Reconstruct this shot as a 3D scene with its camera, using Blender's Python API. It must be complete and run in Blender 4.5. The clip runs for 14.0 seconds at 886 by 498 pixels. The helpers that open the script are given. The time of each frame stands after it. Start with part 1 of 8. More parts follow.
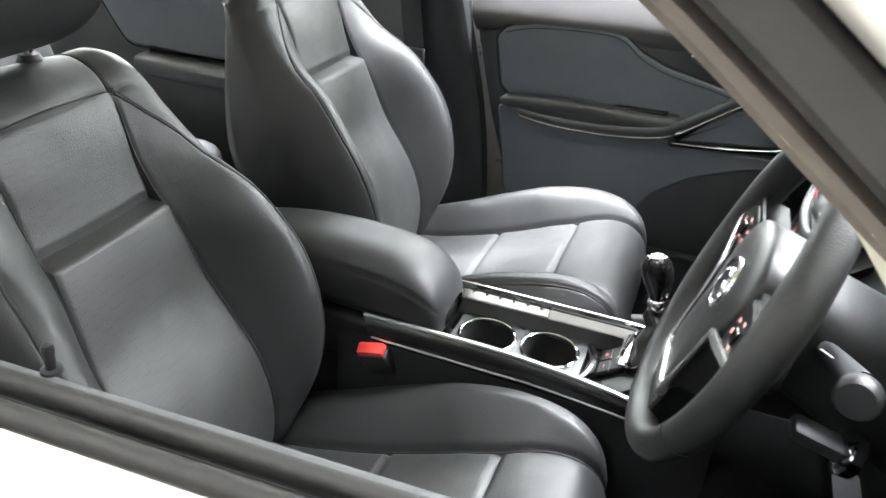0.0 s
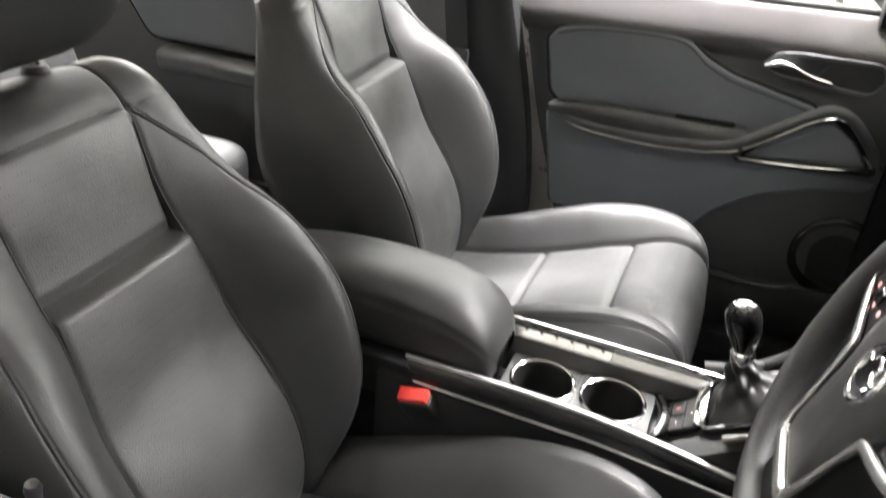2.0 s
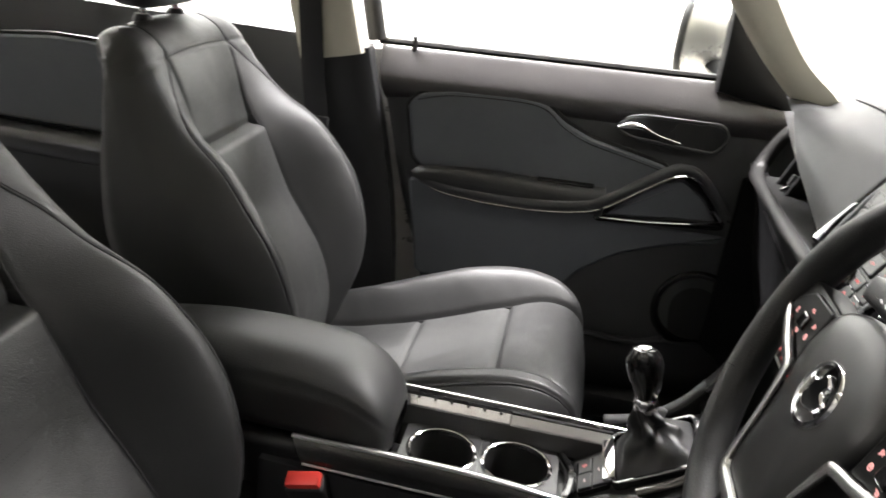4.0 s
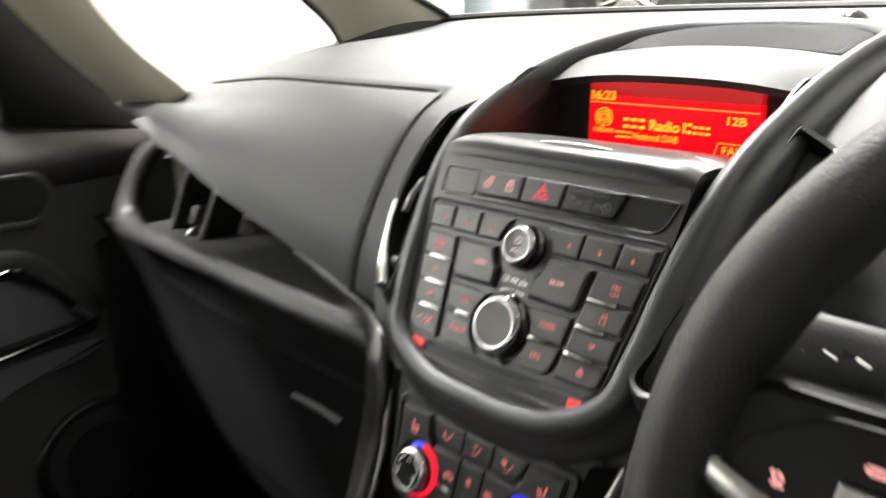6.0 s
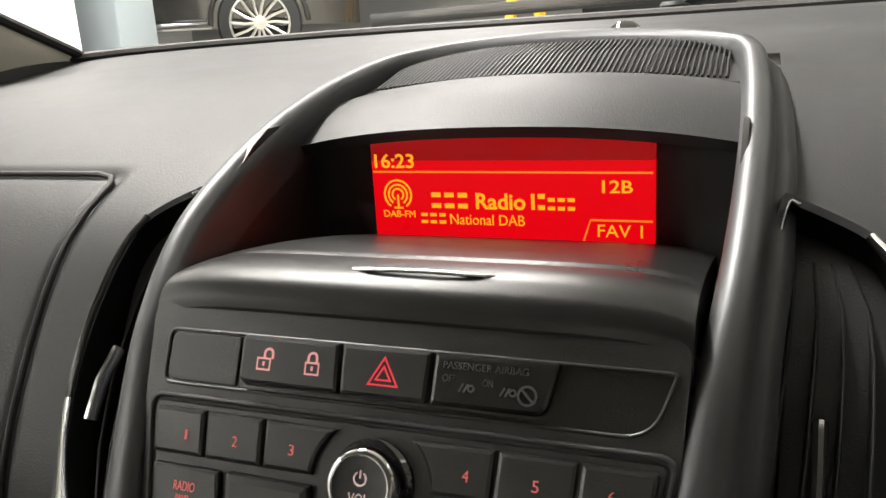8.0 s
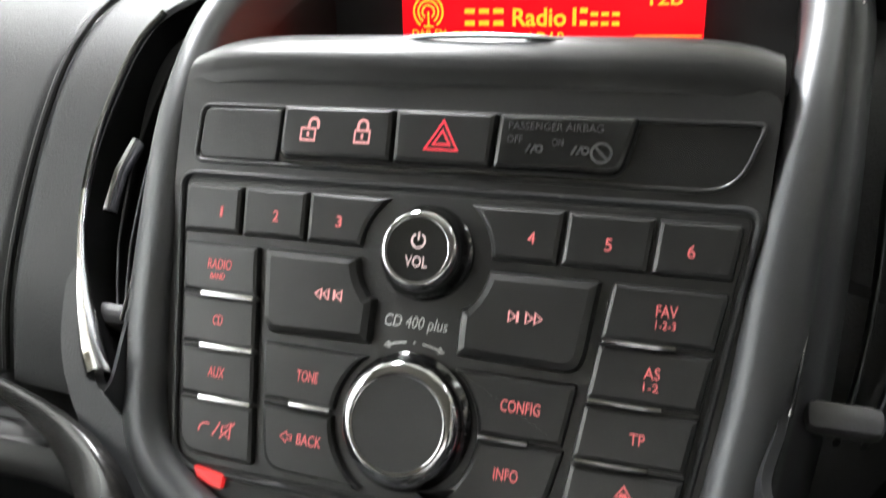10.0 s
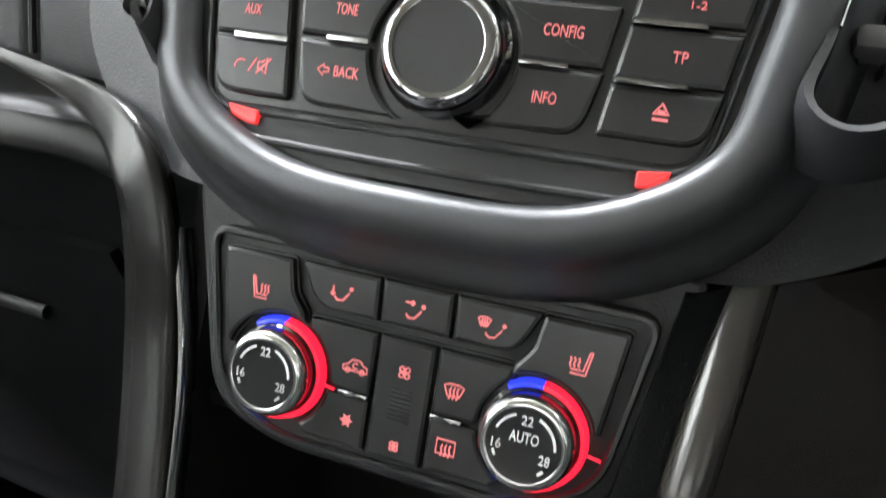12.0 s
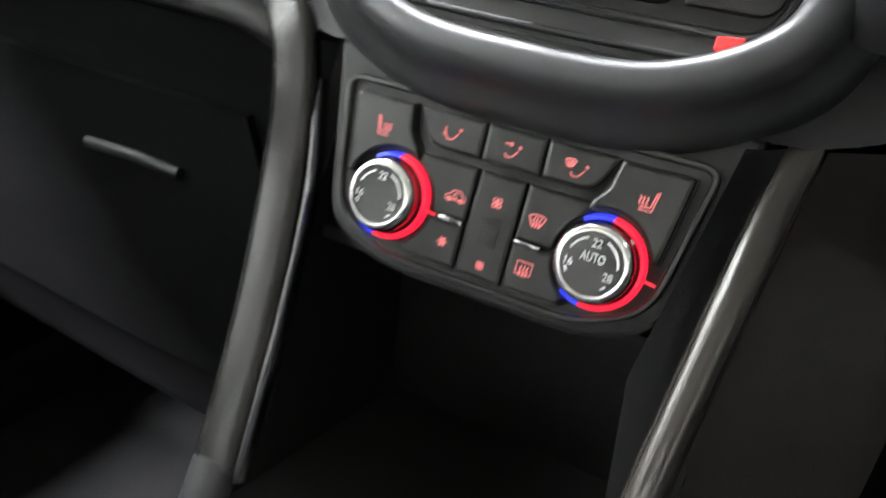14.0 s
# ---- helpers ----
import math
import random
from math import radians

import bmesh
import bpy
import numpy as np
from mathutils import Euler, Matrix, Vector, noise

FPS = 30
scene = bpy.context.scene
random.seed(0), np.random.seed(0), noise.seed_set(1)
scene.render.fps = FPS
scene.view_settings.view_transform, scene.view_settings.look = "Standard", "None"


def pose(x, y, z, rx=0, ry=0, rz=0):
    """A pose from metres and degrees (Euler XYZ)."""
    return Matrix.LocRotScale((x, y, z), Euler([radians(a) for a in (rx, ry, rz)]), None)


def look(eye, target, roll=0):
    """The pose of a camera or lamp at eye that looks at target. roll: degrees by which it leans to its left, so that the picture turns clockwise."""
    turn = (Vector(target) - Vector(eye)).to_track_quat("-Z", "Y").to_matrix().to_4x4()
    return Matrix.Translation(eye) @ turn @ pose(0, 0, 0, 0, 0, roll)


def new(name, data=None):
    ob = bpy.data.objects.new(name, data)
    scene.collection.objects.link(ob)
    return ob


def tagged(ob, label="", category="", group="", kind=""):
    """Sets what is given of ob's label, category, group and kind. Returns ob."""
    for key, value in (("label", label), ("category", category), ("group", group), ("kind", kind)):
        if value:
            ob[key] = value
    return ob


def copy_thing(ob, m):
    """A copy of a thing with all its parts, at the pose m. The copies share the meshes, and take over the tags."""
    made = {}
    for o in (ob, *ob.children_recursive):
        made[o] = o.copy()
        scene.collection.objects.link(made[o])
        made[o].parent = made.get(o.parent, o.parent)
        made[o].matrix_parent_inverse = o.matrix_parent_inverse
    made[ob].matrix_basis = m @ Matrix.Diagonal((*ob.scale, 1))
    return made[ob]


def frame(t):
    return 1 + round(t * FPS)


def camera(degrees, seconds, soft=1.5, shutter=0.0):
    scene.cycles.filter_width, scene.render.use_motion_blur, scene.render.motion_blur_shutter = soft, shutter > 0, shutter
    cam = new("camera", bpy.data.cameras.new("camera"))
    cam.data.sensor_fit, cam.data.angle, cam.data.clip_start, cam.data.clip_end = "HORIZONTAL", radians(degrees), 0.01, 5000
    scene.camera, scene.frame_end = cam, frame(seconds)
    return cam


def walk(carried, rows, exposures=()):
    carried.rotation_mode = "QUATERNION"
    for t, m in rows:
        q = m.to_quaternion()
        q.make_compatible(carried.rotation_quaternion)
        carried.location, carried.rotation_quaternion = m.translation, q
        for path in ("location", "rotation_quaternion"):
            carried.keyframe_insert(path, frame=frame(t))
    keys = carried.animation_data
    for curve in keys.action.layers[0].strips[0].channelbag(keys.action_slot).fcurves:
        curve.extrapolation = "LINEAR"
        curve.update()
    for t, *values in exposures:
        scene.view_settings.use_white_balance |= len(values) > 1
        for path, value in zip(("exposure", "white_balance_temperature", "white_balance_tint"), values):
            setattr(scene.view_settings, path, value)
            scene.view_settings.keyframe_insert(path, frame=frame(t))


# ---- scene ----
cam = camera(58.2, 14.0, shutter=0.4)
PATH = [
    (0, (-0.172, -0.989, 1.374), (-0.725, 0.669, 0.401), 4.4),
    (0.5, (-0.229, -0.918, 1.37), (-0.779, 0.677, 0.296), 4.5),
    (1, (-0.285, -0.891, 1.367), (-0.748, 0.651, 0.181), 4.7),
    (1.5, (-0.293, -0.87, 1.359), (-0.758, 0.678, 0.183), 5.2),
    (2, (-0.265, -0.871, 1.366), (-0.853, 0.753, 0.357), 4.9),
    (2.2, (-0.256, -0.877, 1.374), (-0.893, 0.774, 0.443), 4.5),
    (4.3, (-0.358, -0.83, 1.273), (-0.41, 1.018, 0.51), 8.5),
    (4.5, (-0.376, -0.787, 1.255), (-0.272, 1.036, 0.437), 9.2),
    (5, (-0.409, -0.625, 1.228), (0.039, 1.174, 0.479), 6.1),
    (5.5, (-0.414, -0.453, 1.183), (0.45, 1.229, 0.533), 3.7),
    (6, (-0.326, -0.284, 1.16), (0.995, 1.112, 0.608), -0.6),
    (6.5, (-0.262, -0.178, 1.179), (1.334, 0.917, 0.676), -3.6),
    (6.6, (-0.258, -0.167, 1.18), (1.37, 0.881, 0.68), -3.6),
    (7, (-0.225, -0.128, 1.173), (1.492, 0.77, 0.676), -3.5),
    (7.2, (-0.208, -0.113, 1.168), (1.541, 0.723, 0.673), -3.2),
    (9.3, (-0.168, -0.091, 1.154), (1.646, 0.569, 0.629), -2.9),
    (9.5, (-0.175, -0.084, 1.137), (1.641, 0.561, 0.603), -2.3),
    (10, (-0.188, -0.075, 1.109), (1.591, 0.561, 0.452), -1.3),
    (10.5, (-0.196, -0.073, 1.09), (1.547, 0.561, 0.343), -0.5),
    (11, (-0.203, -0.074, 1.072), (1.528, 0.547, 0.284), 0.4),
    (11.3, (-0.204, -0.072, 1.067), (1.514, 0.522, 0.233), 1.1),
    (11.5, (-0.207, -0.075, 1.06), (1.5, 0.533, 0.213), 1.2),
    (12, (-0.217, -0.075, 1.044), (1.46, 0.525, 0.134), 2.3),
    (12.5, (-0.222, -0.076, 1.033), (1.435, 0.525, 0.087), 2.8),
    (13, (-0.221, -0.078, 1.033), (1.425, 0.527, 0.07), 2.9),
    (13.5, (-0.226, -0.076, 1.031), (1.418, 0.519, 0.059), 4.6),
    (14, (-0.279, -0.094, 1.015), (1.337, 0.658, 0.107), 7.1),
]
EXPOSURES = [(0.0, 1.26, 6250, 10), (1.0, 1.32, 6300, 10), (2.2, 1.15, 6750, 14), (4.5, 0.1, 6750, 14), (5.5, 0.45, 6700, 13), (6.0, 0.0, 6900, 12), (6.5, -0.6, 7000, 12), (7.2, -0.75, 7100, 13), (9.5, -0.85, 6900, 13), (10.0, 0.0, 6500, 11), (10.5, 0.5, 6400, 10), (11.5, 0.6, 6350, 10), (13.0, 0.55, 6350, 10), (14.0, 0.6, 6450, 10)]
walk(cam, [(t, look(eye, target, roll)) for t, eye, target, roll in PATH], EXPOSURES)

# ---- light ----
world = bpy.data.worlds.new("world")
scene.world = world
world.use_nodes = True
world.node_tree.nodes["Background"].inputs["Color"].default_value = (0.9, 0.95, 1.0, 1)
world.node_tree.nodes["Background"].inputs["Strength"].default_value = 0.15


def area_lamp(name, place, target, sx, sy, watts, colour=(0.975, 0.985, 1.0)):
    data = bpy.data.lights.new(name, "AREA")
    data.shape, data.size, data.size_y, data.energy, data.color = "RECTANGLE", sx, sy, watts, colour
    ob = new(name, data)
    ob.matrix_world = look(place, target)
    return ob


LAMPS = [(-2.2, -2.6), (1.4, -2.6), (5.0, -2.6), (-2.2, 1.7), (1.4, 1.7), (5.0, 1.7), (5.0, 5.6)]
LAMP_WATTS = [60, 30, 25, 1180, 660, 380, 160]
for (lx, ly), watts in zip(LAMPS, LAMP_WATTS):
    area_lamp("tube_light", (lx, ly, 4.05), (lx, ly, 0), 2.4, 0.5, watts)

# ---- materials ----
MATS = {}


def material(name, colour, rough=0.5, metal=0.0, grain=0.0, scale=900.0, mottle=0.12, big=9.0, coat=0.0, spec=0.5, kind="noise", emit=None, strength=0.0):
    """A node material: base colour with large mottling, roughness wear and a fine relief."""
    m = bpy.data.materials.new(name)
    m.use_nodes = True
    nt = m.node_tree
    bsdf = nt.nodes["Principled BSDF"]
    bsdf.inputs["Metallic"].default_value = metal
    bsdf.inputs["Specular IOR Level"].default_value = spec
    bsdf.inputs["Coat Weight"].default_value = coat
    bsdf.inputs["Coat Roughness"].default_value = 0.06
    co = nt.nodes.new("ShaderNodeTexCoord")
    n1 = nt.nodes.new("ShaderNodeTexNoise")
    n1.inputs["Scale"].default_value = big
    n1.inputs["Detail"].default_value = 5
    nt.links.new(co.outputs["Object"], n1.inputs["Vector"])
    n2 = nt.nodes.new("ShaderNodeTexNoise")
    n2.inputs["Scale"].default_value = big * 14
    n2.inputs["Detail"].default_value = 3
    nt.links.new(co.outputs["Object"], n2.inputs["Vector"])
    mix = nt.nodes.new("ShaderNodeMath")
    mix.operation = "MULTIPLY_ADD"
    nt.links.new(n2.outputs["Fac"], mix.inputs[0])
    mix.inputs[1].default_value = 0.35
    nt.links.new(n1.outputs["Fac"], mix.inputs[2])
    ramp = nt.nodes.new("ShaderNodeMapRange")
    ramp.inputs["From Min"].default_value, ramp.inputs["From Max"].default_value = 0.4, 0.95
    ramp.inputs["To Min"].default_value, ramp.inputs["To Max"].default_value = 1 - mottle, 1 + mottle
    nt.links.new(mix.outputs[0], ramp.inputs["Value"])
    hsv = nt.nodes.new("ShaderNodeHueSaturation")
    hsv.inputs["Color"].default_value = (*colour, 1)
    nt.links.new(ramp.outputs["Result"], hsv.inputs["Value"])
    nt.links.new(hsv.outputs["Color"], bsdf.inputs["Base Color"])
    rr = nt.nodes.new("ShaderNodeMapRange")
    rr.inputs["From Min"].default_value, rr.inputs["From Max"].default_value = 0.4, 0.95
    rr.inputs["To Min"].default_value, rr.inputs["To Max"].default_value = max(rough - min(0.07, mottle * 0.6), 0.02), rough + min(0.07, mottle * 0.6)
    nt.links.new(mix.outputs[0], rr.inputs["Value"])
    nt.links.new(rr.outputs["Result"], bsdf.inputs["Roughness"])
    if grain:
        bump = nt.nodes.new("ShaderNodeBump")
        bump.inputs["Strength"].default_value = grain
        bump.inputs["Distance"].default_value = 0.0006
        if kind == "leather":
            tex = nt.nodes.new("ShaderNodeTexVoronoi")
            tex.feature = "DISTANCE_TO_EDGE"
            out = tex.outputs["Distance"]
        elif kind == "brushed":
            tex = nt.nodes.new("ShaderNodeTexNoise")
            mp = nt.nodes.new("ShaderNodeMapping")
            mp.inputs["Scale"].default_value = (0.02, 1, 1)
            nt.links.new(co.outputs["Object"], mp.inputs["Vector"])
            nt.links.new(mp.outputs["Vector"], tex.inputs["Vector"])
            out = tex.outputs["Fac"]
        else:
            tex = nt.nodes.new("ShaderNodeTexNoise")
            out = tex.outputs["Fac"]
        tex.inputs["Scale"].default_value = scale
        if kind != "brushed":
            nt.links.new(co.outputs["Object"], tex.inputs["Vector"])
        nt.links.new(out, bump.inputs["Height"])
        nt.links.new(bump.outputs["Normal"], bsdf.inputs["Normal"])
    if emit:
        bsdf.inputs["Emission Color"].default_value = (*emit, 1)
        bsdf.inputs["Emission Strength"].default_value = strength
    MATS[name] = m
    return m


leather = material("black_leather", (0.0195, 0.0198, 0.020), 0.47, grain=0.6, spec=0.50, scale=420, kind="leather", mottle=0.15, big=5)
leather_perf = material("perforated_leather", (0.0235, 0.024, 0.0235), 0.46, grain=0.6, spec=0.54, scale=330, kind="leather", mottle=0.12, big=5)


def perforate(m, pitch, radius, dark):
    """Rows of small punched holes, darker than the hide."""
    nt = m.node_tree
    bsdf = nt.nodes["Principled BSDF"]
    old = bsdf.inputs["Base Color"].links[0].from_socket
    co = nt.nodes.new("ShaderNodeTexCoord")
    vor = nt.nodes.new("ShaderNodeTexVoronoi")
    vor.inputs["Scale"].default_value = 1 / pitch
    vor.inputs["Randomness"].default_value = 0.0
    nt.links.new(co.outputs["Object"], vor.inputs["Vector"])
    ramp = nt.nodes.new("ShaderNodeMapRange")
    ramp.inputs["From Min"].default_value, ramp.inputs["From Max"].default_value = radius / pitch * 0.7, radius / pitch * 1.3
    ramp.inputs["To Min"].default_value, ramp.inputs["To Max"].default_value = dark, 1.0
    nt.links.new(vor.outputs["Distance"], ramp.inputs["Value"])
    hsv = nt.nodes.new("ShaderNodeHueSaturation")
    nt.links.new(old, hsv.inputs["Color"])
    nt.links.new(ramp.outputs["Result"], hsv.inputs["Value"])
    nt.links.new(hsv.outputs["Color"], bsdf.inputs["Base Color"])
    spec = nt.nodes.new("ShaderNodeMath")
    spec.operation = "MULTIPLY"
    spec.inputs[1].default_value = 0.68
    nt.links.new(ramp.outputs["Result"], spec.inputs[0])
    nt.links.new(spec.outputs[0], bsdf.inputs["Specular IOR Level"])


perforate(leather_perf, 0.0042, 0.0007, 0.5)
stitch = material("dark_thread", (0.012, 0.012, 0.013), 0.7)
soft_plastic = material("soft_dash_plastic", (0.029, 0.030, 0.031), 0.50, grain=0.3, scale=1100, mottle=0.1, spec=0.30)
shoulder_plastic = material("door_shoulder_plastic", (0.050, 0.047, 0.048), 0.36, grain=0.2, scale=1100, mottle=0.1, spec=0.6)
door_plastic = material("door_plastic", (0.046, 0.047, 0.049), 0.52, grain=0.3, scale=900, mottle=0.1)
door_cloth = material("door_insert_leatherette", (0.100, 0.108, 0.120), 0.50, grain=0.35, scale=600, kind="leather", mottle=0.1)
hard_plastic = material("hard_black_plastic", (0.015, 0.015, 0.016), 0.47, grain=0.25, scale=1200, spec=0.36)
facia_plastic = material("facia_plastic", (0.0165, 0.0165, 0.0165), 0.35, grain=0.15, scale=1500)
button_plastic = material("button_plastic", (0.014, 0.014, 0.014), 0.33, grain=0.12, scale=1500)
dark_plastic = material("recess_plastic", (0.010, 0.010, 0.010), 0.6)
gloss_black = material("gloss_black", (0.008, 0.008, 0.008), 0.10, coat=0.6, mottle=0.05)
gloss_grey = material("gloss_grey_trim", (0.036, 0.033, 0.029), 0.24, metal=0.2, coat=0.5, mottle=0.015)
satin = material("satin_grey_trim", (0.070, 0.072, 0.075), 0.43, metal=0.55, grain=0.05, scale=1800, mottle=0.06)
chrome = material("chrome", (0.78, 0.78, 0.78), 0.09, metal=1.0, mottle=0.03)
bright_trim = material("bright_satin_trim", (0.72, 0.72, 0.72), 0.30, metal=0.9, mottle=0.03)
console_grey = material("satin_console_plastic", (0.045, 0.045, 0.046), 0.34, grain=0.1, scale=1500, mottle=0.06)
rail_dim = material("dimmed_aluminium", (0.46, 0.46, 0.46), 0.32, metal=0.9, mottle=0.06)
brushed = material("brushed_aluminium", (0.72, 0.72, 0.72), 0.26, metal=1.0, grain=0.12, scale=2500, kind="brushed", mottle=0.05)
rubber = material("black_rubber", (0.014, 0.013, 0.012), 0.62, grain=0.3, scale=700)
carpet = material("black_carpet", (0.010, 0.010, 0.0105), 0.95, grain=1.0, scale=500, mottle=0.3, spec=0.05)
low_plastic = material("matt_black_plastic", (0.0065, 0.0065, 0.007), 0.55, grain=0.25, scale=1200, spec=0.12)
beige = material("beige_pillar_trim", (0.50, 0.48, 0.40), 0.75, grain=0.4, scale=900, mottle=0.05)
headlining = material("pale_headlining", (0.46, 0.45, 0.40), 0.9, grain=0.5, scale=600, mottle=0.05)
silver_paint = material("silver_paint", (0.50, 0.49, 0.47), 0.28, metal=0.55, coat=0.8, mottle=0.03)
belt_web = material("seat_belt_webbing", (0.014, 0.014, 0.015), 0.8, grain=0.8, scale=900)
red_plastic = material("red_plastic", (0.62, 0.045, 0.035), 0.42, mottle=0.08)
rear_leather = material("grey_rear_leather", (0.30, 0.295, 0.285), 0.55, grain=0.3, scale=420, kind="leather")
grey_wall = material("grey_wall_paint", (0.23, 0.23, 0.225), 0.8, grain=0.3, scale=60, mottle=0.06, big=1.5)
white_wall = material("white_wall_paint", (0.80, 0.80, 0.79), 0.85, grain=0.3, scale=60, mottle=0.03, big=1.5)
ceiling_paint = material("ceiling_paint", (0.74, 0.74, 0.73), 0.9, mottle=0.04, big=1.0)
floor_paint = material("painted_floor", (0.50, 0.47, 0.41), 0.4, grain=0.2, scale=80, mottle=0.15, big=2.0)
car_paint = material("dark_car_paint", (0.030, 0.026, 0.022), 0.15, coat=1.0, mottle=0.1, big=2)
alloy = material("alloy_wheel", (0.66, 0.64, 0.60), 0.3, metal=0.7, mottle=0.05)
tyre_rubber = material("tyre_rubber", (0.02, 0.02, 0.02), 0.8, grain=0.5, scale=120)
lift_paint = material("blue_grey_lift_paint", (0.30, 0.34, 0.37), 0.42, mottle=0.08, big=3)
yellow_paint = material("yellow_paint", (0.85, 0.52, 0.02), 0.45, mottle=0.1)
mirror_glass = material("mirror_glass", (0.9, 0.9, 0.9), 0.02, metal=1.0, mottle=0.0)
display_red = material("display_red", (0.06, 0.0, 0.0), 0.3, spec=0.15, emit=(1.0, 0.003, 0.010), strength=1.3)
display_dim = material("display_dim_red", (0.05, 0.0, 0.0), 0.2, emit=(1.0, 0.004, 0.008), strength=0.5)
display_text = material("display_text", (0.3, 0.1, 0.0), 0.3, emit=(1.0, 0.42, 0.02), strength=1.6)
display_line = material("display_line", (0.3, 0.1, 0.0), 0.3, emit=(1.0, 0.25, 0.03), strength=1.3)
legend_red = material("lit_red_legend", (0.3, 0.05, 0.05), 0.5, emit=(1.0, 0.24, 0.24), strength=0.58)
legend_pink = material("lit_pink_legend", (0.4, 0.2, 0.2), 0.5, emit=(1.0, 0.40, 0.38), strength=0.75)
legend_white = material("white_legend", (0.85, 0.85, 0.85), 0.5)
legend_grey = material("grey_legend", (0.045, 0.045, 0.045), 0.5)
ring_red = material("lit_red_ring", (0.4, 0.02, 0.03), 0.4, emit=(1.0, 0.012, 0.04), strength=1.1)
ring_blue = material("lit_blue_ring", (0.02, 0.02, 0.5), 0.4, emit=(0.02, 0.04, 1.0), strength=1.0)


def glass_material(name, tint=(0.93, 0.97, 0.95)):
    m = bpy.data.materials.new(name)
    m.use_nodes = True
    nt = m.node_tree
    nt.nodes.remove(nt.nodes["Principled BSDF"])
    clear = nt.nodes.new("ShaderNodeBsdfTransparent")
    clear.inputs["Color"].default_value = (*tint, 1)
    gloss = nt.nodes.new("ShaderNodeBsdfGlossy")
    gloss.inputs["Roughness"].default_value = 0.02
    facing = nt.nodes.new("ShaderNodeLayerWeight")
    steep = nt.nodes.new("ShaderNodeMath")
    steep.operation, steep.inputs[1].default_value = "POWER", 5.0
    nt.links.new(facing.outputs["Facing"], steep.inputs[0])
    fres = nt.nodes.new("ShaderNodeMath")
    fres.operation, fres.inputs[1].default_value, fres.inputs[2].default_value = "MULTIPLY_ADD", 0.6, 0.04
    nt.links.new(steep.outputs[0], fres.inputs[0])
    mix = nt.nodes.new("ShaderNodeMixShader")
    nt.links.new(fres.outputs[0], mix.inputs[0])
    nt.links.new(clear.outputs[0], mix.inputs[1])
    nt.links.new(gloss.outputs[0], mix.inputs[2])
    nt.links.new(mix.outputs[0], nt.nodes["Material Output"].inputs["Surface"])
    return m


glass = glass_material("window_glass")

# ---- builders ----


def thing(name, place, label, category, group="", kind=""):
    ob = new(name)
    ob.empty_display_size = 0.05
    ob.location = place
    return tagged(ob, label, category, group, kind)


def link_mesh(name, bm, mat, parent=None, label="", smooth=True, sharp=40):
    """Links a bmesh (in world places) as one mesh object, under its thing or part."""
    bmesh.ops.recalc_face_normals(bm, faces=bm.faces[:])
    limit = radians(sharp)
    for f in bm.faces:
        f.smooth = smooth and len(f.verts) < 7
    for e in bm.edges:
        if len(e.link_faces) == 2 and e.calc_face_angle(0) > limit:
            e.smooth = False
    me = bpy.data.meshes.new(name)
    bm.to_mesh(me)
    bm.free()
    for one in (mat if isinstance(mat, (list, tuple)) else [mat]):
        me.materials.append(one)
    ob = new(name, me)
    if parent is not None:
        ob.parent = parent
        if parent.data is None:
            ob.matrix_parent_inverse = Matrix.Translation(-parent.location)
    if label:
        ob["label"] = label
    return ob


def part(name, bm, mat, parent, label="", smooth=True, sharp=40):
    return link_mesh(name, bm, mat, parent, label, smooth, sharp)


def structure(name, bm, mat, label, category, smooth=True, sharp=40):
    return tagged(link_mesh(name, bm, mat, None, "", smooth, sharp), label, category, "", "structure")


def box(x0, x1, y0, y1, z0, z1, bevel=0.0, seg=2, m=None, bm=None):
    bm = bm or bmesh.new()
    vs = [bm.verts.new((x, y, z)) for z in (z0, z1) for x, y in ((x0, y0), (x1, y0), (x1, y1), (x0, y1))]
    fs = [bm.faces.new([vs[i] for i in q]) for q in ((3, 2, 1, 0), (4, 5, 6, 7), (0, 1, 5, 4), (1, 2, 6, 5), (2, 3, 7, 6), (3, 0, 4, 7))]
    if bevel:
        bmesh.ops.bevel(bm, geom=list({e for f in fs for e in f.edges}), offset=bevel, segments=seg, profile=0.5, affect="EDGES")
        vs = bm.verts if m is not None else vs
    if m is not None:
        bmesh.ops.transform(bm, matrix=m, verts=bm.verts[:])
    return bm


def rounded(points, r, n=4):
    """A polygon with its corners rounded; r one radius or one per corner."""
    out, k = [], len(points)
    for i, p in enumerate(points):
        p = Vector(p)
        a, b = Vector(points[i - 1]) - p, Vector(points[(i + 1) % k]) - p
        ri = r[i] if isinstance(r, (list, tuple)) else r
        d = min(ri, a.length * 0.48, b.length * 0.48)
        if d < 1e-6:
            out.append(p)
            continue
        s, e = p + a.normalized() * d, p + b.normalized() * d
        for j in range(n + 1):
            t = j / n
            out.append(s * (1 - t) ** 2 + p * 2 * t * (1 - t) + e * t * t)
    return out


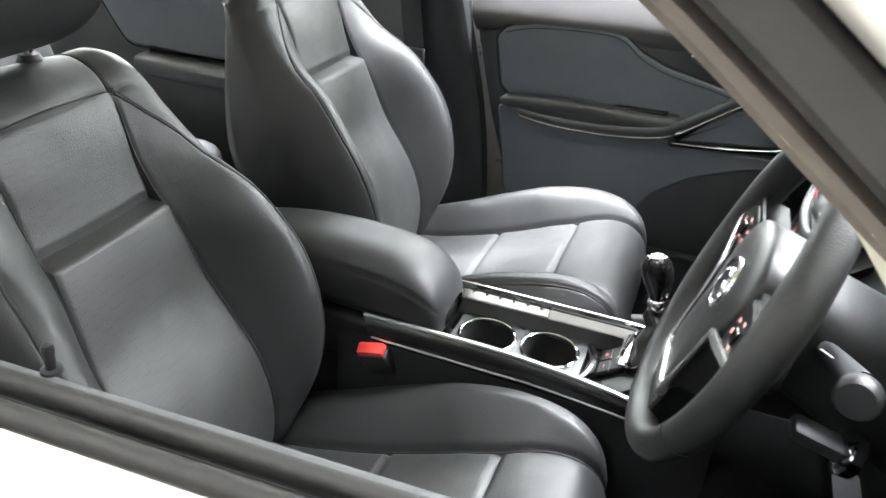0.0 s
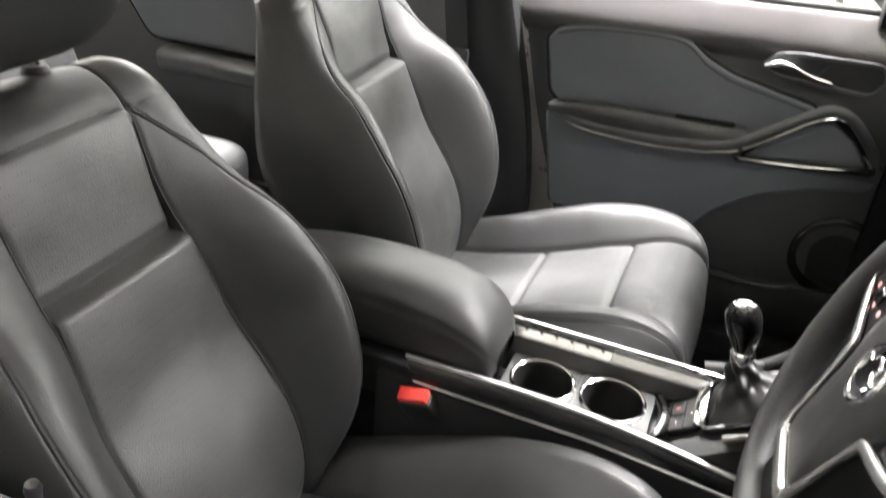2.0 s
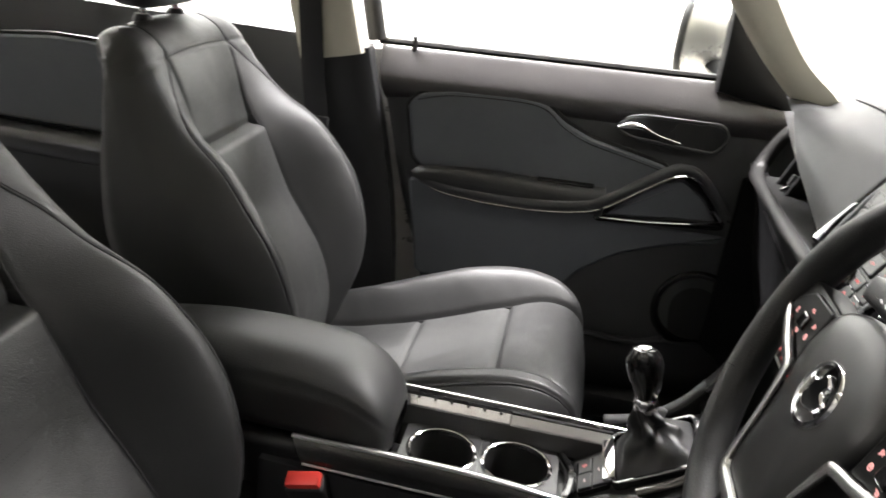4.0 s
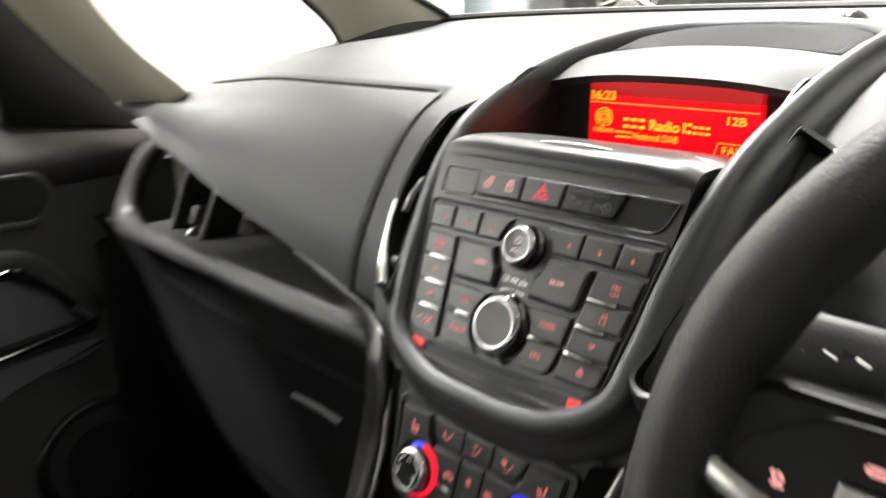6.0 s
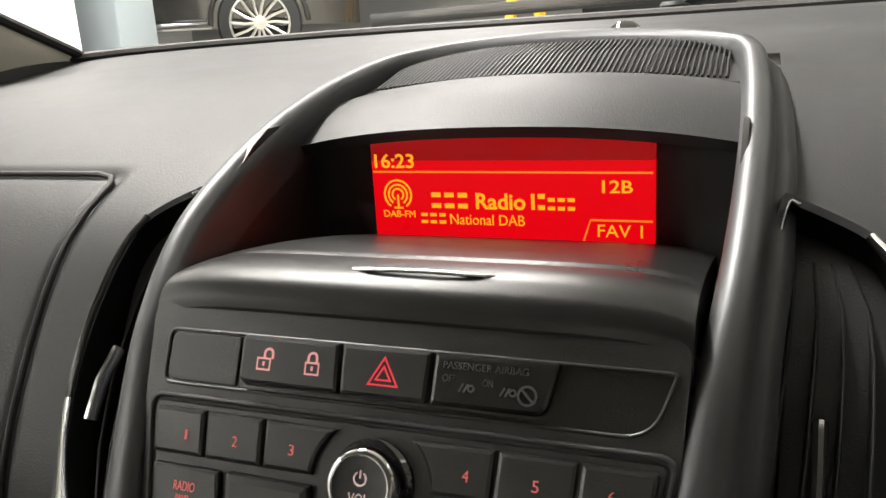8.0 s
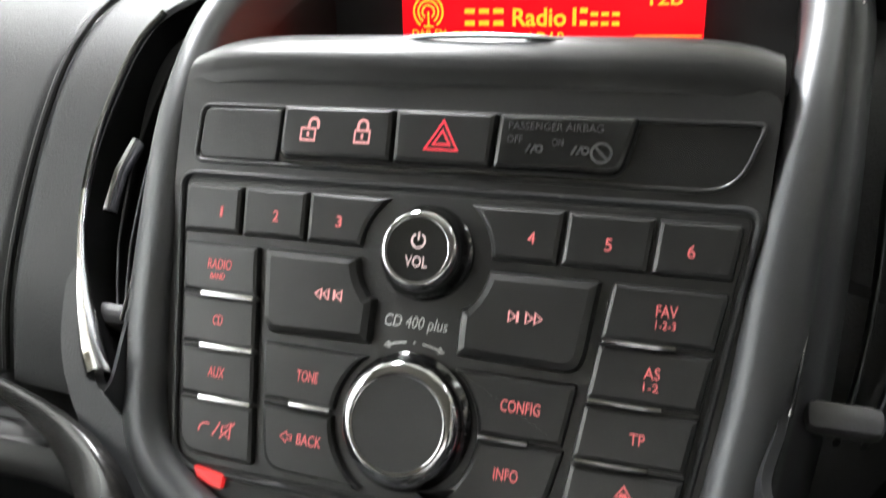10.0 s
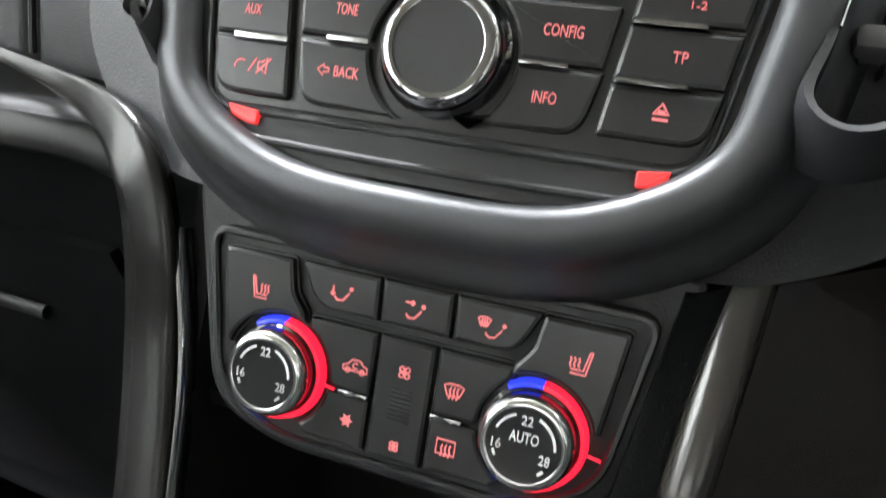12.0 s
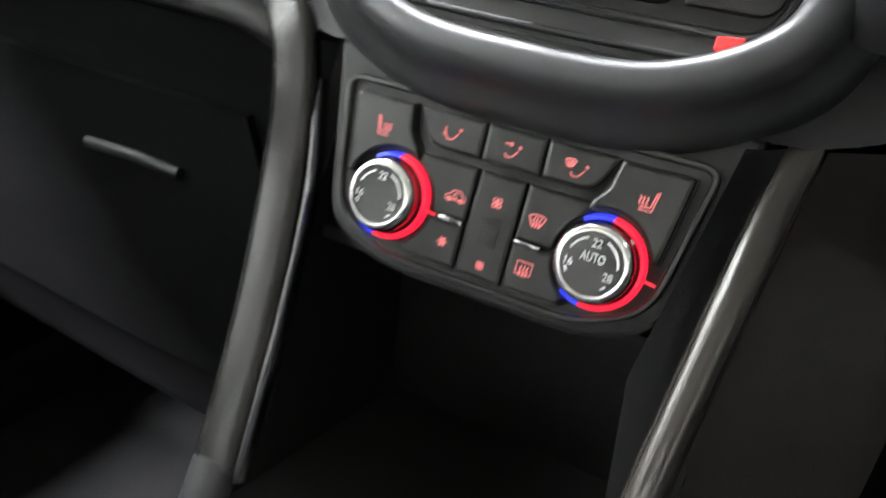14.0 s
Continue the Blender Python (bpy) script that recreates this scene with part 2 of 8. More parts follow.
def inset(points, d):
    """A simple polygon moved inwards by d."""
    k = len(points)
    area = sum(points[i - 1][0] * points[i][1] - points[i][0] * points[i - 1][1] for i in range(k))
    sign = 1 if area > 0 else -1
    out = []
    for i in range(k):
        p = Vector(points[i][:2])
        a, b = (p - Vector(points[i - 1][:2])), (Vector(points[(i + 1) % k][:2]) - p)
        if a.length < 1e-9 or b.length < 1e-9:
            out.append(p)
            continue
        na, nb = Vector((-a.y, a.x)).normalized() * sign, Vector((-b.y, b.x)).normalized() * sign
        n = na + nb
        n = n.normalized() if n.length > 1e-6 else na
        out.append(p + n * d / max(n.dot(na), 0.4))
    return out


def prism(points, w0, w1, m, bevel=0.0, bm=None, top=None):
    """A plate over a polygon in local u, v, from height w0 to w1, with a bevelled upper edge."""
    bm = bm or bmesh.new()
    rings = [(points, w0)]
    if bevel:
        cap = top or inset(points, bevel)
        mid = [Vector(p[:2]).lerp(Vector(q[:2]), 0.3) for p, q in zip(points, cap)]
        rings += [(points, w1 - bevel), (mid, w1 - bevel * 0.3), (cap, w1)]
    else:
        rings += [(points, w1)]
    rv = [[bm.verts.new(m @ Vector((p[0], p[1], w))) for p in ring] for ring, w in rings]
    k = len(points)
    for a, b in zip(rv, rv[1:]):
        for i in range(k):
            bm.faces.new((a[i], a[(i + 1) % k], b[(i + 1) % k], b[i]))
    bm.faces.new(rv[-1])
    bm.faces.new(rv[0][::-1])
    return bm


def frame_plate(outer, inner, w0, w1, m, bevel=0.0, bm=None):
    """A plate with a hole: outer and inner outlines with the same number of points."""
    bm = bm or bmesh.new()
    k = len(outer)
    io = inset(outer, bevel) if bevel else outer
    ii = inset(inner, -bevel) if bevel else inner
    rings = [(outer, w0), (outer, w1 - bevel), (io, w1), (ii, w1), (inner, w1 - bevel), (inner, w0)]
    rv = [[bm.verts.new(m @ Vector((p[0], p[1], w))) for p in ring] for ring, w in rings]
    for a, b in zip(rv, rv[1:] + rv[:1]):
        for i in range(k):
            bm.faces.new((a[i], a[(i + 1) % k], b[(i + 1) % k], b[i]))
    return bm


def smooth_path(pts, n=8, closed=False):
    """Catmull-Rom through the points."""
    pts = [Vector(p) for p in pts]
    k = len(pts)
    out = []
    last = k if closed else k - 1
    for i in range(last):
        p1, p2 = pts[i], pts[(i + 1) % k]
        p0 = pts[i - 1] if (i or closed) else p1 * 2 - p2
        p3 = pts[(i + 2) % k] if (closed or i + 2 < k) else p2 * 2 - p1
        for j in range(n):
            t = j / n
            out.append(0.5 * (2 * p1 + (p2 - p0) * t + (2 * p0 - 5 * p1 + 4 * p2 - p3) * t * t + (3 * p1 - p0 - 3 * p2 + p3) * t ** 3))
    if not closed:
        out.append(pts[-1])
    return out


def tube(path, a, b=None, n=10, closed=False, up=(0, 0, 1), bm=None, power=1.0, scales=None):
    """A sweep of an ellipse (a across, b along the up direction) along the path."""
    bm = bm or bmesh.new()
    b = a if b is None else b
    path = [Vector(p) for p in path]
    k = len(path)
    rings = []
    for i, p in enumerate(path):
        q0 = path[i - 1] if (i or closed) else p
        q1 = path[(i + 1) % k] if (closed or i + 1 < k) else p
        d = (q1 - q0).normalized()
        u = Vector(up(p) if callable(up) else up)
        u = (u - d * u.dot(d))
        u = u.normalized() if u.length > 1e-5 else d.orthogonal().normalized()
        s = d.cross(u)
        sc = scales[i] if scales else 1.0
        ring = []
        for j in range(n):
            t = 2 * math.pi * j / n
            c, sn = math.cos(t), math.sin(t)
            c, sn = math.copysign(abs(c) ** power, c), math.copysign(abs(sn) ** power, sn)
            ring.append(bm.verts.new(p + s * a * sc * c + u * b * sc * sn))
        rings.append(ring)
    for i in range(k if closed else k - 1):
        r0, r1 = rings[i], rings[(i + 1) % k]
        for j in range(n):
            bm.faces.new((r0[j], r0[(j + 1) % n], r1[(j + 1) % n], r1[j]))
    if not closed:
        bm.faces.new(rings[0][::-1])
        bm.faces.new(rings[-1])
    return bm


def lathe(profile, m, n=32, bm=None, a0=0.0, a1=360.0, caps=True):
    """Turns (radius, height) pairs about the local third axis."""
    bm = bm or bmesh.new()
    full = abs(a1 - a0) >= 359.9
    steps = n if full else n + 1
    rings = []
    for r, h in profile:
        rings.append([bm.verts.new(m @ Vector((r * math.cos(radians(a0 + (a1 - a0) * i / n)), r * math.sin(radians(a0 + (a1 - a0) * i / n)), h))) for i in range(steps)])
    for a, b in zip(rings, rings[1:]):
        for i in range(n if full else n):
            j = (i + 1) % steps
            bm.faces.new((a[i], a[j], b[j], b[i]))
    if full and caps:
        if profile[0][0] > 1e-6:
            bm.faces.new(rings[0][::-1])
        if profile[-1][0] > 1e-6:
            bm.faces.new(rings[-1])
    bmesh.ops.remove_doubles(bm, verts=bm.verts[:], dist=1e-6)
    return bm


def surface(f, nu, nv, thick=None, bm=None, region=None):
    """A grid f(s, t) for s, t in 0 to 1; with thick, the way to its back face."""
    bm = bm or bmesh.new()
    vs = [[bm.verts.new(f(i / nu, j / nv)) for i in range(nu + 1)] for j in range(nv + 1)]
    for j in range(nv):
        for i in range(nu):
            bm.faces.new((vs[j][i], vs[j][i + 1], vs[j + 1][i + 1], vs[j + 1][i]))
    if thick is not None:
        d = Vector(thick)
        wb = [[bm.verts.new(v.co + d) for v in row] for row in vs]
        for j in range(nv):
            for i in range(nu):
                bm.faces.new((wb[j][i], wb[j + 1][i], wb[j + 1][i + 1], wb[j][i + 1]))
        rim = [(vs[0][i], vs[0][i + 1], wb[0][i + 1], wb[0][i]) for i in range(nu)] + [(vs[nv][i + 1], vs[nv][i], wb[nv][i], wb[nv][i + 1]) for i in range(nu)]
        rim += [(vs[j + 1][0], vs[j][0], wb[j][0], wb[j + 1][0]) for j in range(nv)] + [(vs[j][nu], vs[j + 1][nu], wb[j + 1][nu], wb[j][nu]) for j in range(nv)]
        for q in rim:
            bm.faces.new(q)
    return bm


def lerp_table(table, x):
    """Smooth interpolation in a table of (x, value) pairs."""
    if x <= table[0][0]:
        return table[0][1]
    for (a, va), (b, vb) in zip(table, table[1:]):
        if x <= b:
            t = (x - a) / (b - a)
            return va + (vb - va) * t
    return table[-1][1]


def curve_at(pts, n=12):
    """An evaluator by arc length, 0 to 1, of a smooth path."""
    p = smooth_path(pts, n)
    acc = [0.0]
    for a, b in zip(p, p[1:]):
        acc.append(acc[-1] + (b - a).length)
    total = acc[-1]

    def at(t):
        s = min(max(t, 0), 1) * total
        lo, hi = 0, len(acc) - 1
        while hi - lo > 1:
            mid = (lo + hi) // 2
            if acc[mid] <= s:
                lo = mid
            else:
                hi = mid
        k = (s - acc[lo]) / max(acc[hi] - acc[lo], 1e-9)
        return p[lo].lerp(p[hi], k), (p[hi] - p[lo]).normalized()
    return at


def step(a, b, x):
    t = min(max((x - a) / (b - a), 0), 1)
    return t * t * (3 - 2 * t)


def groove(d, w):
    return math.exp(-(d / w) ** 2)


def local_frame(origin, recline):
    """Axes of a panel that faces the rear: u to the right as one faces it, v up along it, w out of it."""
    a = radians(recline)
    u, v, w = Vector((0, -1, 0)), Vector((math.sin(a), 0, math.cos(a))), Vector((-math.cos(a), 0, math.sin(a)))
    m = Matrix.Identity(4)
    for i, c in enumerate((u, v, w)):
        for j in range(3):
            m[j][i] = c[j]
    m.translation = origin
    return m

# ---- the building ----
ROOM = (-6.5, 11.5, -6.0, 9.0, 4.2)


def build_room():
    x0, x1, y0, y1, h = ROOM
    structure("floor", box(x0 - 0.2, x1 + 0.2, y0 - 0.2, y1 + 0.2, -0.2, 0.0), floor_paint, "cream painted concrete workshop floor with scuffs", "floor")
    structure("ceiling", box(x0 - 0.2, x1 + 0.2, y0 - 0.2, y1 + 0.2, h, h + 0.2), ceiling_paint, "plain white workshop ceiling", "ceiling")
    structure("wall_north", box(x0, x1, y1, y1 + 0.2, 0.0, h), white_wall, "bright white painted workshop wall", "wall")
    structure("wall_south", box(x0, x1, y0 - 0.2, y0, 0.0, h), grey_wall, "grey painted workshop wall behind the driver's side", "wall")
    structure("wall_east", box(x1, x1 + 0.2, y0 - 0.2, y1 + 0.2, 0.0, h), grey_wall, "grey painted end wall of the workshop", "wall")
    structure("wall_west", box(x0 - 0.2, x0, y0 - 0.2, y1 + 0.2, 0.0, h), white_wall, "white painted wall at the rear of the workshop", "wall")
    structure("partition_wall", box(x0, 3.05, 3.1, 3.25, 0.0, h), white_wall, "bright white partition wall beside the car", "wall")
    for lx, ly in LAMPS:
        lamp = thing("ceiling_light", (lx, ly, h - 0.02), "long white fluorescent ceiling light fitting", "light", "ceiling lights")
        part("housing", box(lx - 1.25, lx + 1.25, ly - 0.3, ly + 0.3, h - 0.10, h, 0.01), white_wall, lamp)


build_room()

# ---- body shell of the car that is filmed ----
SILL = [(-1.05, 1.035), (-0.71, 1.045), (-0.07, 1.068), (0.30, 1.09)]


def sill_z(x):
    return lerp_table(SILL, x)


def build_shell():
    car = thing("silver_car", (-0.6, 0, 0.0), "silver people carrier with black leather cabin, parked in a workshop", "car")
    bm = box(-2.3, 0.55, -0.74, 0.74, 0.30, 0.345, 0.01)
    part("floor_pan", bm, carpet, car, "black carpeted cabin floor")
    part("firewall", box(0.42, 0.46, -0.74, 0.74, 0.34, 1.10, 0.01), carpet, car, "black carpeted footwell end")
    # roof with its lining
    def roof(s, t, dz=0.0):
        x, y = -2.2 + 2.15 * s, -0.60 + 1.2 * t
        return Vector((x, y, 1.555 + dz - 0.035 * ((y / 0.6) ** 2) - 0.07 * max(0, (x + 0.75) / 0.7) ** 2 - 0.04 * max(0, (-x - 1.4) / 0.8) ** 2))
    part("headlining", surface(lambda s, t: roof(s, t), 20, 14, (0, 0, 0.012)), headlining, car, "pale headlining")
    part("roof", surface(lambda s, t: roof(s, t, 0.03), 20, 14, (0, 0, 0.012)), silver_paint, car, "silver roof panel")
    # pillars on both sides, and the rails over the doors
    for side in (1, -1):
        # door pillar in front, with the small window ahead of it
        edge_a = curve_at([(0.088, side * 0.660, 1.020), (0.072, side * 0.645, 1.045), (-0.035, side * 0.620, 1.143), (-0.14, side * 0.600, 1.265), (-0.26, side * 0.580, 1.405)])
        edge_b = curve_at([(0.150, side * 0.665, 1.040), (0.118, side * 0.625, 1.082), (0.036, side * 0.600, 1.147), (-0.06, side * 0.580, 1.27), (-0.17, side * 0.560, 1.42)])
        part("front_pillar", surface(lambda s, t: edge_a(t)[0].lerp(edge_b(t)[0], s) + Vector((-0.012, -side * 0.010, 0.004)) * math.sin(math.pi * s), 10, 24, (0.02, side * 0.025, 0.0)), beige, car, "beige pillar trim")
        edge_c = curve_at([(0.365, side * 0.642, 1.132), (0.335, side * 0.636, 1.165), (0.255, side * 0.622, 1.214), (0.174, side * 0.612, 1.246), (0.02, side * 0.585, 1.335), (-0.16, side * 0.55, 1.455)])
        edge_d = curve_at([(0.560, side * 0.626, 1.158), (0.525, side * 0.617, 1.170), (0.42, side * 0.600, 1.206), (0.314, side * 0.582, 1.244), (0.15, side * 0.556, 1.345), (-0.10, side * 0.53, 1.470)])
        part("windscreen_pillar", surface(lambda s, t: edge_c(t)[0].lerp(edge_d(t)[0], s) + Vector((-0.016, -side * 0.020, 0.010)) * math.sin(math.pi * s), 12, 24, (0.02, side * 0.03, 0.0)), beige, car, "beige windscreen pillar trim")
        def foot(s, t):
            p = edge_c(0)[0].lerp(edge_d(0)[0], s) + Vector((-0.016, -side * 0.020, 0.010)) * math.sin(math.pi * s)
            return p + Vector((0, -side * 0.010 * t, 0.003 - 0.035 * t))
        part("pillar_foot", surface(foot, 12, 4, (0, side * 0.012, 0)), hard_plastic, car, "dark trim at the foot of the windscreen pillar")
        part("pillar_seal", tube([edge_d(k / 20)[0] + Vector((0.004, 0, 0.002)) for k in range(21)], 0.006, 0.006, 8), rubber, car, "black seal along the windscreen pillar")
        part("pillar_seal", tube([edge_c(k / 20)[0] + Vector((-0.002, side * 0.006, -0.002)) for k in range(15)], 0.005, 0.005, 8), rubber, car, "black seal of the small side window")
        pts = [(-0.28, side * 0.60, 1.47), (-0.8, side * 0.60, 1.50), (-1.5, side * 0.60, 1.49), (-2.2, side * 0.60, 1.44)]
        part("roof_rail", tube(smooth_path(pts, 5), 0.03, 0.045, 12), beige, car, "beige trim over the doors")
        pts = [(-0.80, side * 0.665, 1.02), (-0.84, side * 0.65, 1.2), (-0.88, side * 0.62, 1.47)]
        part("middle_pillar", tube(smooth_path(pts, 6), 0.065, 0.022, 14, up=(0, 1, 0), power=0.6), beige, car, "beige upper trim of the middle pillar")
        pts = [(-0.70, side * 0.70, 0.36), (-0.73, side * 0.71, 0.7), (-0.80, side * 0.69, 1.03)]
        part("middle_pillar_cover", tube(smooth_path(pts, 6), 0.075, 0.035, 14, up=(0, 1, 0), power=0.6), hard_plastic, car, "black lower trim of the middle pillar")
        part("door_step", box(-2.2, 0.42, side * 0.71 - 0.06, side * 0.71 + 0.06, 0.30, 0.40, 0.02), hard_plastic, car, "black sill cover")
        part("kick_panel", box(0.02, 0.44, side * 0.715 - 0.02, side * 0.715 + 0.02, 0.32, 0.90, 0.008), carpet, car, "black footwell side trim")
        # outer panels below the windows
        def panel(s, t):
            x, z = -2.4 + 3.3 * s, 0.28 + (sill_z(-2.4 + 3.3 * s) - 0.30) * t
            return Vector((x, side * (0.80 + 0.05 * math.sin(math.pi * min(t * 1.15, 1))), z))
        part("outer_panel", surface(panel, 30, 14, (0, -side * 0.01, 0)), silver_paint, car, "silver outer door panels")
    part("tail", surface(lambda s, t: Vector((-2.38 + 0.12 * t, -0.82 + 1.64 * s, 0.30 + 0.8 * t)), 8, 8, (0.02, 0, 0)), silver_paint, car, "silver tailgate")
    # the bulkhead below the windscreen and its black seal
    base = [(0.50, 0.64, 1.165), (0.62, 0.58, 1.172), (0.78, 0.40, 1.178), (0.84, 0.15, 1.179), (0.84, -0.15, 1.179), (0.78, -0.40, 1.178), (0.62, -0.58, 1.172), (0.50, -0.64, 1.165)]
    part("windscreen_seal", tube(smooth_path([(x, y, z - 0.005) for x, y, z in base], 6), 0.008, 0.006, 8), rubber, car, "black windscreen seal")
    top = curve_at([(-0.20, 0.56, 1.475), (-0.14, 0.30, 1.50), (-0.13, 0, 1.505), (-0.14, -0.30, 1.50), (-0.20, -0.56, 1.475)])
    low = curve_at(base)
    ws = part("windscreen", surface(lambda s, t: low(s)[0].lerp(top(s)[0], t) + Vector((0.05, 0, 0.03)) * math.sin(math.pi * t), 24, 12), glass, car, "clear windscreen")
    ws.visible_shadow = False
    part("cowl", surface(lambda s, t: low(s)[0] + Vector((0.02 + 0.35 * t, 0, -0.012 - 0.06 * t)), 20, 4, (0, 0, -0.02)), hard_plastic, car, "black cowl below the windscreen")
    bonnet = surface(lambda s, t: Vector((0.90 + 0.75 * t, (-0.74 + 1.48 * s) * (1 - 0.08 * t), 1.10 - 0.06 * t - 0.22 * t ** 3 - 0.05 * (2 * s - 1) ** 2)), 16, 12, (0, 0, -0.02))
    part("bonnet", bonnet, silver_paint, car, "silver bonnet")
    for side in (1, -1):
        q = [Vector((0.14, side * 0.64, 1.10)), Vector((0.36, side * 0.645, 1.15)), Vector((0.03, side * 0.59, 1.36)), Vector((-0.02, side * 0.59, 1.30))]
        pane = part("quarter_window", surface(lambda s, t: q[0].lerp(q[1], s).lerp(q[3].lerp(q[2], s), t), 4, 4), glass, car, "small clear side window")
        pane.visible_shadow = False
    return car


silver_car = build_shell()


def build_wiper():
    w = thing("windscreen_wiper", (0.93, -0.05, 1.19), "black windscreen wiper arm at the base of the screen", "wiper")
    part("blade", tube([(0.90, 0.42, 1.190), (0.92, 0.1, 1.196), (0.91, -0.25, 1.200)], 0.006, 0.010, 6), rubber, w)
    part("arm", tube([(0.95, 0.0, 1.186), (0.93, -0.12, 1.206), (0.92, -0.22, 1.214)], 0.013, 0.008, 8), hard_plastic, w)
    part("pivot", lathe([(0.022, 0), (0.024, 0.012), (0.014, 0.026), (0, 0.03)], Matrix.Translation((0.955, 0.0, 1.172)), 16), hard_plastic, w)


build_wiper()

# ---- seats ----
def soft_table(table, x):
    """Rounded interpolation in a table of (x, value) pairs."""
    n = len(table)
    if x <= table[0][0]:
        return table[0][1]
    for i in range(n - 1):
        (a, va), (b, vb) = table[i], table[i + 1]
        if x <= b:
            w = b - a
            m0 = (vb - table[i - 1][1]) / (b - table[i - 1][0]) if i else (vb - va) / w
            m1 = (table[i + 2][1] - va) / (table[i + 2][0] - a) if i + 2 < n else (vb - va) / w
            t = (x - a) / w
            return va * (1 + 2 * t) * (1 - t) ** 2 + m0 * w * t * (1 - t) ** 2 + vb * t * t * (3 - 2 * t) + m1 * w * t * t * (t - 1)
    return table[-1][1]


SEAT_Y = 0.335
BACK = curve_at([(-0.728, 0, 0.52), (-0.716, 0, 0.575), (-0.716, 0, 0.635), (-0.734, 0, 0.70), (-0.772, 0, 0.765), (-0.818, 0, 0.832), (-0.868, 0, 0.935), (-0.895, 0, 1.015), (-0.912, 0, 1.056), (-0.935, 0, 1.084), (-0.968, 0, 1.096), (-1.002, 0, 1.084), (-1.025, 0, 1.05)])
BACK_HALF = [(0, 0.155), (0.10, 0.193), (0.20, 0.222), (0.30, 0.239), (0.40, 0.245), (0.52, 0.238), (0.64, 0.218), (0.74, 0.200), (0.81, 0.188), (0.88, 0.174), (0.94, 0.160), (1.0, 0.125)]
BACK_BUMP = [(0, 0.014), (0.10, 0.024), (0.20, 0.058), (0.32, 0.090), (0.44, 0.099), (0.56, 0.080), (0.65, 0.042), (0.74, 0.014), (0.80, 0.006), (1.0, 0.0)]
BACK_INSERT = [(0, 0.122), (0.35, 0.116), (0.58, 0.100), (0.70, 0.096), (0.79, 0.101), (1.0, 0.10)]
CUSHION = curve_at([(-0.80, 0, 0.535), (-0.68, 0, 0.552), (-0.54, 0, 0.593), (-0.392, 0, 0.652), (-0.325, 0, 0.675), (-0.275, 0, 0.672), (-0.245, 0, 0.648), (-0.232, 0, 0.605), (-0.238, 0, 0.545), (-0.25, 0, 0.48)])
CUSH_HALF = [(0, 0.23), (0.3, 0.245), (0.55, 0.243), (0.68, 0.225), (0.78, 0.205), (0.86, 0.19), (1.0, 0.18)]
CUSH_BUMP = [(0, 0.03), (0.2, 0.05), (0.42, 0.062), (0.58, 0.052), (0.68, 0.030), (0.76, 0.010), (0.84, 0.0), (1.0, 0.0)]
# from the edge down the flank: fraction of the half width, share of the bolster, drop
FLANK = [(1.0, 0.5, -0.035), (1.012, 0.1, -0.075), (1.0, 0.0, -0.115), (0.94, 0.0, -0.145)]


CREST = 0.83
# where the piping runs on the backrest, as a fraction of the half width
PIPE = [(0.0, 0.835), (0.52, 0.835), (0.62, 0.81), (0.70, 0.76), (0.76, 0.64), (0.80, 0.545), (0.82, 0.53), (1.0, 0.53)]


def crossing(f, hw, ins):
    """Share of the bolster and drop of the flank at the fraction f of the half width."""
    u = (f * hw - ins) / max(CREST * hw - ins, 0.01)
    if u <= 0:
        return 0.0, 0.0
    if f <= CREST:
        return math.sin(math.pi / 2 * min(u, 1)) ** 1.15, -0.004 * step(CREST - 0.08, CREST, f)
    k = (f - CREST) / (1 - CREST)
    return 1 - 0.5 * k ** 1.6, -0.004 - 0.031 * k ** 1.7


def stations(hw, ins, c):
    """Places across one half of the seat, close together at the two seams."""
    lo, g, e = ins / hw, 0.010 / hw, 0.022
    c = max(c, lo + g + e + 0.01)
    out = [(lo - g) * i / 12 for i in range(12)]
    out += [lo - g + 2 * g * i / 12 for i in range(12)]
    out += [lo + g + (c - e - lo - g) * i / 22 for i in range(22)]
    out += [c - e + 2 * e * i / 12 for i in range(12)]
    out += [c + e + (1 - c - e) * i / 5 for i in range(6)]
    return out


def seat_patch(spine, half, bump, fwd, insert, nv, detail, pipe):
    """Points and regions of an upholstered surface: a spine, its half widths, its bolsters and its sewn lines."""
    rows, keys = [], []
    for j in range(nv + 1):
        t = j / nv
        p, d = spine(t)
        nrm = Vector((d.z, 0, -d.x)) if fwd else Vector((-d.z, 0, d.x))
        hw, bp, ins = soft_table(half, t), soft_table(bump, t), insert(t)
        side = []
        for f in stations(hw, ins, pipe(t)):
            share, drop = crossing(f, hw, ins)
            h, region = detail(t, f * hw, f, hw, ins)
            side.append((f * hw, h + share * bp + drop, region))
        y0, h0, last = side[-1]
        fl = table_of(FLANK)
        flank = []
        for k in range(1, 11):
            f, share, drop = fl(k / 10)
            flank.append((f * hw, ((0.5 - share) * bp - 0.035 - drop) * ((0.85 - 0.78 * step(0.45, 0.96, t)) if fwd else 1.0)))
        away = Vector((-0.95, 0, -0.30)) if fwd else -nrm
        row, key = [], []
        for sgn in (-1, 1):
            half_row = [(p + nrm * h + Vector((0, sgn * y, 0)), region) for y, h, region in side]
            half_row += [(p + nrm * h0 + away * d + Vector((0, sgn * y, 0)), last) for y, d in flank]
            for q, region in (half_row[:0:-1] if sgn < 0 else half_row):
                row.append(q)
                key.append(region if region not in ("bolster", "flank") else region + ("_a" if sgn > 0 else "_b"))
        rows.append(row)
        keys.append(key)
    return rows, keys


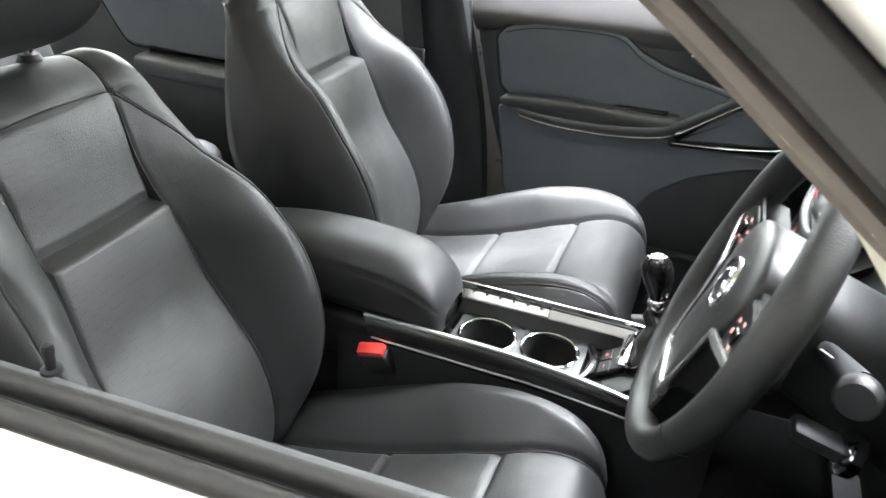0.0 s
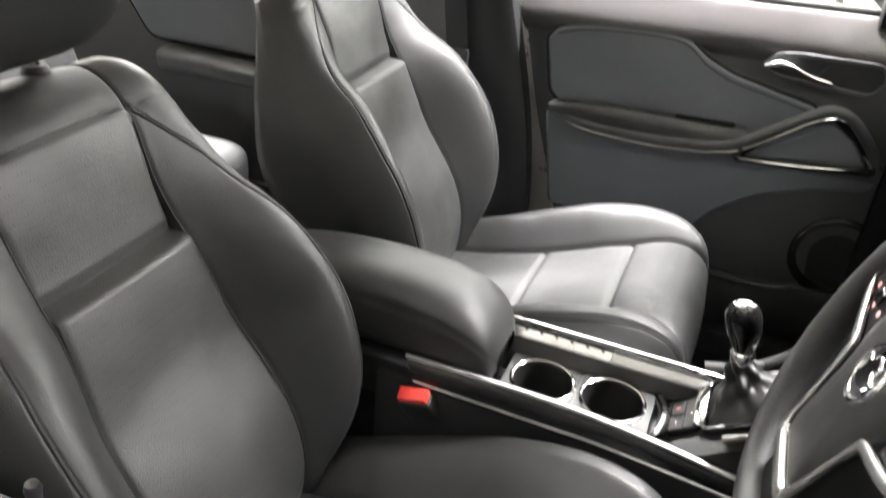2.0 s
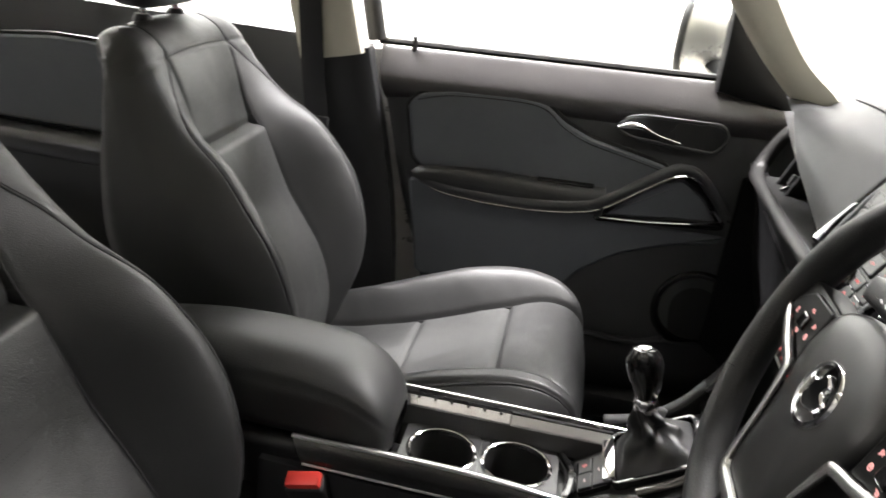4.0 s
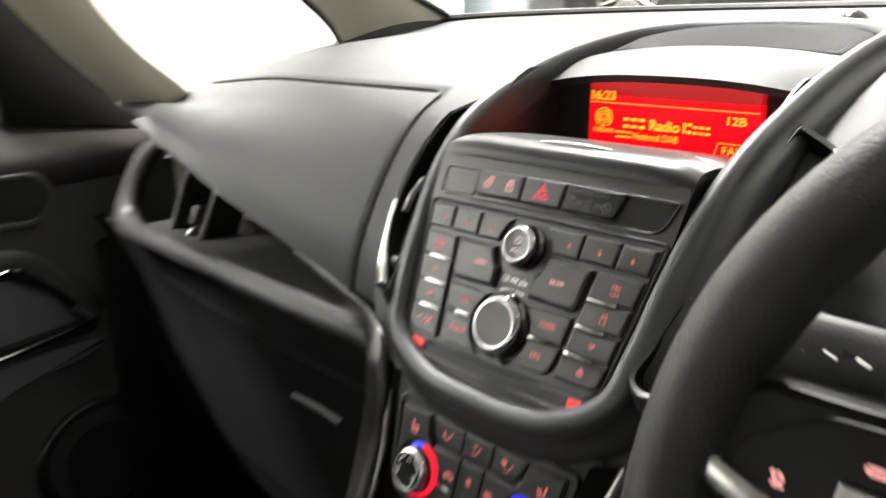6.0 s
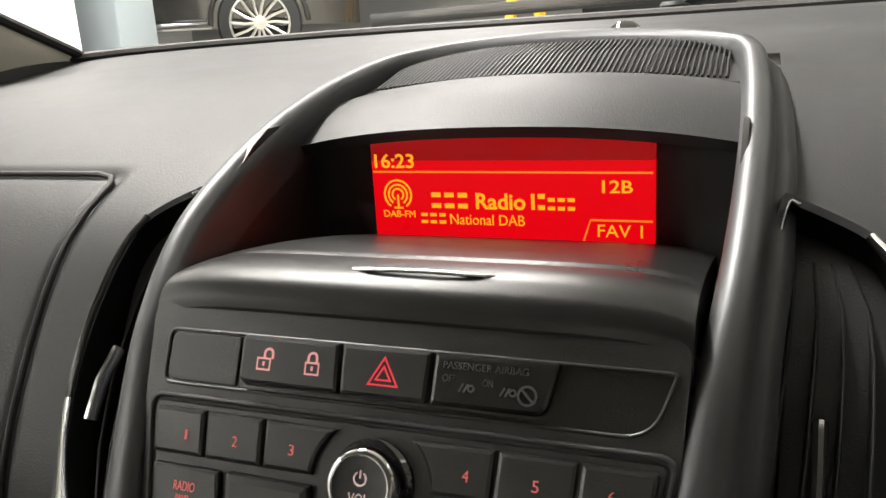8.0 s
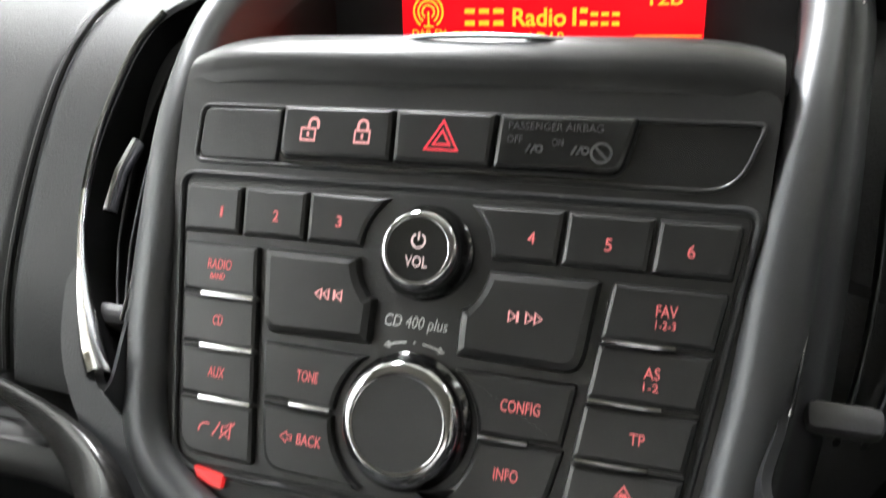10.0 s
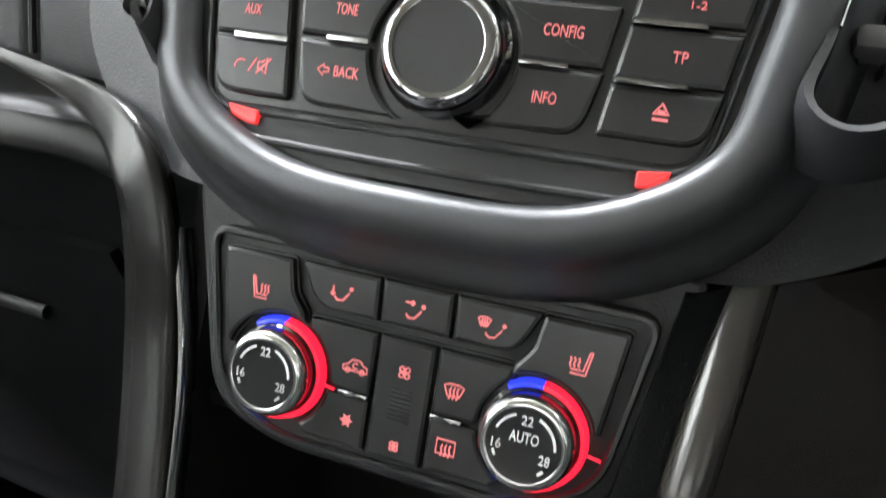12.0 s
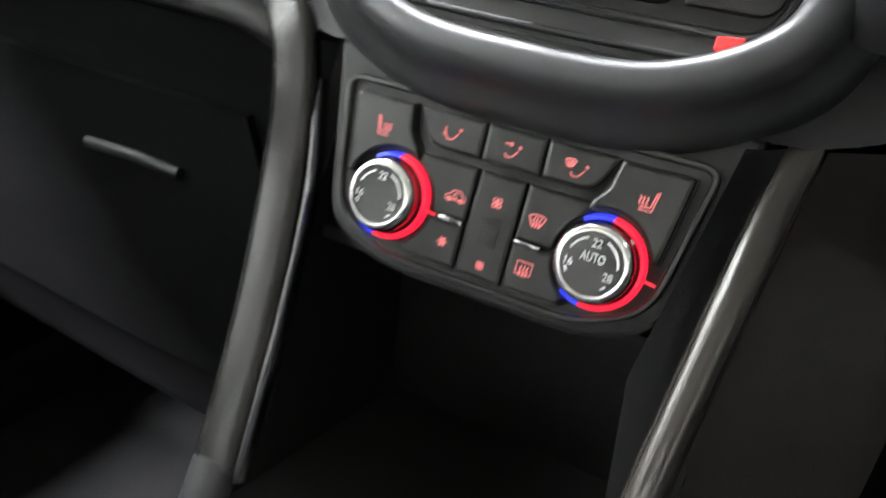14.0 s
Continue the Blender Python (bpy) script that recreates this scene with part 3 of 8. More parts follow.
def table_of(pts):
    def at(t):
        k = t * (len(pts) - 1)
        i = min(int(k), len(pts) - 2)
        return [pts[i][c] + (pts[i + 1][c] - pts[i][c]) * (k - i) for c in range(3)]
    return at


def split_regions(rows, keys):
    """One bmesh for each region of the patch."""
    out = {}
    for j in range(len(rows) - 1):
        for i in range(len(rows[0]) - 1):
            out.setdefault(keys[j][i], []).append((j, i))
    made = {}
    for key, cells in out.items():
        bm, vs = bmesh.new(), {}

        def v(j, i):
            if (j, i) not in vs:
                vs[(j, i)] = bm.verts.new(rows[j][i] + Vector((0, SEAT_Y, 0)))
            return vs[(j, i)]
        for j, i in cells:
            bm.faces.new((v(j, i), v(j, i + 1), v(j + 1, i + 1), v(j + 1, i)))
        made[key] = bm
    return made


def back_detail(t, y, f, hw, ins):
    crease = 0.607
    arc = 0.808 - 0.6 * y * y
    inside = y < ins
    u = max(0.0, (y - ins) / (0.9 * hw - ins))
    pipe = soft_table(PIPE, t)
    if inside:
        h = 0.021 * step(crease + 0.005, crease - 0.018, t) * (1 - 0.8 * step(crease - 0.012, crease - 0.26, t)) - 0.004 * groove(t - crease - 0.006, 0.008)
        h += 0.006 * math.cos(y / ins * math.pi / 2) - 0.0015 * step(0.9, 1.0, y / ins)
    else:
        h = 0.017 * step(0.74, 0.52, t) * (1 - 0.8 * step(0.59, 0.34, t)) * max(0, 1 - u)
    h -= 0.0028 * groove(y - ins, 0.0030) * step(0.82, 0.775, t)
    h -= 0.0032 * groove(f - pipe, 0.011) * step(0.84, 0.79, t)
    h -= 0.0026 * groove((t - arc) * 0.72, 0.0034) * step(0.95, 0.86, f)
    # gentle slack in the hide
    h += 0.0013 * noise.noise(Vector((t * 9, y * 14, 2.0))) + 0.0005 * noise.noise(Vector((t * 30, y * 40, 5.0)))
    if t > arc:
        return h, "shoulder_panel"
    if inside:
        return h, ("lower_insert" if t < crease else "upper_insert")
    return h, ("bolster" if f < pipe else "flank")


PLEATS = (0.362, 0.585)


def cushion_detail(t, y, f, hw, ins):
    h = 0.0
    inside = y < ins
    for k in PLEATS:
        if inside:
            h -= 0.0060 * groove((t - k) * 0.95, 0.0058)
    if inside:
        h += 0.006 * math.cos(y / ins * math.pi / 2) * (0.6 + 0.4 * math.sin(t * 9))
    h -= 0.0060 * groove(y - ins, 0.005) * step(0.98, 0.8, t)
    h -= 0.0040 * groove(f - 0.875, 0.012) * step(0.90, 0.8, t)
    h += 0.0015 * noise.noise(Vector((t * 11, y * 16, 7.0))) + 0.0007 * noise.noise(Vector((t * 34, y * 42, 3.0)))
    if inside:
        return h, ("rear_insert" if t < PLEATS[0] else "middle_insert" if t < PLEATS[1] else "front_insert")
    return h, ("bolster" if f < 0.875 else "flank")


def seat_point(spine, half, bump, fwd, t, y, lift=0.0, detail=None, ins=0.12):
    """A point of the upholstery at t along the spine and y from its middle."""
    p, d = spine(t)
    nrm = Vector((d.z, 0, -d.x)) if fwd else Vector((-d.z, 0, d.x))
    hw, bp = soft_table(half, t), soft_table(bump, t)
    f = abs(y) / hw
    share, drop = crossing(f, hw, ins)
    h = share * bp + drop + (detail(t, abs(y), f, hw, ins)[0] if detail else 0)
    return p + nrm * (h + lift) + Vector((0, y + SEAT_Y, 0))


def build_seams(seat):
    ins = lambda t: soft_table(BACK_INSERT, t)
    args = (BACK, BACK_HALF, BACK_BUMP, True)
    arc_t = lambda y: 0.808 - 0.6 * y * y
    for sgn in (1, -1):
        run = [seat_point(*args, t, sgn * ins(t), 0.001, back_detail, ins(t)) for t in [0.06 + 0.72 * k / 60 for k in range(61)]]
        part("back_seam", tube(run, 0.0011, 0.0011, 6, up=(1, 0, 0)), stitch, seat)
        run = [seat_point(*args, t, sgn * soft_table(BACK_HALF, t) * soft_table(PIPE, t), 0.0016, back_detail, ins(t)) for t in [0.05 + 0.745 * k / 60 for k in range(61)]]
        part("piping", tube(run, 0.0019, 0.0019, 8, up=(1, 0, 0)), stitch, seat, "dark piping")
        run = [seat_point(*args, t, sgn * (0.101 - 0.06 * (t - 0.80)), 0.0006, back_detail, 0.101) for t in [0.80 + 0.17 * k / 14 for k in range(15)]]
        part("shoulder_seam", tube(run, 0.0010, 0.0010, 6, up=(1, 0, 0)), stitch, seat)
    run = []
    for k in range(41):
        y = -0.104 + 0.208 * k / 40
        run.append(seat_point(*args, arc_t(abs(y)), y, 0.001, back_detail, ins(0.78)))
    part("shoulder_seam", tube(run, 0.0011, 0.0011, 6, up=(1, 0, 0)), stitch, seat)
    cargs = (CUSHION, CUSH_HALF, CUSH_BUMP, False)
    ci = lambda t: 0.128 + 0.03 * step(0.55, 0.9, t)
    for sgn in (1, -1):
        run = [seat_point(*cargs, t, sgn * ci(t), 0.001, cushion_detail, ci(t)) for t in [0.10 + 0.80 * k / 50 for k in range(51)]]
        part("cushion_seam", tube(run, 0.0014, 0.0014, 6), stitch, seat)
        run = [seat_point(*cargs, t, sgn * soft_table(CUSH_HALF, t) * 0.875, 0.0014, cushion_detail, ci(t)) for t in [0.12 + 0.68 * k / 50 for k in range(51)]]
        part("piping", tube(run, 0.0019, 0.0019, 8), stitch, seat, "dark piping")
    for t in PLEATS:
        run = [seat_point(*cargs, t, -0.122 + 0.244 * k / 16, 0.0, cushion_detail, 0.128) for k in range(17)]
        part("pleat", tube(run, 0.0012, 0.0012, 6), stitch, seat)


def build_seat():
    seat = thing("front_seat", (-0.55, SEAT_Y, 0.36), "black leather car seat with sewn bolsters and pleated cushion", "car seat", "front seats")
    rows, keys = seat_patch(BACK, BACK_HALF, BACK_BUMP, True, lambda t: soft_table(BACK_INSERT, t), 170, back_detail, lambda t: soft_table(PIPE, t))
    names = {"shoulder_panel": "shoulder_panel", "upper_insert": "upper_insert", "lower_insert": "lower_insert", "bolster_a": "back_bolster", "bolster_b": "back_bolster", "flank_a": "side_panel", "flank_b": "side_panel"}
    for key, bm in split_regions(rows, keys).items():
        part(names[key], bm, leather_perf if "insert" in key else leather, seat, "perforated black leather panel" if "insert" in key else "", sharp=70)
    rows, keys = seat_patch(CUSHION, CUSH_HALF, CUSH_BUMP, False, lambda t: 0.128 + 0.03 * step(0.55, 0.9, t), 150, cushion_detail, lambda t: 0.875)
    for key, bm in split_regions(rows, keys).items():
        part("cushion_bolster" if "bolster" in key else "cushion_side" if "flank" in key else key, bm, leather_perf if key in ("rear_insert", "middle_insert") else leather, seat, sharp=70)
    build_seams(seat)
    # shell behind the backrest, and the base
    def shell(s, t):
        p, d = BACK(0.02 + 0.93 * t)
        n = Vector((-d.z, 0, d.x))
        hw = soft_table(BACK_HALF, t) * (0.90 - 0.30 * step(0.60, 1.0, t))
        a = 2 * s - 1
        return p + n * ((0.075 + 0.055 * (1 - abs(a) ** 3.0)) * (1 - 0.65 * step(0.65, 0.95, t))) + Vector((0, SEAT_Y + hw * a, 0))
    part("back_shell", surface(shell, 18, 20, (0.02, 0, 0.0)), hard_plastic, seat, "black plastic seat back")
    part("seat_base", box(-0.74, -0.27, SEAT_Y - 0.20, SEAT_Y + 0.20, 0.40, 0.535, 0.03, 3), hard_plastic, seat, "black plastic seat base")
    for dy in (-0.17, 0.17):
        part("seat_runner", box(-0.80, -0.24, SEAT_Y + dy - 0.02, SEAT_Y + dy + 0.02, 0.345, 0.405, 0.006), hard_plastic, seat, "dark steel seat runner")
    # headrest on two chromed posts
    def head(s, t):
        a, b = 2 * math.pi * s, math.pi * (t - 0.5)
        c, sn = math.cos(a), math.sin(a)
        c, sn = math.copysign(abs(c) ** 0.62, c), math.copysign(abs(sn) ** 0.62, sn)
        cb, sb = math.cos(b) ** 0.55, math.copysign(abs(math.sin(b)) ** 0.7, math.sin(b))
        return Vector((-0.968 + 0.058 * c * cb + 0.02 * sb + 0.022 * abs(sn * cb) ** 2, SEAT_Y + 0.135 * sn * cb, 1.208 + 0.092 * sb))
    bm = surface(head, 36, 22)
    bmesh.ops.remove_doubles(bm, verts=bm.verts[:], dist=1e-5)
    part("headrest", bm, leather, seat, "padded black leather headrest")
    for dy in (-0.050, 0.050):
        part("headrest_post", lathe([(0.006, 0), (0.006, 0.12)], Matrix.Translation((-0.980, SEAT_Y + dy, 1.06)), 14), chrome, seat, "chromed headrest post")
        part("post_collar", lathe([(0.014, 0), (0.015, 0.012), (0.011, 0.02), (0.006, 0.02)], Matrix.Translation((-0.980, SEAT_Y + dy, 1.088)), 18), hard_plastic, seat)
    return seat


passenger_seat = build_seat()
driver_seat = copy_thing(passenger_seat, Matrix.Translation((-0.55 + 0.045, SEAT_Y - 0.672, 0.340)))
passenger_seat["label"] = "black leather passenger seat with perforated inserts beside the console"
driver_seat["label"] = "black leather driver's seat with perforated inserts behind the steering wheel"

# ---- dashboard ----
FACIA = local_frame((-0.0225, 0, 0.970), 25.6)
CLIMATE = local_frame((-0.0385, 0, 0.904), 20)
PAD_EDGE = [(0.10, 0.955), (0.185, 0.960), (0.25, 0.976), (0.39, 1.010), (0.48, 1.035), (0.56, 1.062), (0.66, 1.075)]


def pad_point(y, t):
    """The upper pad of the dashboard: from its lower edge over the crest to the windscreen."""
    ay = abs(y)
    ze = lerp_table(PAD_EDGE, ay)
    fall = 0.035 * step(0.40, 0.72, ay)
    pts = [(0.020, ze), (0.030, ze + 0.30 * (1.085 - ze)), (0.055, ze + 0.68 * (1.085 - ze)), (0.085, 1.083), (0.124, 1.106), (0.19, 1.127), (0.28, 1.143), (0.45, 1.153), (0.62, 1.163), (0.80, 1.170)]
    k = t * (len(pts) - 1)
    i = min(int(k), len(pts) - 2)
    u = k - i
    q = [pts[max(i - 1, 0)], pts[i], pts[i + 1], pts[min(i + 2, len(pts) - 1)]]
    x, z = (0.5 * (2 * q[1][c] + (q[2][c] - q[0][c]) * u + (2 * q[0][c] - 5 * q[1][c] + 4 * q[2][c] - q[3][c]) * u * u + (3 * q[1][c] - q[0][c] - 3 * q[2][c] + q[3][c]) * u ** 3) for c in (0, 1))
    x += (0.02 - 0.30 * max(0, (x - 0.30))) * step(0.35, 0.70, ay) * 1.0
    return Vector((x, y, z - fall * step(0.0, 0.5, t) * (0.6 - 0.5 * step(0.68, 0.92, t))))


def seam_depth(y, z_t):
    d = 0.0
    if y > 0:
        d = max(groove(y - 0.185, 0.0024) * step(4.15 / 9, 3.8 / 9, z_t), groove((z_t - 4.0 / 9) * 0.32, 0.0022) * step(0.178, 0.195, y) * step(0.62, 0.55, y))
    return d


def build_dash():
    dash = thing("dashboard", (0.2, 0, 0.60), "dark grey soft-touch dashboard with satin trim round the centre stack", "dashboard")

    def pad(y0, y1, t0, t1):
        def f(s, t):
            y = y0 + (y1 - y0) * s
            tt = t0 + (t1 - t0) * t
            p = pad_point(y, tt)
            g = seam_depth(y, tt)
            if g > 0.01:
                n = (pad_point(y, tt + 0.01) - p).normalized()
                p = p - Vector((-n.z, 0, n.x)) * 0.0035 * g
            return p
        return f
    part("passenger_pad", surface(lambda s, t: pad(0.112, 0.645 + 0.05 * step(0.45, 0.75, t), 0.0, 6.0 / 9)(s, t), 200, 120), soft_plastic, dash, "dark grey padded panel with an airbag seam")
    seam = [pad_point(0.185, 0.02 + 0.395 * k / 24) for k in range(25)]
    seam += [pad_point(0.186, 0.428), pad_point(0.190, 0.439), pad_point(0.199, 0.4445)]
    seam += [pad_point(0.205 + 0.40 * k / 24, 4.0 / 9) for k in range(25)]
    part("airbag_seam", tube(seam, 0.0015, 0.0015, 8), dark_plastic, dash, "dark seam of the airbag cover")
    part("driver_pad", surface(pad(-0.69, -0.112, 0.0, 6.0 / 9), 60, 60), soft_plastic, dash)
    part("top_deck", surface(pad(-0.69, 0.69, 6.0 / 9, 1.0), 60, 30), soft_plastic, dash, "grained deck below the windscreen")
    # shelf recess under the passenger pad
    def recess(s, t):
        y = 0.10 + 0.46 * s
        ze = lerp_table(PAD_EDGE, y)
        pts = [(0.020, ze), (0.05, ze + 0.004), (0.12, ze - 0.004), (0.135, (ze + 0.95) / 2), (0.11, 0.948), (0.0, 0.948)]
        k = t * 5
        i = min(int(k), 4)
        return Vector((pts[i][0] + (pts[i + 1][0] - pts[i][0]) * (k - i), y, pts[i][1] + (pts[i + 1][1] - pts[i][1]) * (k - i)))
    part("shelf_recess", surface(recess, 24, 20), dark_plastic, dash, "black open shelf")
    def face(s, t):
        y = -0.10 - 0.59 * s
        ze = lerp_table(PAD_EDGE, abs(y))
        return Vector((0.045 - 0.020 * t, y, 0.925 + (ze - 0.925) * t))
    part("driver_face", surface(face, 20, 8, (0.02, 0, 0)), soft_plastic, dash)
    inner = curve_at([(-0.026, 0.060, 0.949), (-0.020, 0.080, 0.966), (-0.006, 0.090, 0.995), (0.016, 0.096, 1.030)])
    outer = curve_at([(-0.024, 0.070, 0.944), (-0.016, 0.096, 0.944), (-0.002, 0.128, 0.956), (0.014, 0.150, 0.980), (0.036, 0.160, 1.012)])
    for sgn in (1, -1):
        def cheek(s, t, sgn=sgn):
            p = inner(t)[0].lerp(outer(t)[0], s) + Vector((0.014 * (1 - s) + 0.004 * s * t, 0, 0))
            return Vector((p.x, sgn * p.y, p.z))
        part("centre_cheek", surface(cheek, 12, 20, (0.02, 0, 0)), soft_plastic, dash)
    # lower body with the glove box
    def lower(sign):
        def f(s, t):
            y = sign * (0.085 + 0.615 * s)
            pts = [(0.0, 0.935), (0.012, 0.91), (0.03, 0.86), (0.05, 0.76), (0.080, 0.66), (0.12, 0.56), (0.24, 0.46)]
            k = t * 6
            i = min(int(k), 5)
            x = pts[i][0] + (pts[i + 1][0] - pts[i][0]) * (k - i)
            z = pts[i][1] + (pts[i + 1][1] - pts[i][1]) * (k - i)
            return Vector((x + 0.02 * step(0.25, 0.65, abs(y)) + (0.03 if sign < 0 else 0.0), y, z))
        return f
    part("lower_dash", surface(lower(1), 30, 40, (0.02, 0, 0)), low_plastic, dash, "black hard plastic lower dashboard")
    low = lower(1)
    def lid(s, t):
        p = low(0.12 + 0.66 * s, 0.255 + 0.42 * t)
        return p + Vector((-0.006, 0, 0.0))
    box_lid = part("glove_box_lid", surface(lid, 30, 20, (0.006, 0, 0)), low_plastic, dash, "black glove box lid")
    part("lid_handle", tube(smooth_path([low((y - 0.085) / 0.615, t) + Vector((-0.009, 0, 0)) for y, t in ((0.215, 0.377), (0.25, 0.374), (0.288, 0.377))], 6), 0.0038, 0.003, 10, up=(-1, 0, 0)), soft_plastic, box_lid, "dark grey handle lip")
    part("lower_dash", surface(lower(-1), 30, 40, (0.02, 0, 0)), low_plastic, dash, "black hard plastic lower dashboard")
    return dash


dashboard = build_dash()


def sweep(path, profile, up, closed=True, bm=None):
    """Sweeps an open profile; profile(p) gives (outward, normal) offsets at the path's point p."""
    bm = bm or bmesh.new()
    k = len(path)
    rings = []
    for i, p in enumerate(path):
        q0 = path[i - 1] if (i or closed) else p
        q1 = path[(i + 1) % k] if (closed or i + 1 < k) else p
        d = (q1 - q0).normalized()
        u = Vector(up(p) if callable(up) else up)
        u = (u - d * u.dot(d)).normalized()
        s = d.cross(u)
        rings.append([bm.verts.new(p + s * a + u * b) for a, b in profile(p)])
    n = len(rings[0])
    for i in range(k if closed else k - 1):
        r0, r1 = rings[i], rings[(i + 1) % k]
        for j in range(n - 1):
            bm.faces.new((r0[j], r0[j + 1], r1[j + 1], r1[j]))
    return bm


def table_path(pts):
    def at(t):
        k = t * (len(pts) - 1)
        i = min(int(k), len(pts) - 2)
        u = k - i
        q = [pts[max(i - 1, 0)], pts[i], pts[i + 1], pts[min(i + 2, len(pts) - 1)]]
        return [0.5 * (2 * q[1][c] + (q[2][c] - q[0][c]) * u + (2 * q[0][c] - 5 * q[1][c] + 4 * q[2][c] - q[3][c]) * u * u + (3 * q[1][c] - q[0][c] - 3 * q[2][c] + q[3][c]) * u ** 3) for c in range(len(pts[0]))]
    return at


def mm(points):
    return [(a / 1000, b / 1000) for a, b in points]


def mirrored(points):
    return [(-a, b) for a, b in points][::-1]


def arc(cx, cy, r, a0, a1, n=8):
    return [(cx + r * math.cos(radians(a0 + (a1 - a0) * i / n)), cy + r * math.sin(radians(a0 + (a1 - a0) * i / n))) for i in range(n + 1)]


def stroke_bm(lines, m, w, width, bm=None, thick=0.0002):
    """Flat strokes (in millimetres) on a panel."""
    bm = bm or bmesh.new()
    h = width / 2
    for line in lines:
        pts = [Vector(p) / 1000 for p in line]
        closed = (pts[0] - pts[-1]).length < 1e-7 and len(pts) > 2
        if closed:
            pts = pts[:-1]
        k = len(pts)
        lo, hi = [], []
        for i, p in enumerate(pts):
            a = pts[i - 1] if (i or closed) else p
            b = pts[(i + 1) % k] if (closed or i + 1 < k) else p
            d = (b - a).normalized() if (b - a).length > 1e-9 else Vector((1, 0))
            n = Vector((-d.y, d.x)) * h / 1000
            lo.append(p - n)
            hi.append(p + n)
        rows = [[bm.verts.new(m @ Vector((q.x, q.y, ww))) for q in side] for side, ww in ((lo, w - 0.0004), (lo, w + thick), (hi, w + thick), (hi, w - 0.0004))]
        for i in range(k if closed else k - 1):
            j = (i + 1) % k
            for a, b in zip(rows, rows[1:]):
                bm.faces.new((a[i], a[j], b[j], b[i]))
        if not closed:
            bm.faces.new([r[0] for r in rows])
            bm.faces.new([r[-1] for r in rows][::-1])
    return bm


TEXTS = []


def words(text, m, u0, u1, vc, cap, w, mat, parent, name="legend", shear=0.0, bold=0.0):
    """Queues raised lettering between u0 and u1 (millimetres), with its capitals' height, centred on vc."""
    if name == "legend" and len(text) > 1:
        c, h = (u0 + u1) / 2, (u1 - u0) / 2 * 0.89
        u0, u1 = c - h, c + h
    TEXTS.append((text, m, u0, u1, vc, cap, w, mat, parent, name, shear, bold))


def make_words():
    """Turns the queued lettering into meshes in one pass."""
    temp = []
    for text, *rest in TEXTS:
        data = bpy.data.curves.new("lettering", "FONT")
        data.body, data.size, data.extrude, data.resolution_u = text, 1.0, 0.02, 3
        data.shear, data.offset = rest[9], rest[10]
        temp.append(new("lettering", data))
    graph = bpy.context.evaluated_depsgraph_get()
    for ob, (text, m, u0, u1, vc, cap, w, mat, parent, name, shear, bold) in zip(temp, TEXTS):
        bm = bmesh.new()
        bm.from_mesh(ob.evaluated_get(graph).to_mesh())
        xs = [v.co.x for v in bm.verts]
        ys = [v.co.y for v in bm.verts]
        sx = (u1 - u0) / 1000 / (max(xs) - min(xs))
        sy = cap / 1000 / (0.70 if max(ys) > 0.5 else max(ys) - min(ys))
        for v in bm.verts:
            v.co = m @ Vector((u0 / 1000 + (v.co.x - min(xs)) * sx, vc / 1000 - cap / 2000 + v.co.y * sy, w + 0.00008 + v.co.z * 0.006))
        part(name, bm, mat, parent, smooth=False)
    for ob in temp:
        data = ob.data
        bpy.data.objects.remove(ob)
        bpy.data.curves.remove(data)


def button(outline, m, parent, name="button", w=0.0032, r=1.0, mat=None, bevel=0.0014, gap=0.0007, label=""):
    """A pressed button: a black gap round it and a bevelled cap."""
    rs = [q / 1000 for q in (r if isinstance(r, (list, tuple)) else [r] * len(outline))]
    pts = rounded(mm(outline), rs, 4)
    cap = rounded(inset(mm(outline), bevel), [max(q - bevel * 0.6, 0.00015) for q in rs], 4)
    bm = prism(inset(pts, -gap), -0.001, 0.0006, m)
    for f in bm.faces:
        f.material_index = 1
    n = len(bm.faces)
    prism(pts, 0.0, w, m, bevel, bm, cap)
    return part(name, bm, [mat or button_plastic, dark_plastic], parent, label, sharp=25)


LOOP = [(-0.033, 0.0, 0.953), (-0.031, -0.045, 0.956), (-0.022, -0.078, 0.973), (-0.008, -0.087, 1.000), (0.012, -0.0915, 1.036), (0.034, -0.096, 1.069), (0.062, -0.100, 1.094), (0.10, -0.102, 1.112), (0.14, -0.1025, 1.126), (0.19, -0.1015, 1.138), (0.24, -0.0985, 1.146), (0.272, -0.088, 1.150), (0.292, -0.055, 1.154), (0.30, 0.0, 1.156)]


shelf_plastic = material("satin_lid_plastic", (0.012, 0.012, 0.012), 0.32, grain=0.1, scale=1500, mottle=0.1, spec=0.33)


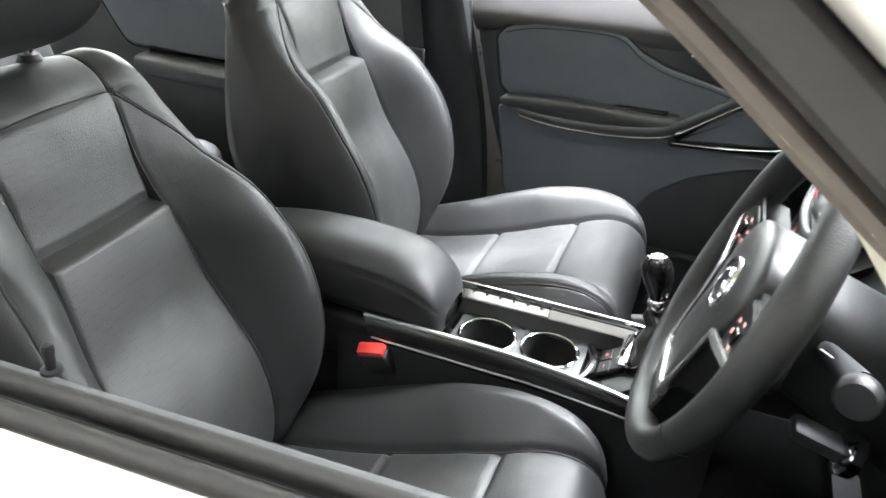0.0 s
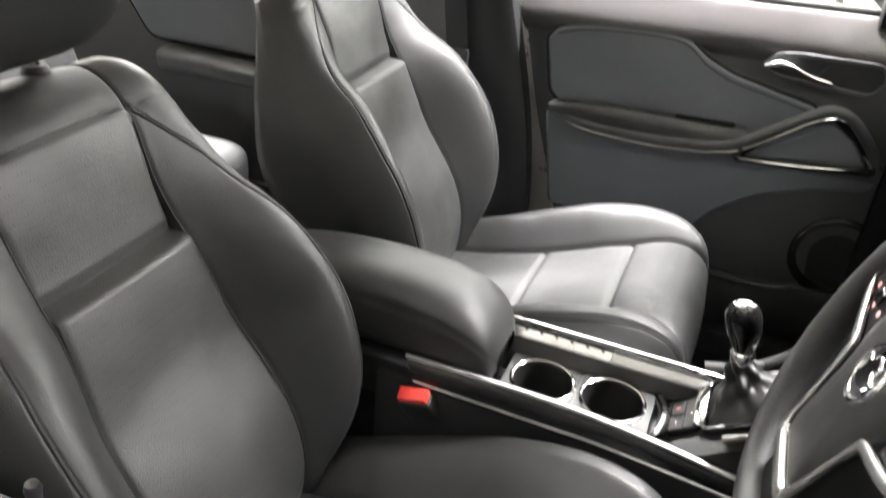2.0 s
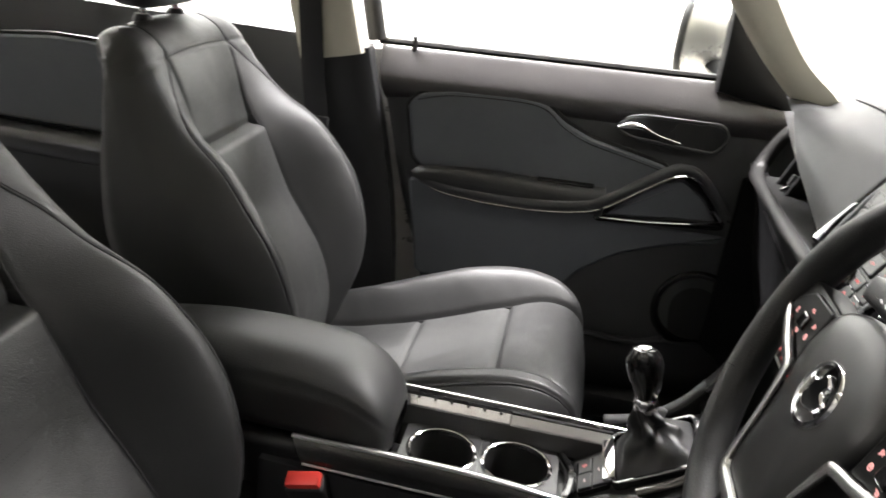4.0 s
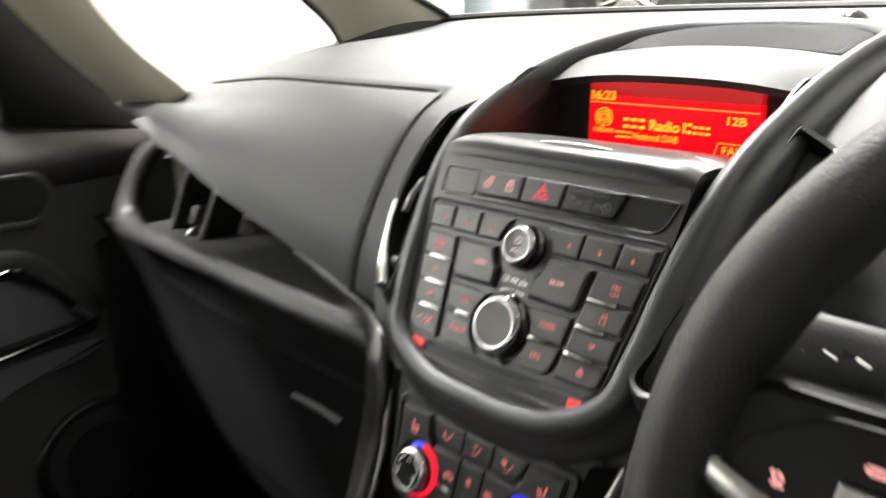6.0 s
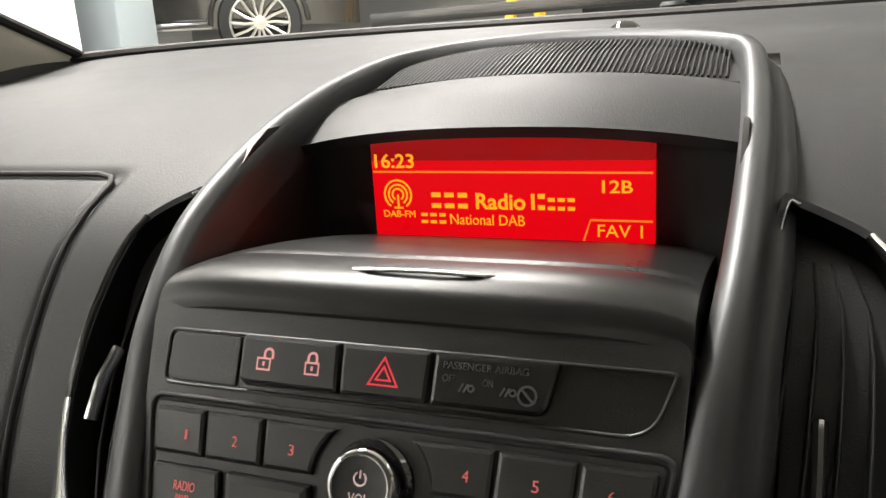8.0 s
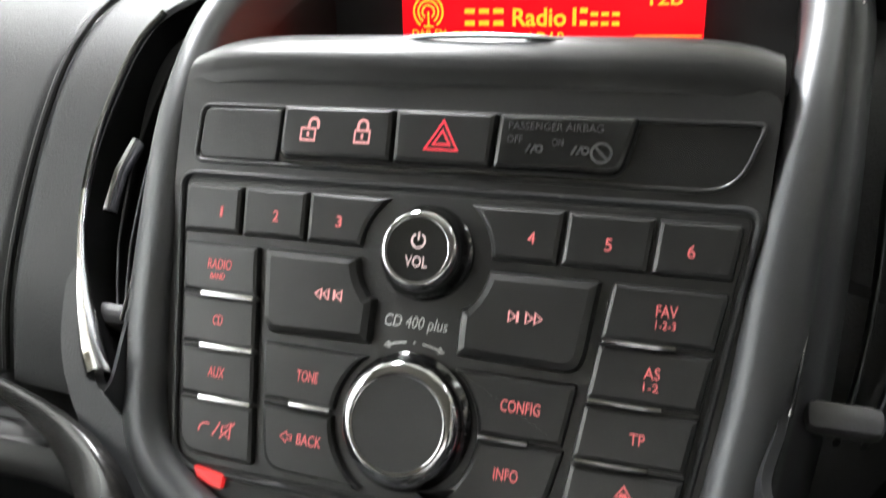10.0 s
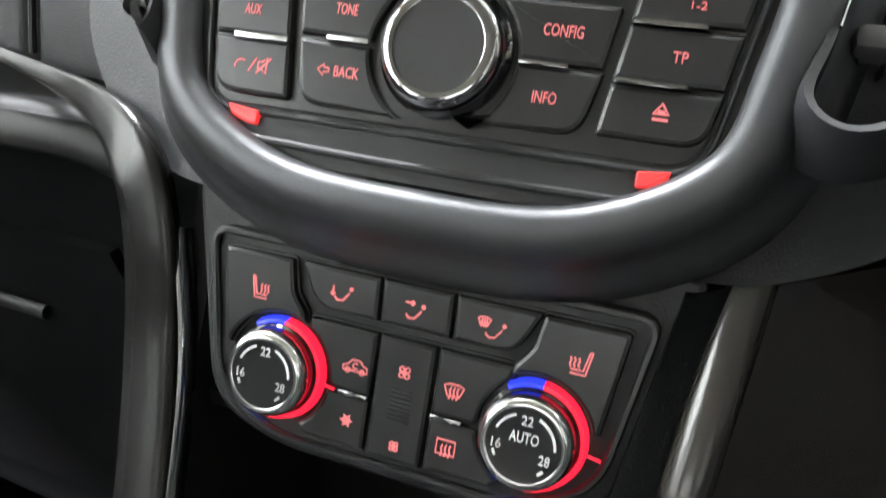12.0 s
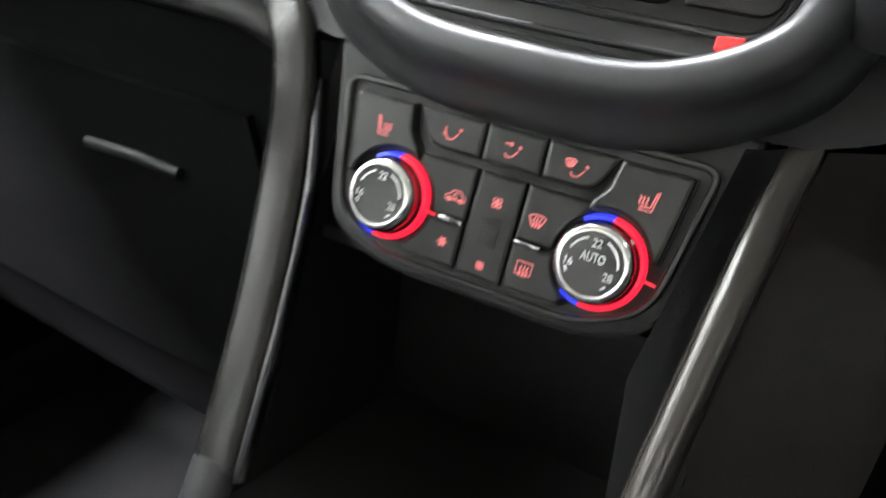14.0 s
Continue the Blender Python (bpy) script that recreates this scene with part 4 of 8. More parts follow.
def build_centre():
    """The centre stack: trim loop, hood and facia panels."""
    stack = thing("centre_stack", (0.05, 0, 0.80), "dark grey centre stack with satin trim loop round radio and display", "centre console")
    pts = LOOP + [(x, -y, z) for x, y, z in LOOP[-2:0:-1]]

    def outward(p):
        a = step(0.02, 0.12, p.x)
        return Vector((-0.85, 0, 0.5)).lerp(Vector((-0.22, 0, 1.0)), a)
    low = [(-0.0065, -0.024), (-0.007, -0.012), (-0.0072, -0.003), (-0.0066, 0.0026), (-0.0048, 0.0056), (-0.0018, 0.0066), (0.0030, 0.0057), (0.0066, 0.0032), (0.0088, -0.0008), (0.0102, -0.0050), (0.0138, -0.0078), (0.0178, -0.0130), (0.0182, -0.036)]
    high = [(-0.0060, -0.020), (-0.0062, -0.010), (-0.0062, -0.003), (-0.0055, 0.0015), (-0.003, 0.0042), (0.0, 0.0050), (0.003, 0.0043), (0.0048, 0.0024), (0.0060, -0.0006), (0.0068, -0.0044), (0.0100, -0.0060), (0.0135, -0.0095), (0.0140, -0.022)]

    def profile(p):
        t = step(0.0, 0.06, p.x)
        return [(a[0] + (b[0] - a[0]) * t, a[1] + (b[1] - a[1]) * t) for a, b in zip(low, high)]
    part("trim_loop", sweep(smooth_path(pts, 10, True), profile, outward), satin, stack, "satin grey trim loop", sharp=60)
    part("facia", prism(rounded(mm([(-64, -12), (64, -12), (77, -3), (84, 22), (86, 60), (89, 121), (-89, 121), (-86, 60), (-84, 22), (-77, -3)]), 0.006), -0.04, 0.0, FACIA), facia_plastic, stack)
    # recess behind the slot of the disc drive
    part("disc_slot", prism(rounded(mm([(-72, -10.5), (72, -10.5), (74, -0.4), (-74, -0.4)]), 0.0035), -0.001, 0.0006, FACIA), dark_plastic, stack, "black slot of the disc drive")
    part("slot_lip", tube([FACIA @ Vector((u / 1000, -0.0062 - 0.0012 * (1 - (u / 68) ** 2), 0.0015)) for u in range(-68, 69, 8)], 0.0012, 0.0012, 8), hard_plastic, stack)
    for u, k in ((-58.5, 1.0), (61.0, -0.8)):
        fin = mm([(u - 5.5 * k, 2.4), (u - 3.5 * k, -0.8), (u + 2.0 * k, -2.6), (u + 5.2 * k, -2.8), (u + 5.4 * k, 1.4)])
        part("slot_marker", prism(rounded(fin, 0.0008), 0.0, 0.0022, FACIA, 0.0005), legend_slot, stack, "lit red marker of the disc slot")
    # shelf below the display, rolling over into the facia
    prof = table_path([(0.0290, 1.0790), (0.0305, 1.0835), (0.0345, 1.0880), (0.042, 1.0903), (0.055, 1.0902), (0.085, 1.0868), (0.12, 1.0805), (0.156, 1.0722)])

    def shelf(s, t):
        y = -0.0890 + 0.178 * s
        x, z = prof(t)
        return Vector((x, y, z - 0.0060 * (abs(y) / 0.0915) ** 8 - 0.0012 * groove(x - 0.060, 0.0016) * step(0.088, 0.082, abs(y))))
    part("display_shelf", surface(shelf, 30, 70, (0.002, 0, -0.012)), shelf_plastic, stack, "curved lid below the display")
    # bright metal thread that paints the highlight along the lid's lip
    part("lid_lip", tube(smooth_path([(0.0425, 0.018, 1.0902), (0.0405, 0.010, 1.0910), (0.0400, -0.008, 1.0914), (0.0405, -0.024, 1.0908), (0.043, -0.030, 1.0898)], 6), 0.0010, 0.0008, 8), brushed, stack, "lip of the lid, in bright metal for its highlight")

    def hood(s, t):
        a = 2 * s - 1
        y = 0.0985 * a
        x = 0.139 + 0.075 * t + 0.006 * a * a * (1 - t)
        return Vector((x, y, 1.1155 + 0.0085 * (1 - abs(a) ** 2.4) + 0.0230 * t - 0.006 * t * t + 0.004 * math.sin(math.pi * t)))
    part("hood", surface(hood, 40, 20, (0.004, 0, -0.005)), soft_plastic, stack, "curved grey hood over the display")
    part("grille_bed", surface(lambda s, t: Vector((0.212 + 0.080 * t, (-0.097 + 0.194 * s) * (1 - 0.28 * t * t), 1.1335 + 0.016 * t + 0.006 * (1 - (2 * s - 1) ** 2) * (1 - t))), 20, 8, (0, 0, -0.006)), hard_plastic, stack)
    # sides and back of the display's recess
    part("recess_back", box(0.1575, 0.164, -0.1, 0.1, 1.06, 1.122), dark_plastic, stack)
    for sgn in (1, -1):
        part("recess_side", surface(lambda s, t: Vector((0.035 + 0.125 * s, sgn * (0.0965 + 0.002 * s), 1.068 + (0.055 * min(1, s * 1.5) + 0.004) * t)), 10, 4, (0, sgn * 0.002, 0)), facia_plastic, stack)
    return stack


legend_slot = material("lit_slot_marker", (0.5, 0.03, 0.03), 0.35, emit=(1.0, 0.03, 0.03), strength=0.55)
centre_stack = build_centre()


def build_grille_ribs():
    bm = tube([(0.0, 0, 0.0), (0.035, 0, 0.0085), (0.066, 0, 0.0135)], 0.00065, 0.0010, 6)
    base = part("grille_rib", bm, hard_plastic, centre_stack)
    mesh = base.data
    for i in range(-34, 35):
        y = i * 0.0026
        ob = base if i == -34 else new("grille_rib", mesh)
        ob.parent = centre_stack
        ob.matrix_parent_inverse = Matrix.Translation(-centre_stack.location)
        ob.location = (0.216, y, 1.1345 + 0.006 * (1 - (y / 0.097) ** 2))


build_grille_ribs()

DISPLAY = local_frame((0.1478, -0.0017, 1.0725), 0)


def build_display():
    d = thing("display_screen", (0.15, 0, 1.0725), "lit red radio display with yellow lettering under its hood", "display")
    m = DISPLAY
    part("screen", prism(mm([(-63, 0), (63, 0), (63, 36), (-63, 36)]), -0.006, 0.0, m), display_red, d, "glowing red screen")
    part("screen_top", prism(mm([(-63, 36), (63, 36), (63, 46.5), (-63, 46.5)]), -0.006, -0.0001, m), display_dim, d, "dimmer red upper strip of the screen")
    part("header_line", prism(mm([(-62.5, 30.6), (62.5, 30.6), (62.5, 31.4), (-62.5, 31.4)]), -0.001, 0.0003, m), display_line, d)
    w = 0.0001
    words("16:23", m, -61.5, -42, 36.0, 6.2, w, display_text, d, "clock_digits", bold=0.012)
    words("Radio", m, -13.5, 9, 18.2, 7.0, w, display_text, d, "station_name", bold=0.02)
    words("National DAB", m, -26.0, 8.5, 9.8, 4.8, w, display_text, d, "ensemble_name")
    words("DAB-FM", m, -58.5, -43, 11.6, 3.2, w, display_text, d, "band_name")
    words("12B", m, 42.0, 54.5, 25.2, 5.2, w, display_text, d, "channel_name", bold=0.012)
    words("FAV 1", m, 40.0, 58.5, 6.4, 5.4, w, display_text, d, "page_name")
    # the broadcaster's and the programme's names, as plain bars
    bars = [(-34.5 + 6.3 * i, 4.4, 14.7, 21.7) for i in range(3)] + [(11.6, 1.5, 14.7, 21.7)] + [(14.6 + 4.3 * i, 3.0, 14.7, 21.7 if i == 0 else 20.0) for i in range(4)] + [(-40.0 + 4.4 * i, 3.0, 7.5, 12.2) for i in range(3)]
    for u, wide, v0, v1 in bars:
        k = (v1 - v0) * 0.30
        lines = [[(u, q), (u + wide, q)] for q in (v0 + k * 0.5, v1 - k * 0.5)] if wide > 2 else [[(u + wide / 2, v0), (u + wide / 2, v1)]]
        part("lettering_bar", stroke_bm(lines, m, w, k if wide > 2 else wide), display_text, d)
    rings = [arc(-51, 20.5, r, -55, 235, 20) for r in (6.6, 4.6, 2.7)] + [[(-51, 14.4), (-51, 20.5)], [(-53.2, 14.4), (-48.8, 14.4)]]
    part("antenna_sign", stroke_bm(rings, m, w, 0.8), display_text, d)
    part("page_tab", stroke_bm([[(34.0, 1.6), (37.0, 10.8), (62.5, 10.8)]], m, w, 0.8), display_line, d)
    return d


display_screen = build_display()


def build_switches():
    sw = thing("switch_strip", FACIA @ Vector((0, 0.103, 0)), "black switch strip with hazard and door lock buttons", "switch panel")
    m = FACIA
    outer = rounded(mm([(-81, 93.5), (80, 93.5), (86.5, 112.5), (-81, 112.5)]), [0.004, 0.009, 0.003, 0.004], 5)
    part("strip_rim", frame_plate(outer, inset(outer, 0.0012), -0.001, 0.0012, m, 0.0004), facia_plastic, sw)
    part("strip_bed", prism(inset(outer, 0.0012), -0.001, 0.0003, m), gloss_dull, sw)
    part("blank_panel", prism(rounded(mm([(-79, 95), (-51.5, 95), (-51.5, 111), (-79, 111)]), [0.004, 0.001, 0.001, 0.003], 4), 0.0, 0.0012, m, 0.0005), facia_plastic, sw)
    lock = button([(-49.5, 96.6), (-13.6, 96.6), (-14.3, 112), (-49.8, 112)], m, sw, "lock_button", r=[3, 0.8, 0.8, 1.5], w=0.0036)
    haz = button([(-12.9, 96.6), (15.6, 96.6), (16.2, 112), (-13.5, 112)], m, sw, "hazard_button", r=0.8, w=0.0036)
    air = button([(16.5, 96.6), (51, 96.6), (54.5, 112), (17.0, 112)], m, sw, "airbag_lamp", w=0.0032, r=[0.8, 3.5, 1, 0.8], mat=gloss_dull, label="black airbag warning lamp")
    w = 0.0036
    for c, shift in ((-40.5, 1.6), (-23.0, 0.0)):
        body = [(c - 2.3, 101.5), (c + 2.3, 101.5), (c + 2.3, 105.0), (c - 2.3, 105.0), (c - 2.3, 101.5)]
        bow = [(c - 1.5 + shift, 105.0)] + arc(c + shift, 106.6, 1.5, 180, 0, 6) + [(c + 1.5 + shift, 105.0)]
        part("lock_sign", stroke_bm([body, bow, [(c, 102.6), (c, 104.0)]], m, w, 0.75), legend_pink, lock)
    tri = [(-3.4, 100.6), (6.2, 100.6), (1.4, 108.8), (-3.4, 100.6)]
    tri2 = [(-1.0, 102.1), (3.8, 102.1), (1.4, 106.1), (-1.0, 102.1)]
    part("hazard_sign", stroke_bm([tri, tri2], m, w, 1.0), legend_haz, haz)
    for text, u0, u1, v in (("PASSENGER AIRBAG", 20.0, 45.6, 108.6), ("OFF", 20.0, 24.2, 104.8), ("ON", 32.4, 35.4, 104.4)):
        words(text, m, u0, u1, v, 2.1, 0.0032, legend_grey, air, "lamp_lettering")
    for u in (27.2, 39.6):
        part("lamp_sign", stroke_bm([[(u - 1.8, 101.2), (u - 0.6, 103.6)], [(u - 0.4, 101.2), (u + 0.8, 103.6)], arc(u + 1.8, 102.4, 0.9, 0, 360, 8)], m, 0.0032, 0.6), legend_grey, air)
    part("lamp_sign", stroke_bm([arc(45.6, 102.0, 2.6, 0, 360, 16), [(43.8, 103.8), (47.4, 100.2)]], m, 0.0032, 0.7), legend_grey, air)
    return sw


gloss_dull = material("semi_gloss_black", (0.010, 0.010, 0.010), 0.22, mottle=0.1)
legend_haz = material("lit_hazard_sign", (0.4, 0.04, 0.05), 0.5, emit=(1.0, 0.02, 0.05), strength=0.9)
switch_strip = build_switches()


def knob(m, u, v, parent, name, r_face, r_rim, r_base, h, face_mat, rim_mat=None):
    """A turning knob: base skirt, chromed rim and dished face as parts."""
    c = m @ Matrix.Translation((u / 1000, v / 1000, 0))
    f, r, b = r_face / 1000, r_rim / 1000, r_base / 1000
    k = part(name, lathe([(b, 0), (b, h * 0.28), (b - 0.0008, h * 0.36), (r + 0.0002, h * 0.55), (r + 0.0001, h * 0.70), (0, h * 0.70)], c, 48), gloss_black, parent, "glossy black knob", sharp=30)
    part("chrome_rim", lathe([(r, h * 0.55), (r + 0.0004, h * 0.72), (r - 0.0002, h * 0.86), ((r + f) / 2 + 0.0004, h * 0.97), (f + 0.0003, h), (f, h * 0.985), (f, h * 0.90)], c, 48, caps=False), rim_mat or chrome, k, "chrome rim", sharp=60)
    part("knob_face", lathe([(f, h * 0.86), (f, h * 0.965), (f * 0.85, h * 0.955), (0, h * 0.945)], c, 48), face_mat, k, sharp=60)
    return k, c


def build_radio():
    radio = thing("car_radio", FACIA @ Vector((0, 0.045, 0)), "black car radio with lit red button legends and two knobs", "radio")
    m = FACIA
    outline = rounded(mm([(-70, 2.6), (71, 3.5), (84.5, 88.3), (-82, 88.3)]), [0.008, 0.010, 0.003, 0.003], 6)
    part("faceplate", prism(outline, -0.001, 0.0010, m, 0.0006), facia_plastic, radio)
    part("radio_rim", frame_plate(inset(outline, -0.0026), inset(outline, -0.0008), -0.001, 0.0016, m, 0.0006), soft_plastic, radio)
    part("gap_line", frame_plate(inset(outline, -0.0009), inset(outline, 0.0002), -0.001, 0.0004, m), dark_plastic, radio)
    w = 0.0032
    lt = 0.0032
    VC, BC = (0.0, 71.0), (0.0, 24.3)
    # number keys
    k1 = button([(-79.0, 71.6), (-59.2, 71.6), (-60.4, 86.4), (-80.6, 86.4)], m, radio, r=[0.6, 0.6, 0.6, 2])
    k2 = button([(-58.4, 71.6), (-37.4, 71.6), (-38.2, 86.4), (-59.6, 86.4)], m, radio, r=0.6)
    k3 = button([(-36.6, 71.6)] + [(-19.2, 71.6)] + arc(*VC, 19.2, 170, 128, 5) + [(-37.4, 86.4)], m, radio, r=0.3)
    k4 = button(mirrored([(-37.2, 71.6)] + [(-19.2, 71.6)] + arc(*VC, 19.2, 170, 128, 5) + [(-38.0, 86.4)]), m, radio, r=0.3)
    k5 = button([(38.0, 71.8), (60.2, 71.8), (61.3, 86.2), (38.8, 86.2)], m, radio, r=0.6)
    k6 = button([(61.0, 71.8), (80.8, 71.8), (82.6, 86.0), (62.1, 86.0)], m, radio, r=[0.6, 0.6, 2, 0.6])
    for k, ch, u in ((k1, "1", -66.2), (k2, "2", -47.5), (k3, "3", -26.8), (k4, "4", 29.8), (k5, "5", 50.0), (k6, "6", 70.5)):
        words(ch, m, u - (0.45 if ch == "1" else 0.95), u + (0.45 if ch == "1" else 0.95), 78.2, 3.3, lt, legend_red, k)
    # columns at the sides
    def edge(v, inner):
        return (-52.0 + (68.6 - v) * 0.128) if inner else (-78.2 + (68.6 - v) * 0.142)
    rows = [(68.6, 53.4), (52.6, 38.0), (37.2, 22.8), (22.0, 5.6)]
    left_names = ["RADIO", "CD", "AUX", None]
    for i, (v1, v0) in enumerate(rows):
        q = [(edge(v0, 0), v0), (edge(v0, 1), v0), (edge(v1, 1), v1), (edge(v1, 0), v1)]
        k = button(q, m, radio, r=[7 if i == 3 else 0.5, 1.5 if i == 3 else 0.5, 1 if i == 0 else 0.5, 1.5 if i == 0 else 0.5])
        c = (q[0][0] + q[1][0]) / 2
        if i < 3:
            word = left_names[i]
            hw = {"RADIO": 4.6, "CD": 1.9, "AUX": 3.1}[word]
            words(word, m, c - hw - 1.0, c + hw - 1.0, (v0 + v1) / 2 + (1.2 if i == 0 else 0.3), 3.0, lt, legend_red, k)
            if i == 0:
                words("BAND", m, c - 4.0, c + 1.6, (v0 + v1) / 2 - 2.4, 1.8, lt, legend_red, k)
            # strips on the left in brighter metal: the light from that side as tone
            part("light_bar", prism(mm([(edge(v0, 0) + 7.2, v0 - 1.1), (edge(v0, 1) - 0.6, v0 - 1.1), (edge(v0, 1) - 0.6, v0 + 0.5), (edge(v0, 0) + 7.2, v0 + 0.5)]), 0, 0.0042, m, 0.0005), brushed, k, "metal strip between two buttons with its sheen put into the tone")
        else:
            part("phone_sign", stroke_bm([arc(c - 4.2, 13.2, 2.2, 60, 190, 6), [(c - 1.6, 12.2), (c + 0.6, 16.2)], [(c + 1.4, 13.2), (c + 2.6, 13.2), (c + 4.2, 11.8), (c + 4.2, 16.6), (c + 2.6, 15.2), (c + 1.4, 15.2), (c + 1.4, 13.2)], [(c + 1.0, 11.8), (c + 5.4, 16.6)]], m, lt, 0.5), legend_red, k)
    right_names = [("FAV", "1-2-3"), ("AS", "1-2"), ("TP", None), (None, None)]
    for i, (v1, v0) in enumerate(rows):
        v0, v1 = v0 + 0.6, v1 + 0.2
        if i == 3:
            v0 += 2.6
        q = [(-edge(v0, 1), v0), (-edge(v0, 0) + 2.0, v0), (-edge(v1, 0) + 2.4, v1), (-edge(v1, 1), v1)]
        k = button(q, m, radio, r=[1.5 if i == 3 else 0.5, 7 if i == 3 else 0.5, 1.5 if i == 0 else 0.5, 1 if i == 0 else 0.5])
        c = (q[0][0] + q[1][0]) / 2 + 1.9
        word, sub = right_names[i]
        if word:
            hw = {"FAV": 2.9, "AS": 2.2, "TP": 2.1}[word]
            words(word, m, c - hw, c + hw, (v0 + v1) / 2 + (1.3 if sub else 0), 2.9, lt, legend_red, k)
            if sub:
                words(sub, m, c - hw * 0.95, c + hw * 0.95, (v0 + v1) / 2 - 2.2, 2.0, lt, legend_red, k)
            # darker metal than on the left, for the weaker light on this side
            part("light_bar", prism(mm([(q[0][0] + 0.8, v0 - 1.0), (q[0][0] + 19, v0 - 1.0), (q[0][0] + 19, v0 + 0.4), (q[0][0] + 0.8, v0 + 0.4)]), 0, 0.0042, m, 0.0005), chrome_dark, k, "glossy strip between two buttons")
        else:
            part("eject_sign", stroke_bm([[(c - 1.9, 16.0), (c + 1.9, 16.0), (c, 18.6), (c - 1.9, 16.0)], [(c - 0.9, 16.6), (c + 0.9, 16.6)], [(c - 2.0, 14.6), (c + 2.0, 14.6)]], m, lt, 0.7), legend_red, k)
    # seek keys, with the cut round the knobs
    seek = [(-46.4, 43.8), (-12.6, 44.6), (-12.6, 57.6)] + arc(*VC, 19.4, 222, 187, 4) + [(-49.4, 68.8)]
    kp = button(seek, m, radio, r=[5, 0.6, 2, 0.1, 0.1, 0.1, 0.1, 0.6, 1.2], w=0.0046, bevel=0.0026)
    kn = button(mirrored(seek), m, radio, r=[1.2, 0.6, 0.1, 0.1, 0.1, 0.1, 2, 0.6, 5], w=0.0046, bevel=0.0026)
    def play(u, s):
        return [(u, 55.6), (u + 1.9 * s, 57.0), (u, 58.4), (u, 55.6)]
    part("seek_sign", stroke_bm([play(-28.6, -1), play(-26.2, -1), play(-22.2, -1), [(-24.5, 55.6), (-24.5, 58.4)]], m, 0.0046, 0.6), legend_pink, kp)
    part("seek_sign", stroke_bm([play(33.4, 1), play(31.0, 1), play(26.4, 1), [(28.8, 55.6), (28.8, 58.4)]], m, 0.0046, 0.6), legend_pink, kn)
    tone = [(-43.6, 25.2), (-21.0, 25.2)] + arc(*BC, 21.0, 176, 126, 6) + [(-46.0, 41.6)]
    back = [(-40.4, 5.4), (-9.0, 5.4)] + arc(*BC, 21.0, 243, 182, 6) + [(-43.7, 24.2)]
    kt = button(tone, m, radio, r=[0.5, 0.3, 0.1, 0.1, 0.1, 0.1, 0.1, 0.1, 0.8, 1.2])
    kb = button(back, m, radio, r=[6, 1.2, 0.1, 0.1, 0.1, 0.1, 0.1, 0.1, 0.3, 0.5])
    kc = button(mirrored(tone), m, radio, r=[1.2, 0.8, 0.1, 0.1, 0.1, 0.1, 0.1, 0.1, 0.3, 0.5])
    ki = button([(9.2, 7.2), (40.6, 7.6), (44.2, 24.4)] + [(21.0, 24.4)] + arc(*BC, 21.0, -2, -58, 6), m, radio, r=[1.2, 6, 0.5, 0.3] + [0.1] * 7)
    words("TONE", m, -33.8, -26.2, 33.2, 3.1, lt, legend_red, kt)
    words("BACK", m, -31.2, -22.6, 15.6, 3.1, lt, legend_red, kb)
    part("arrow_sign", stroke_bm([[(-32.4, 15.0), (-32.4, 16.2), (-34.0, 16.2), (-34.0, 17.2), (-36.0, 15.6), (-34.0, 14.0), (-34.0, 15.0), (-32.4, 15.0)]], m, lt, 0.4), legend_red, kb)
    words("CONFIG", m, 26.0, 37.8, 33.8, 3.1, lt, legend_red, kc)
    words("INFO", m, 26.5, 33.7, 16.2, 3.1, lt, legend_red, ki)
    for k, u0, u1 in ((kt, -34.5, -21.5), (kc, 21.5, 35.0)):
        # same strip both sides; brighter left tone carries the light from there
        part("light_bar", prism(mm([(u0, 24.1), (u1, 24.1), (u1, 25.5), (u0, 25.5)]), 0, 0.0042, m, 0.0005), brushed if u0 < 0 else chrome_dark, k, "metal strip between two buttons with its sheen put into the tone")
    words("CD 400 plus", m, -9.6, 9.0, 52.2, 3.3, 0.0009, legend_silver, radio, "model_lettering", shear=0.18)
    part("turn_mark", stroke_bm([arc(0, 24, 22.6, 110, 96, 5), arc(0, 24, 22.6, 84, 70, 5), [(-7.4, 46.2), (-8.8, 45.0), (-7.0, 44.6)], [(7.4, 46.2), (8.8, 45.0), (7.0, 44.6)], [(-0.3, 46.6), (0.3, 46.6)]], m, 0.0009, 0.45), legend_silver, radio)
    vol, c = knob(m, 0.8, 71.6, radio, "volume_knob", 8.7, 11.2, 13.4, 0.0108, gloss_dull, rim_smoke)
    part("power_sign", stroke_bm([arc(0, 2.4, 1.9, 120, 420, 14), [(0, 2.6), (0, 4.8)]], c, 0.01025, 0.5), legend_power, vol)
    words("VOL", c, -3.6, 3.6, -3.2, 3.0, 0.0102, legend_power, vol)
    knob(m, 0.6, 25.2, radio, "selector_knob", 12.8, 16.6, 18.8, 0.0092, facia_plastic, rim_smoke)
    return radio


legend_silver = material("silver_lettering", (0.55, 0.55, 0.55), 0.4, metal=0.5)
legend_power = material("lit_pale_legend", (0.5, 0.4, 0.4), 0.5, emit=(1.0, 0.72, 0.70), strength=0.35)
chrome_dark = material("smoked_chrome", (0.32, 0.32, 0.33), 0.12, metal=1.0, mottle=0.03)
bright_rim = material("polished_rim", (0.80, 0.80, 0.80), 0.12, metal=1.0, mottle=0.03)
rim_smoke = material("dark_chrome_rim", (0.38, 0.38, 0.39), 0.06, metal=1.0, mottle=0.03)
car_radio = build_radio()


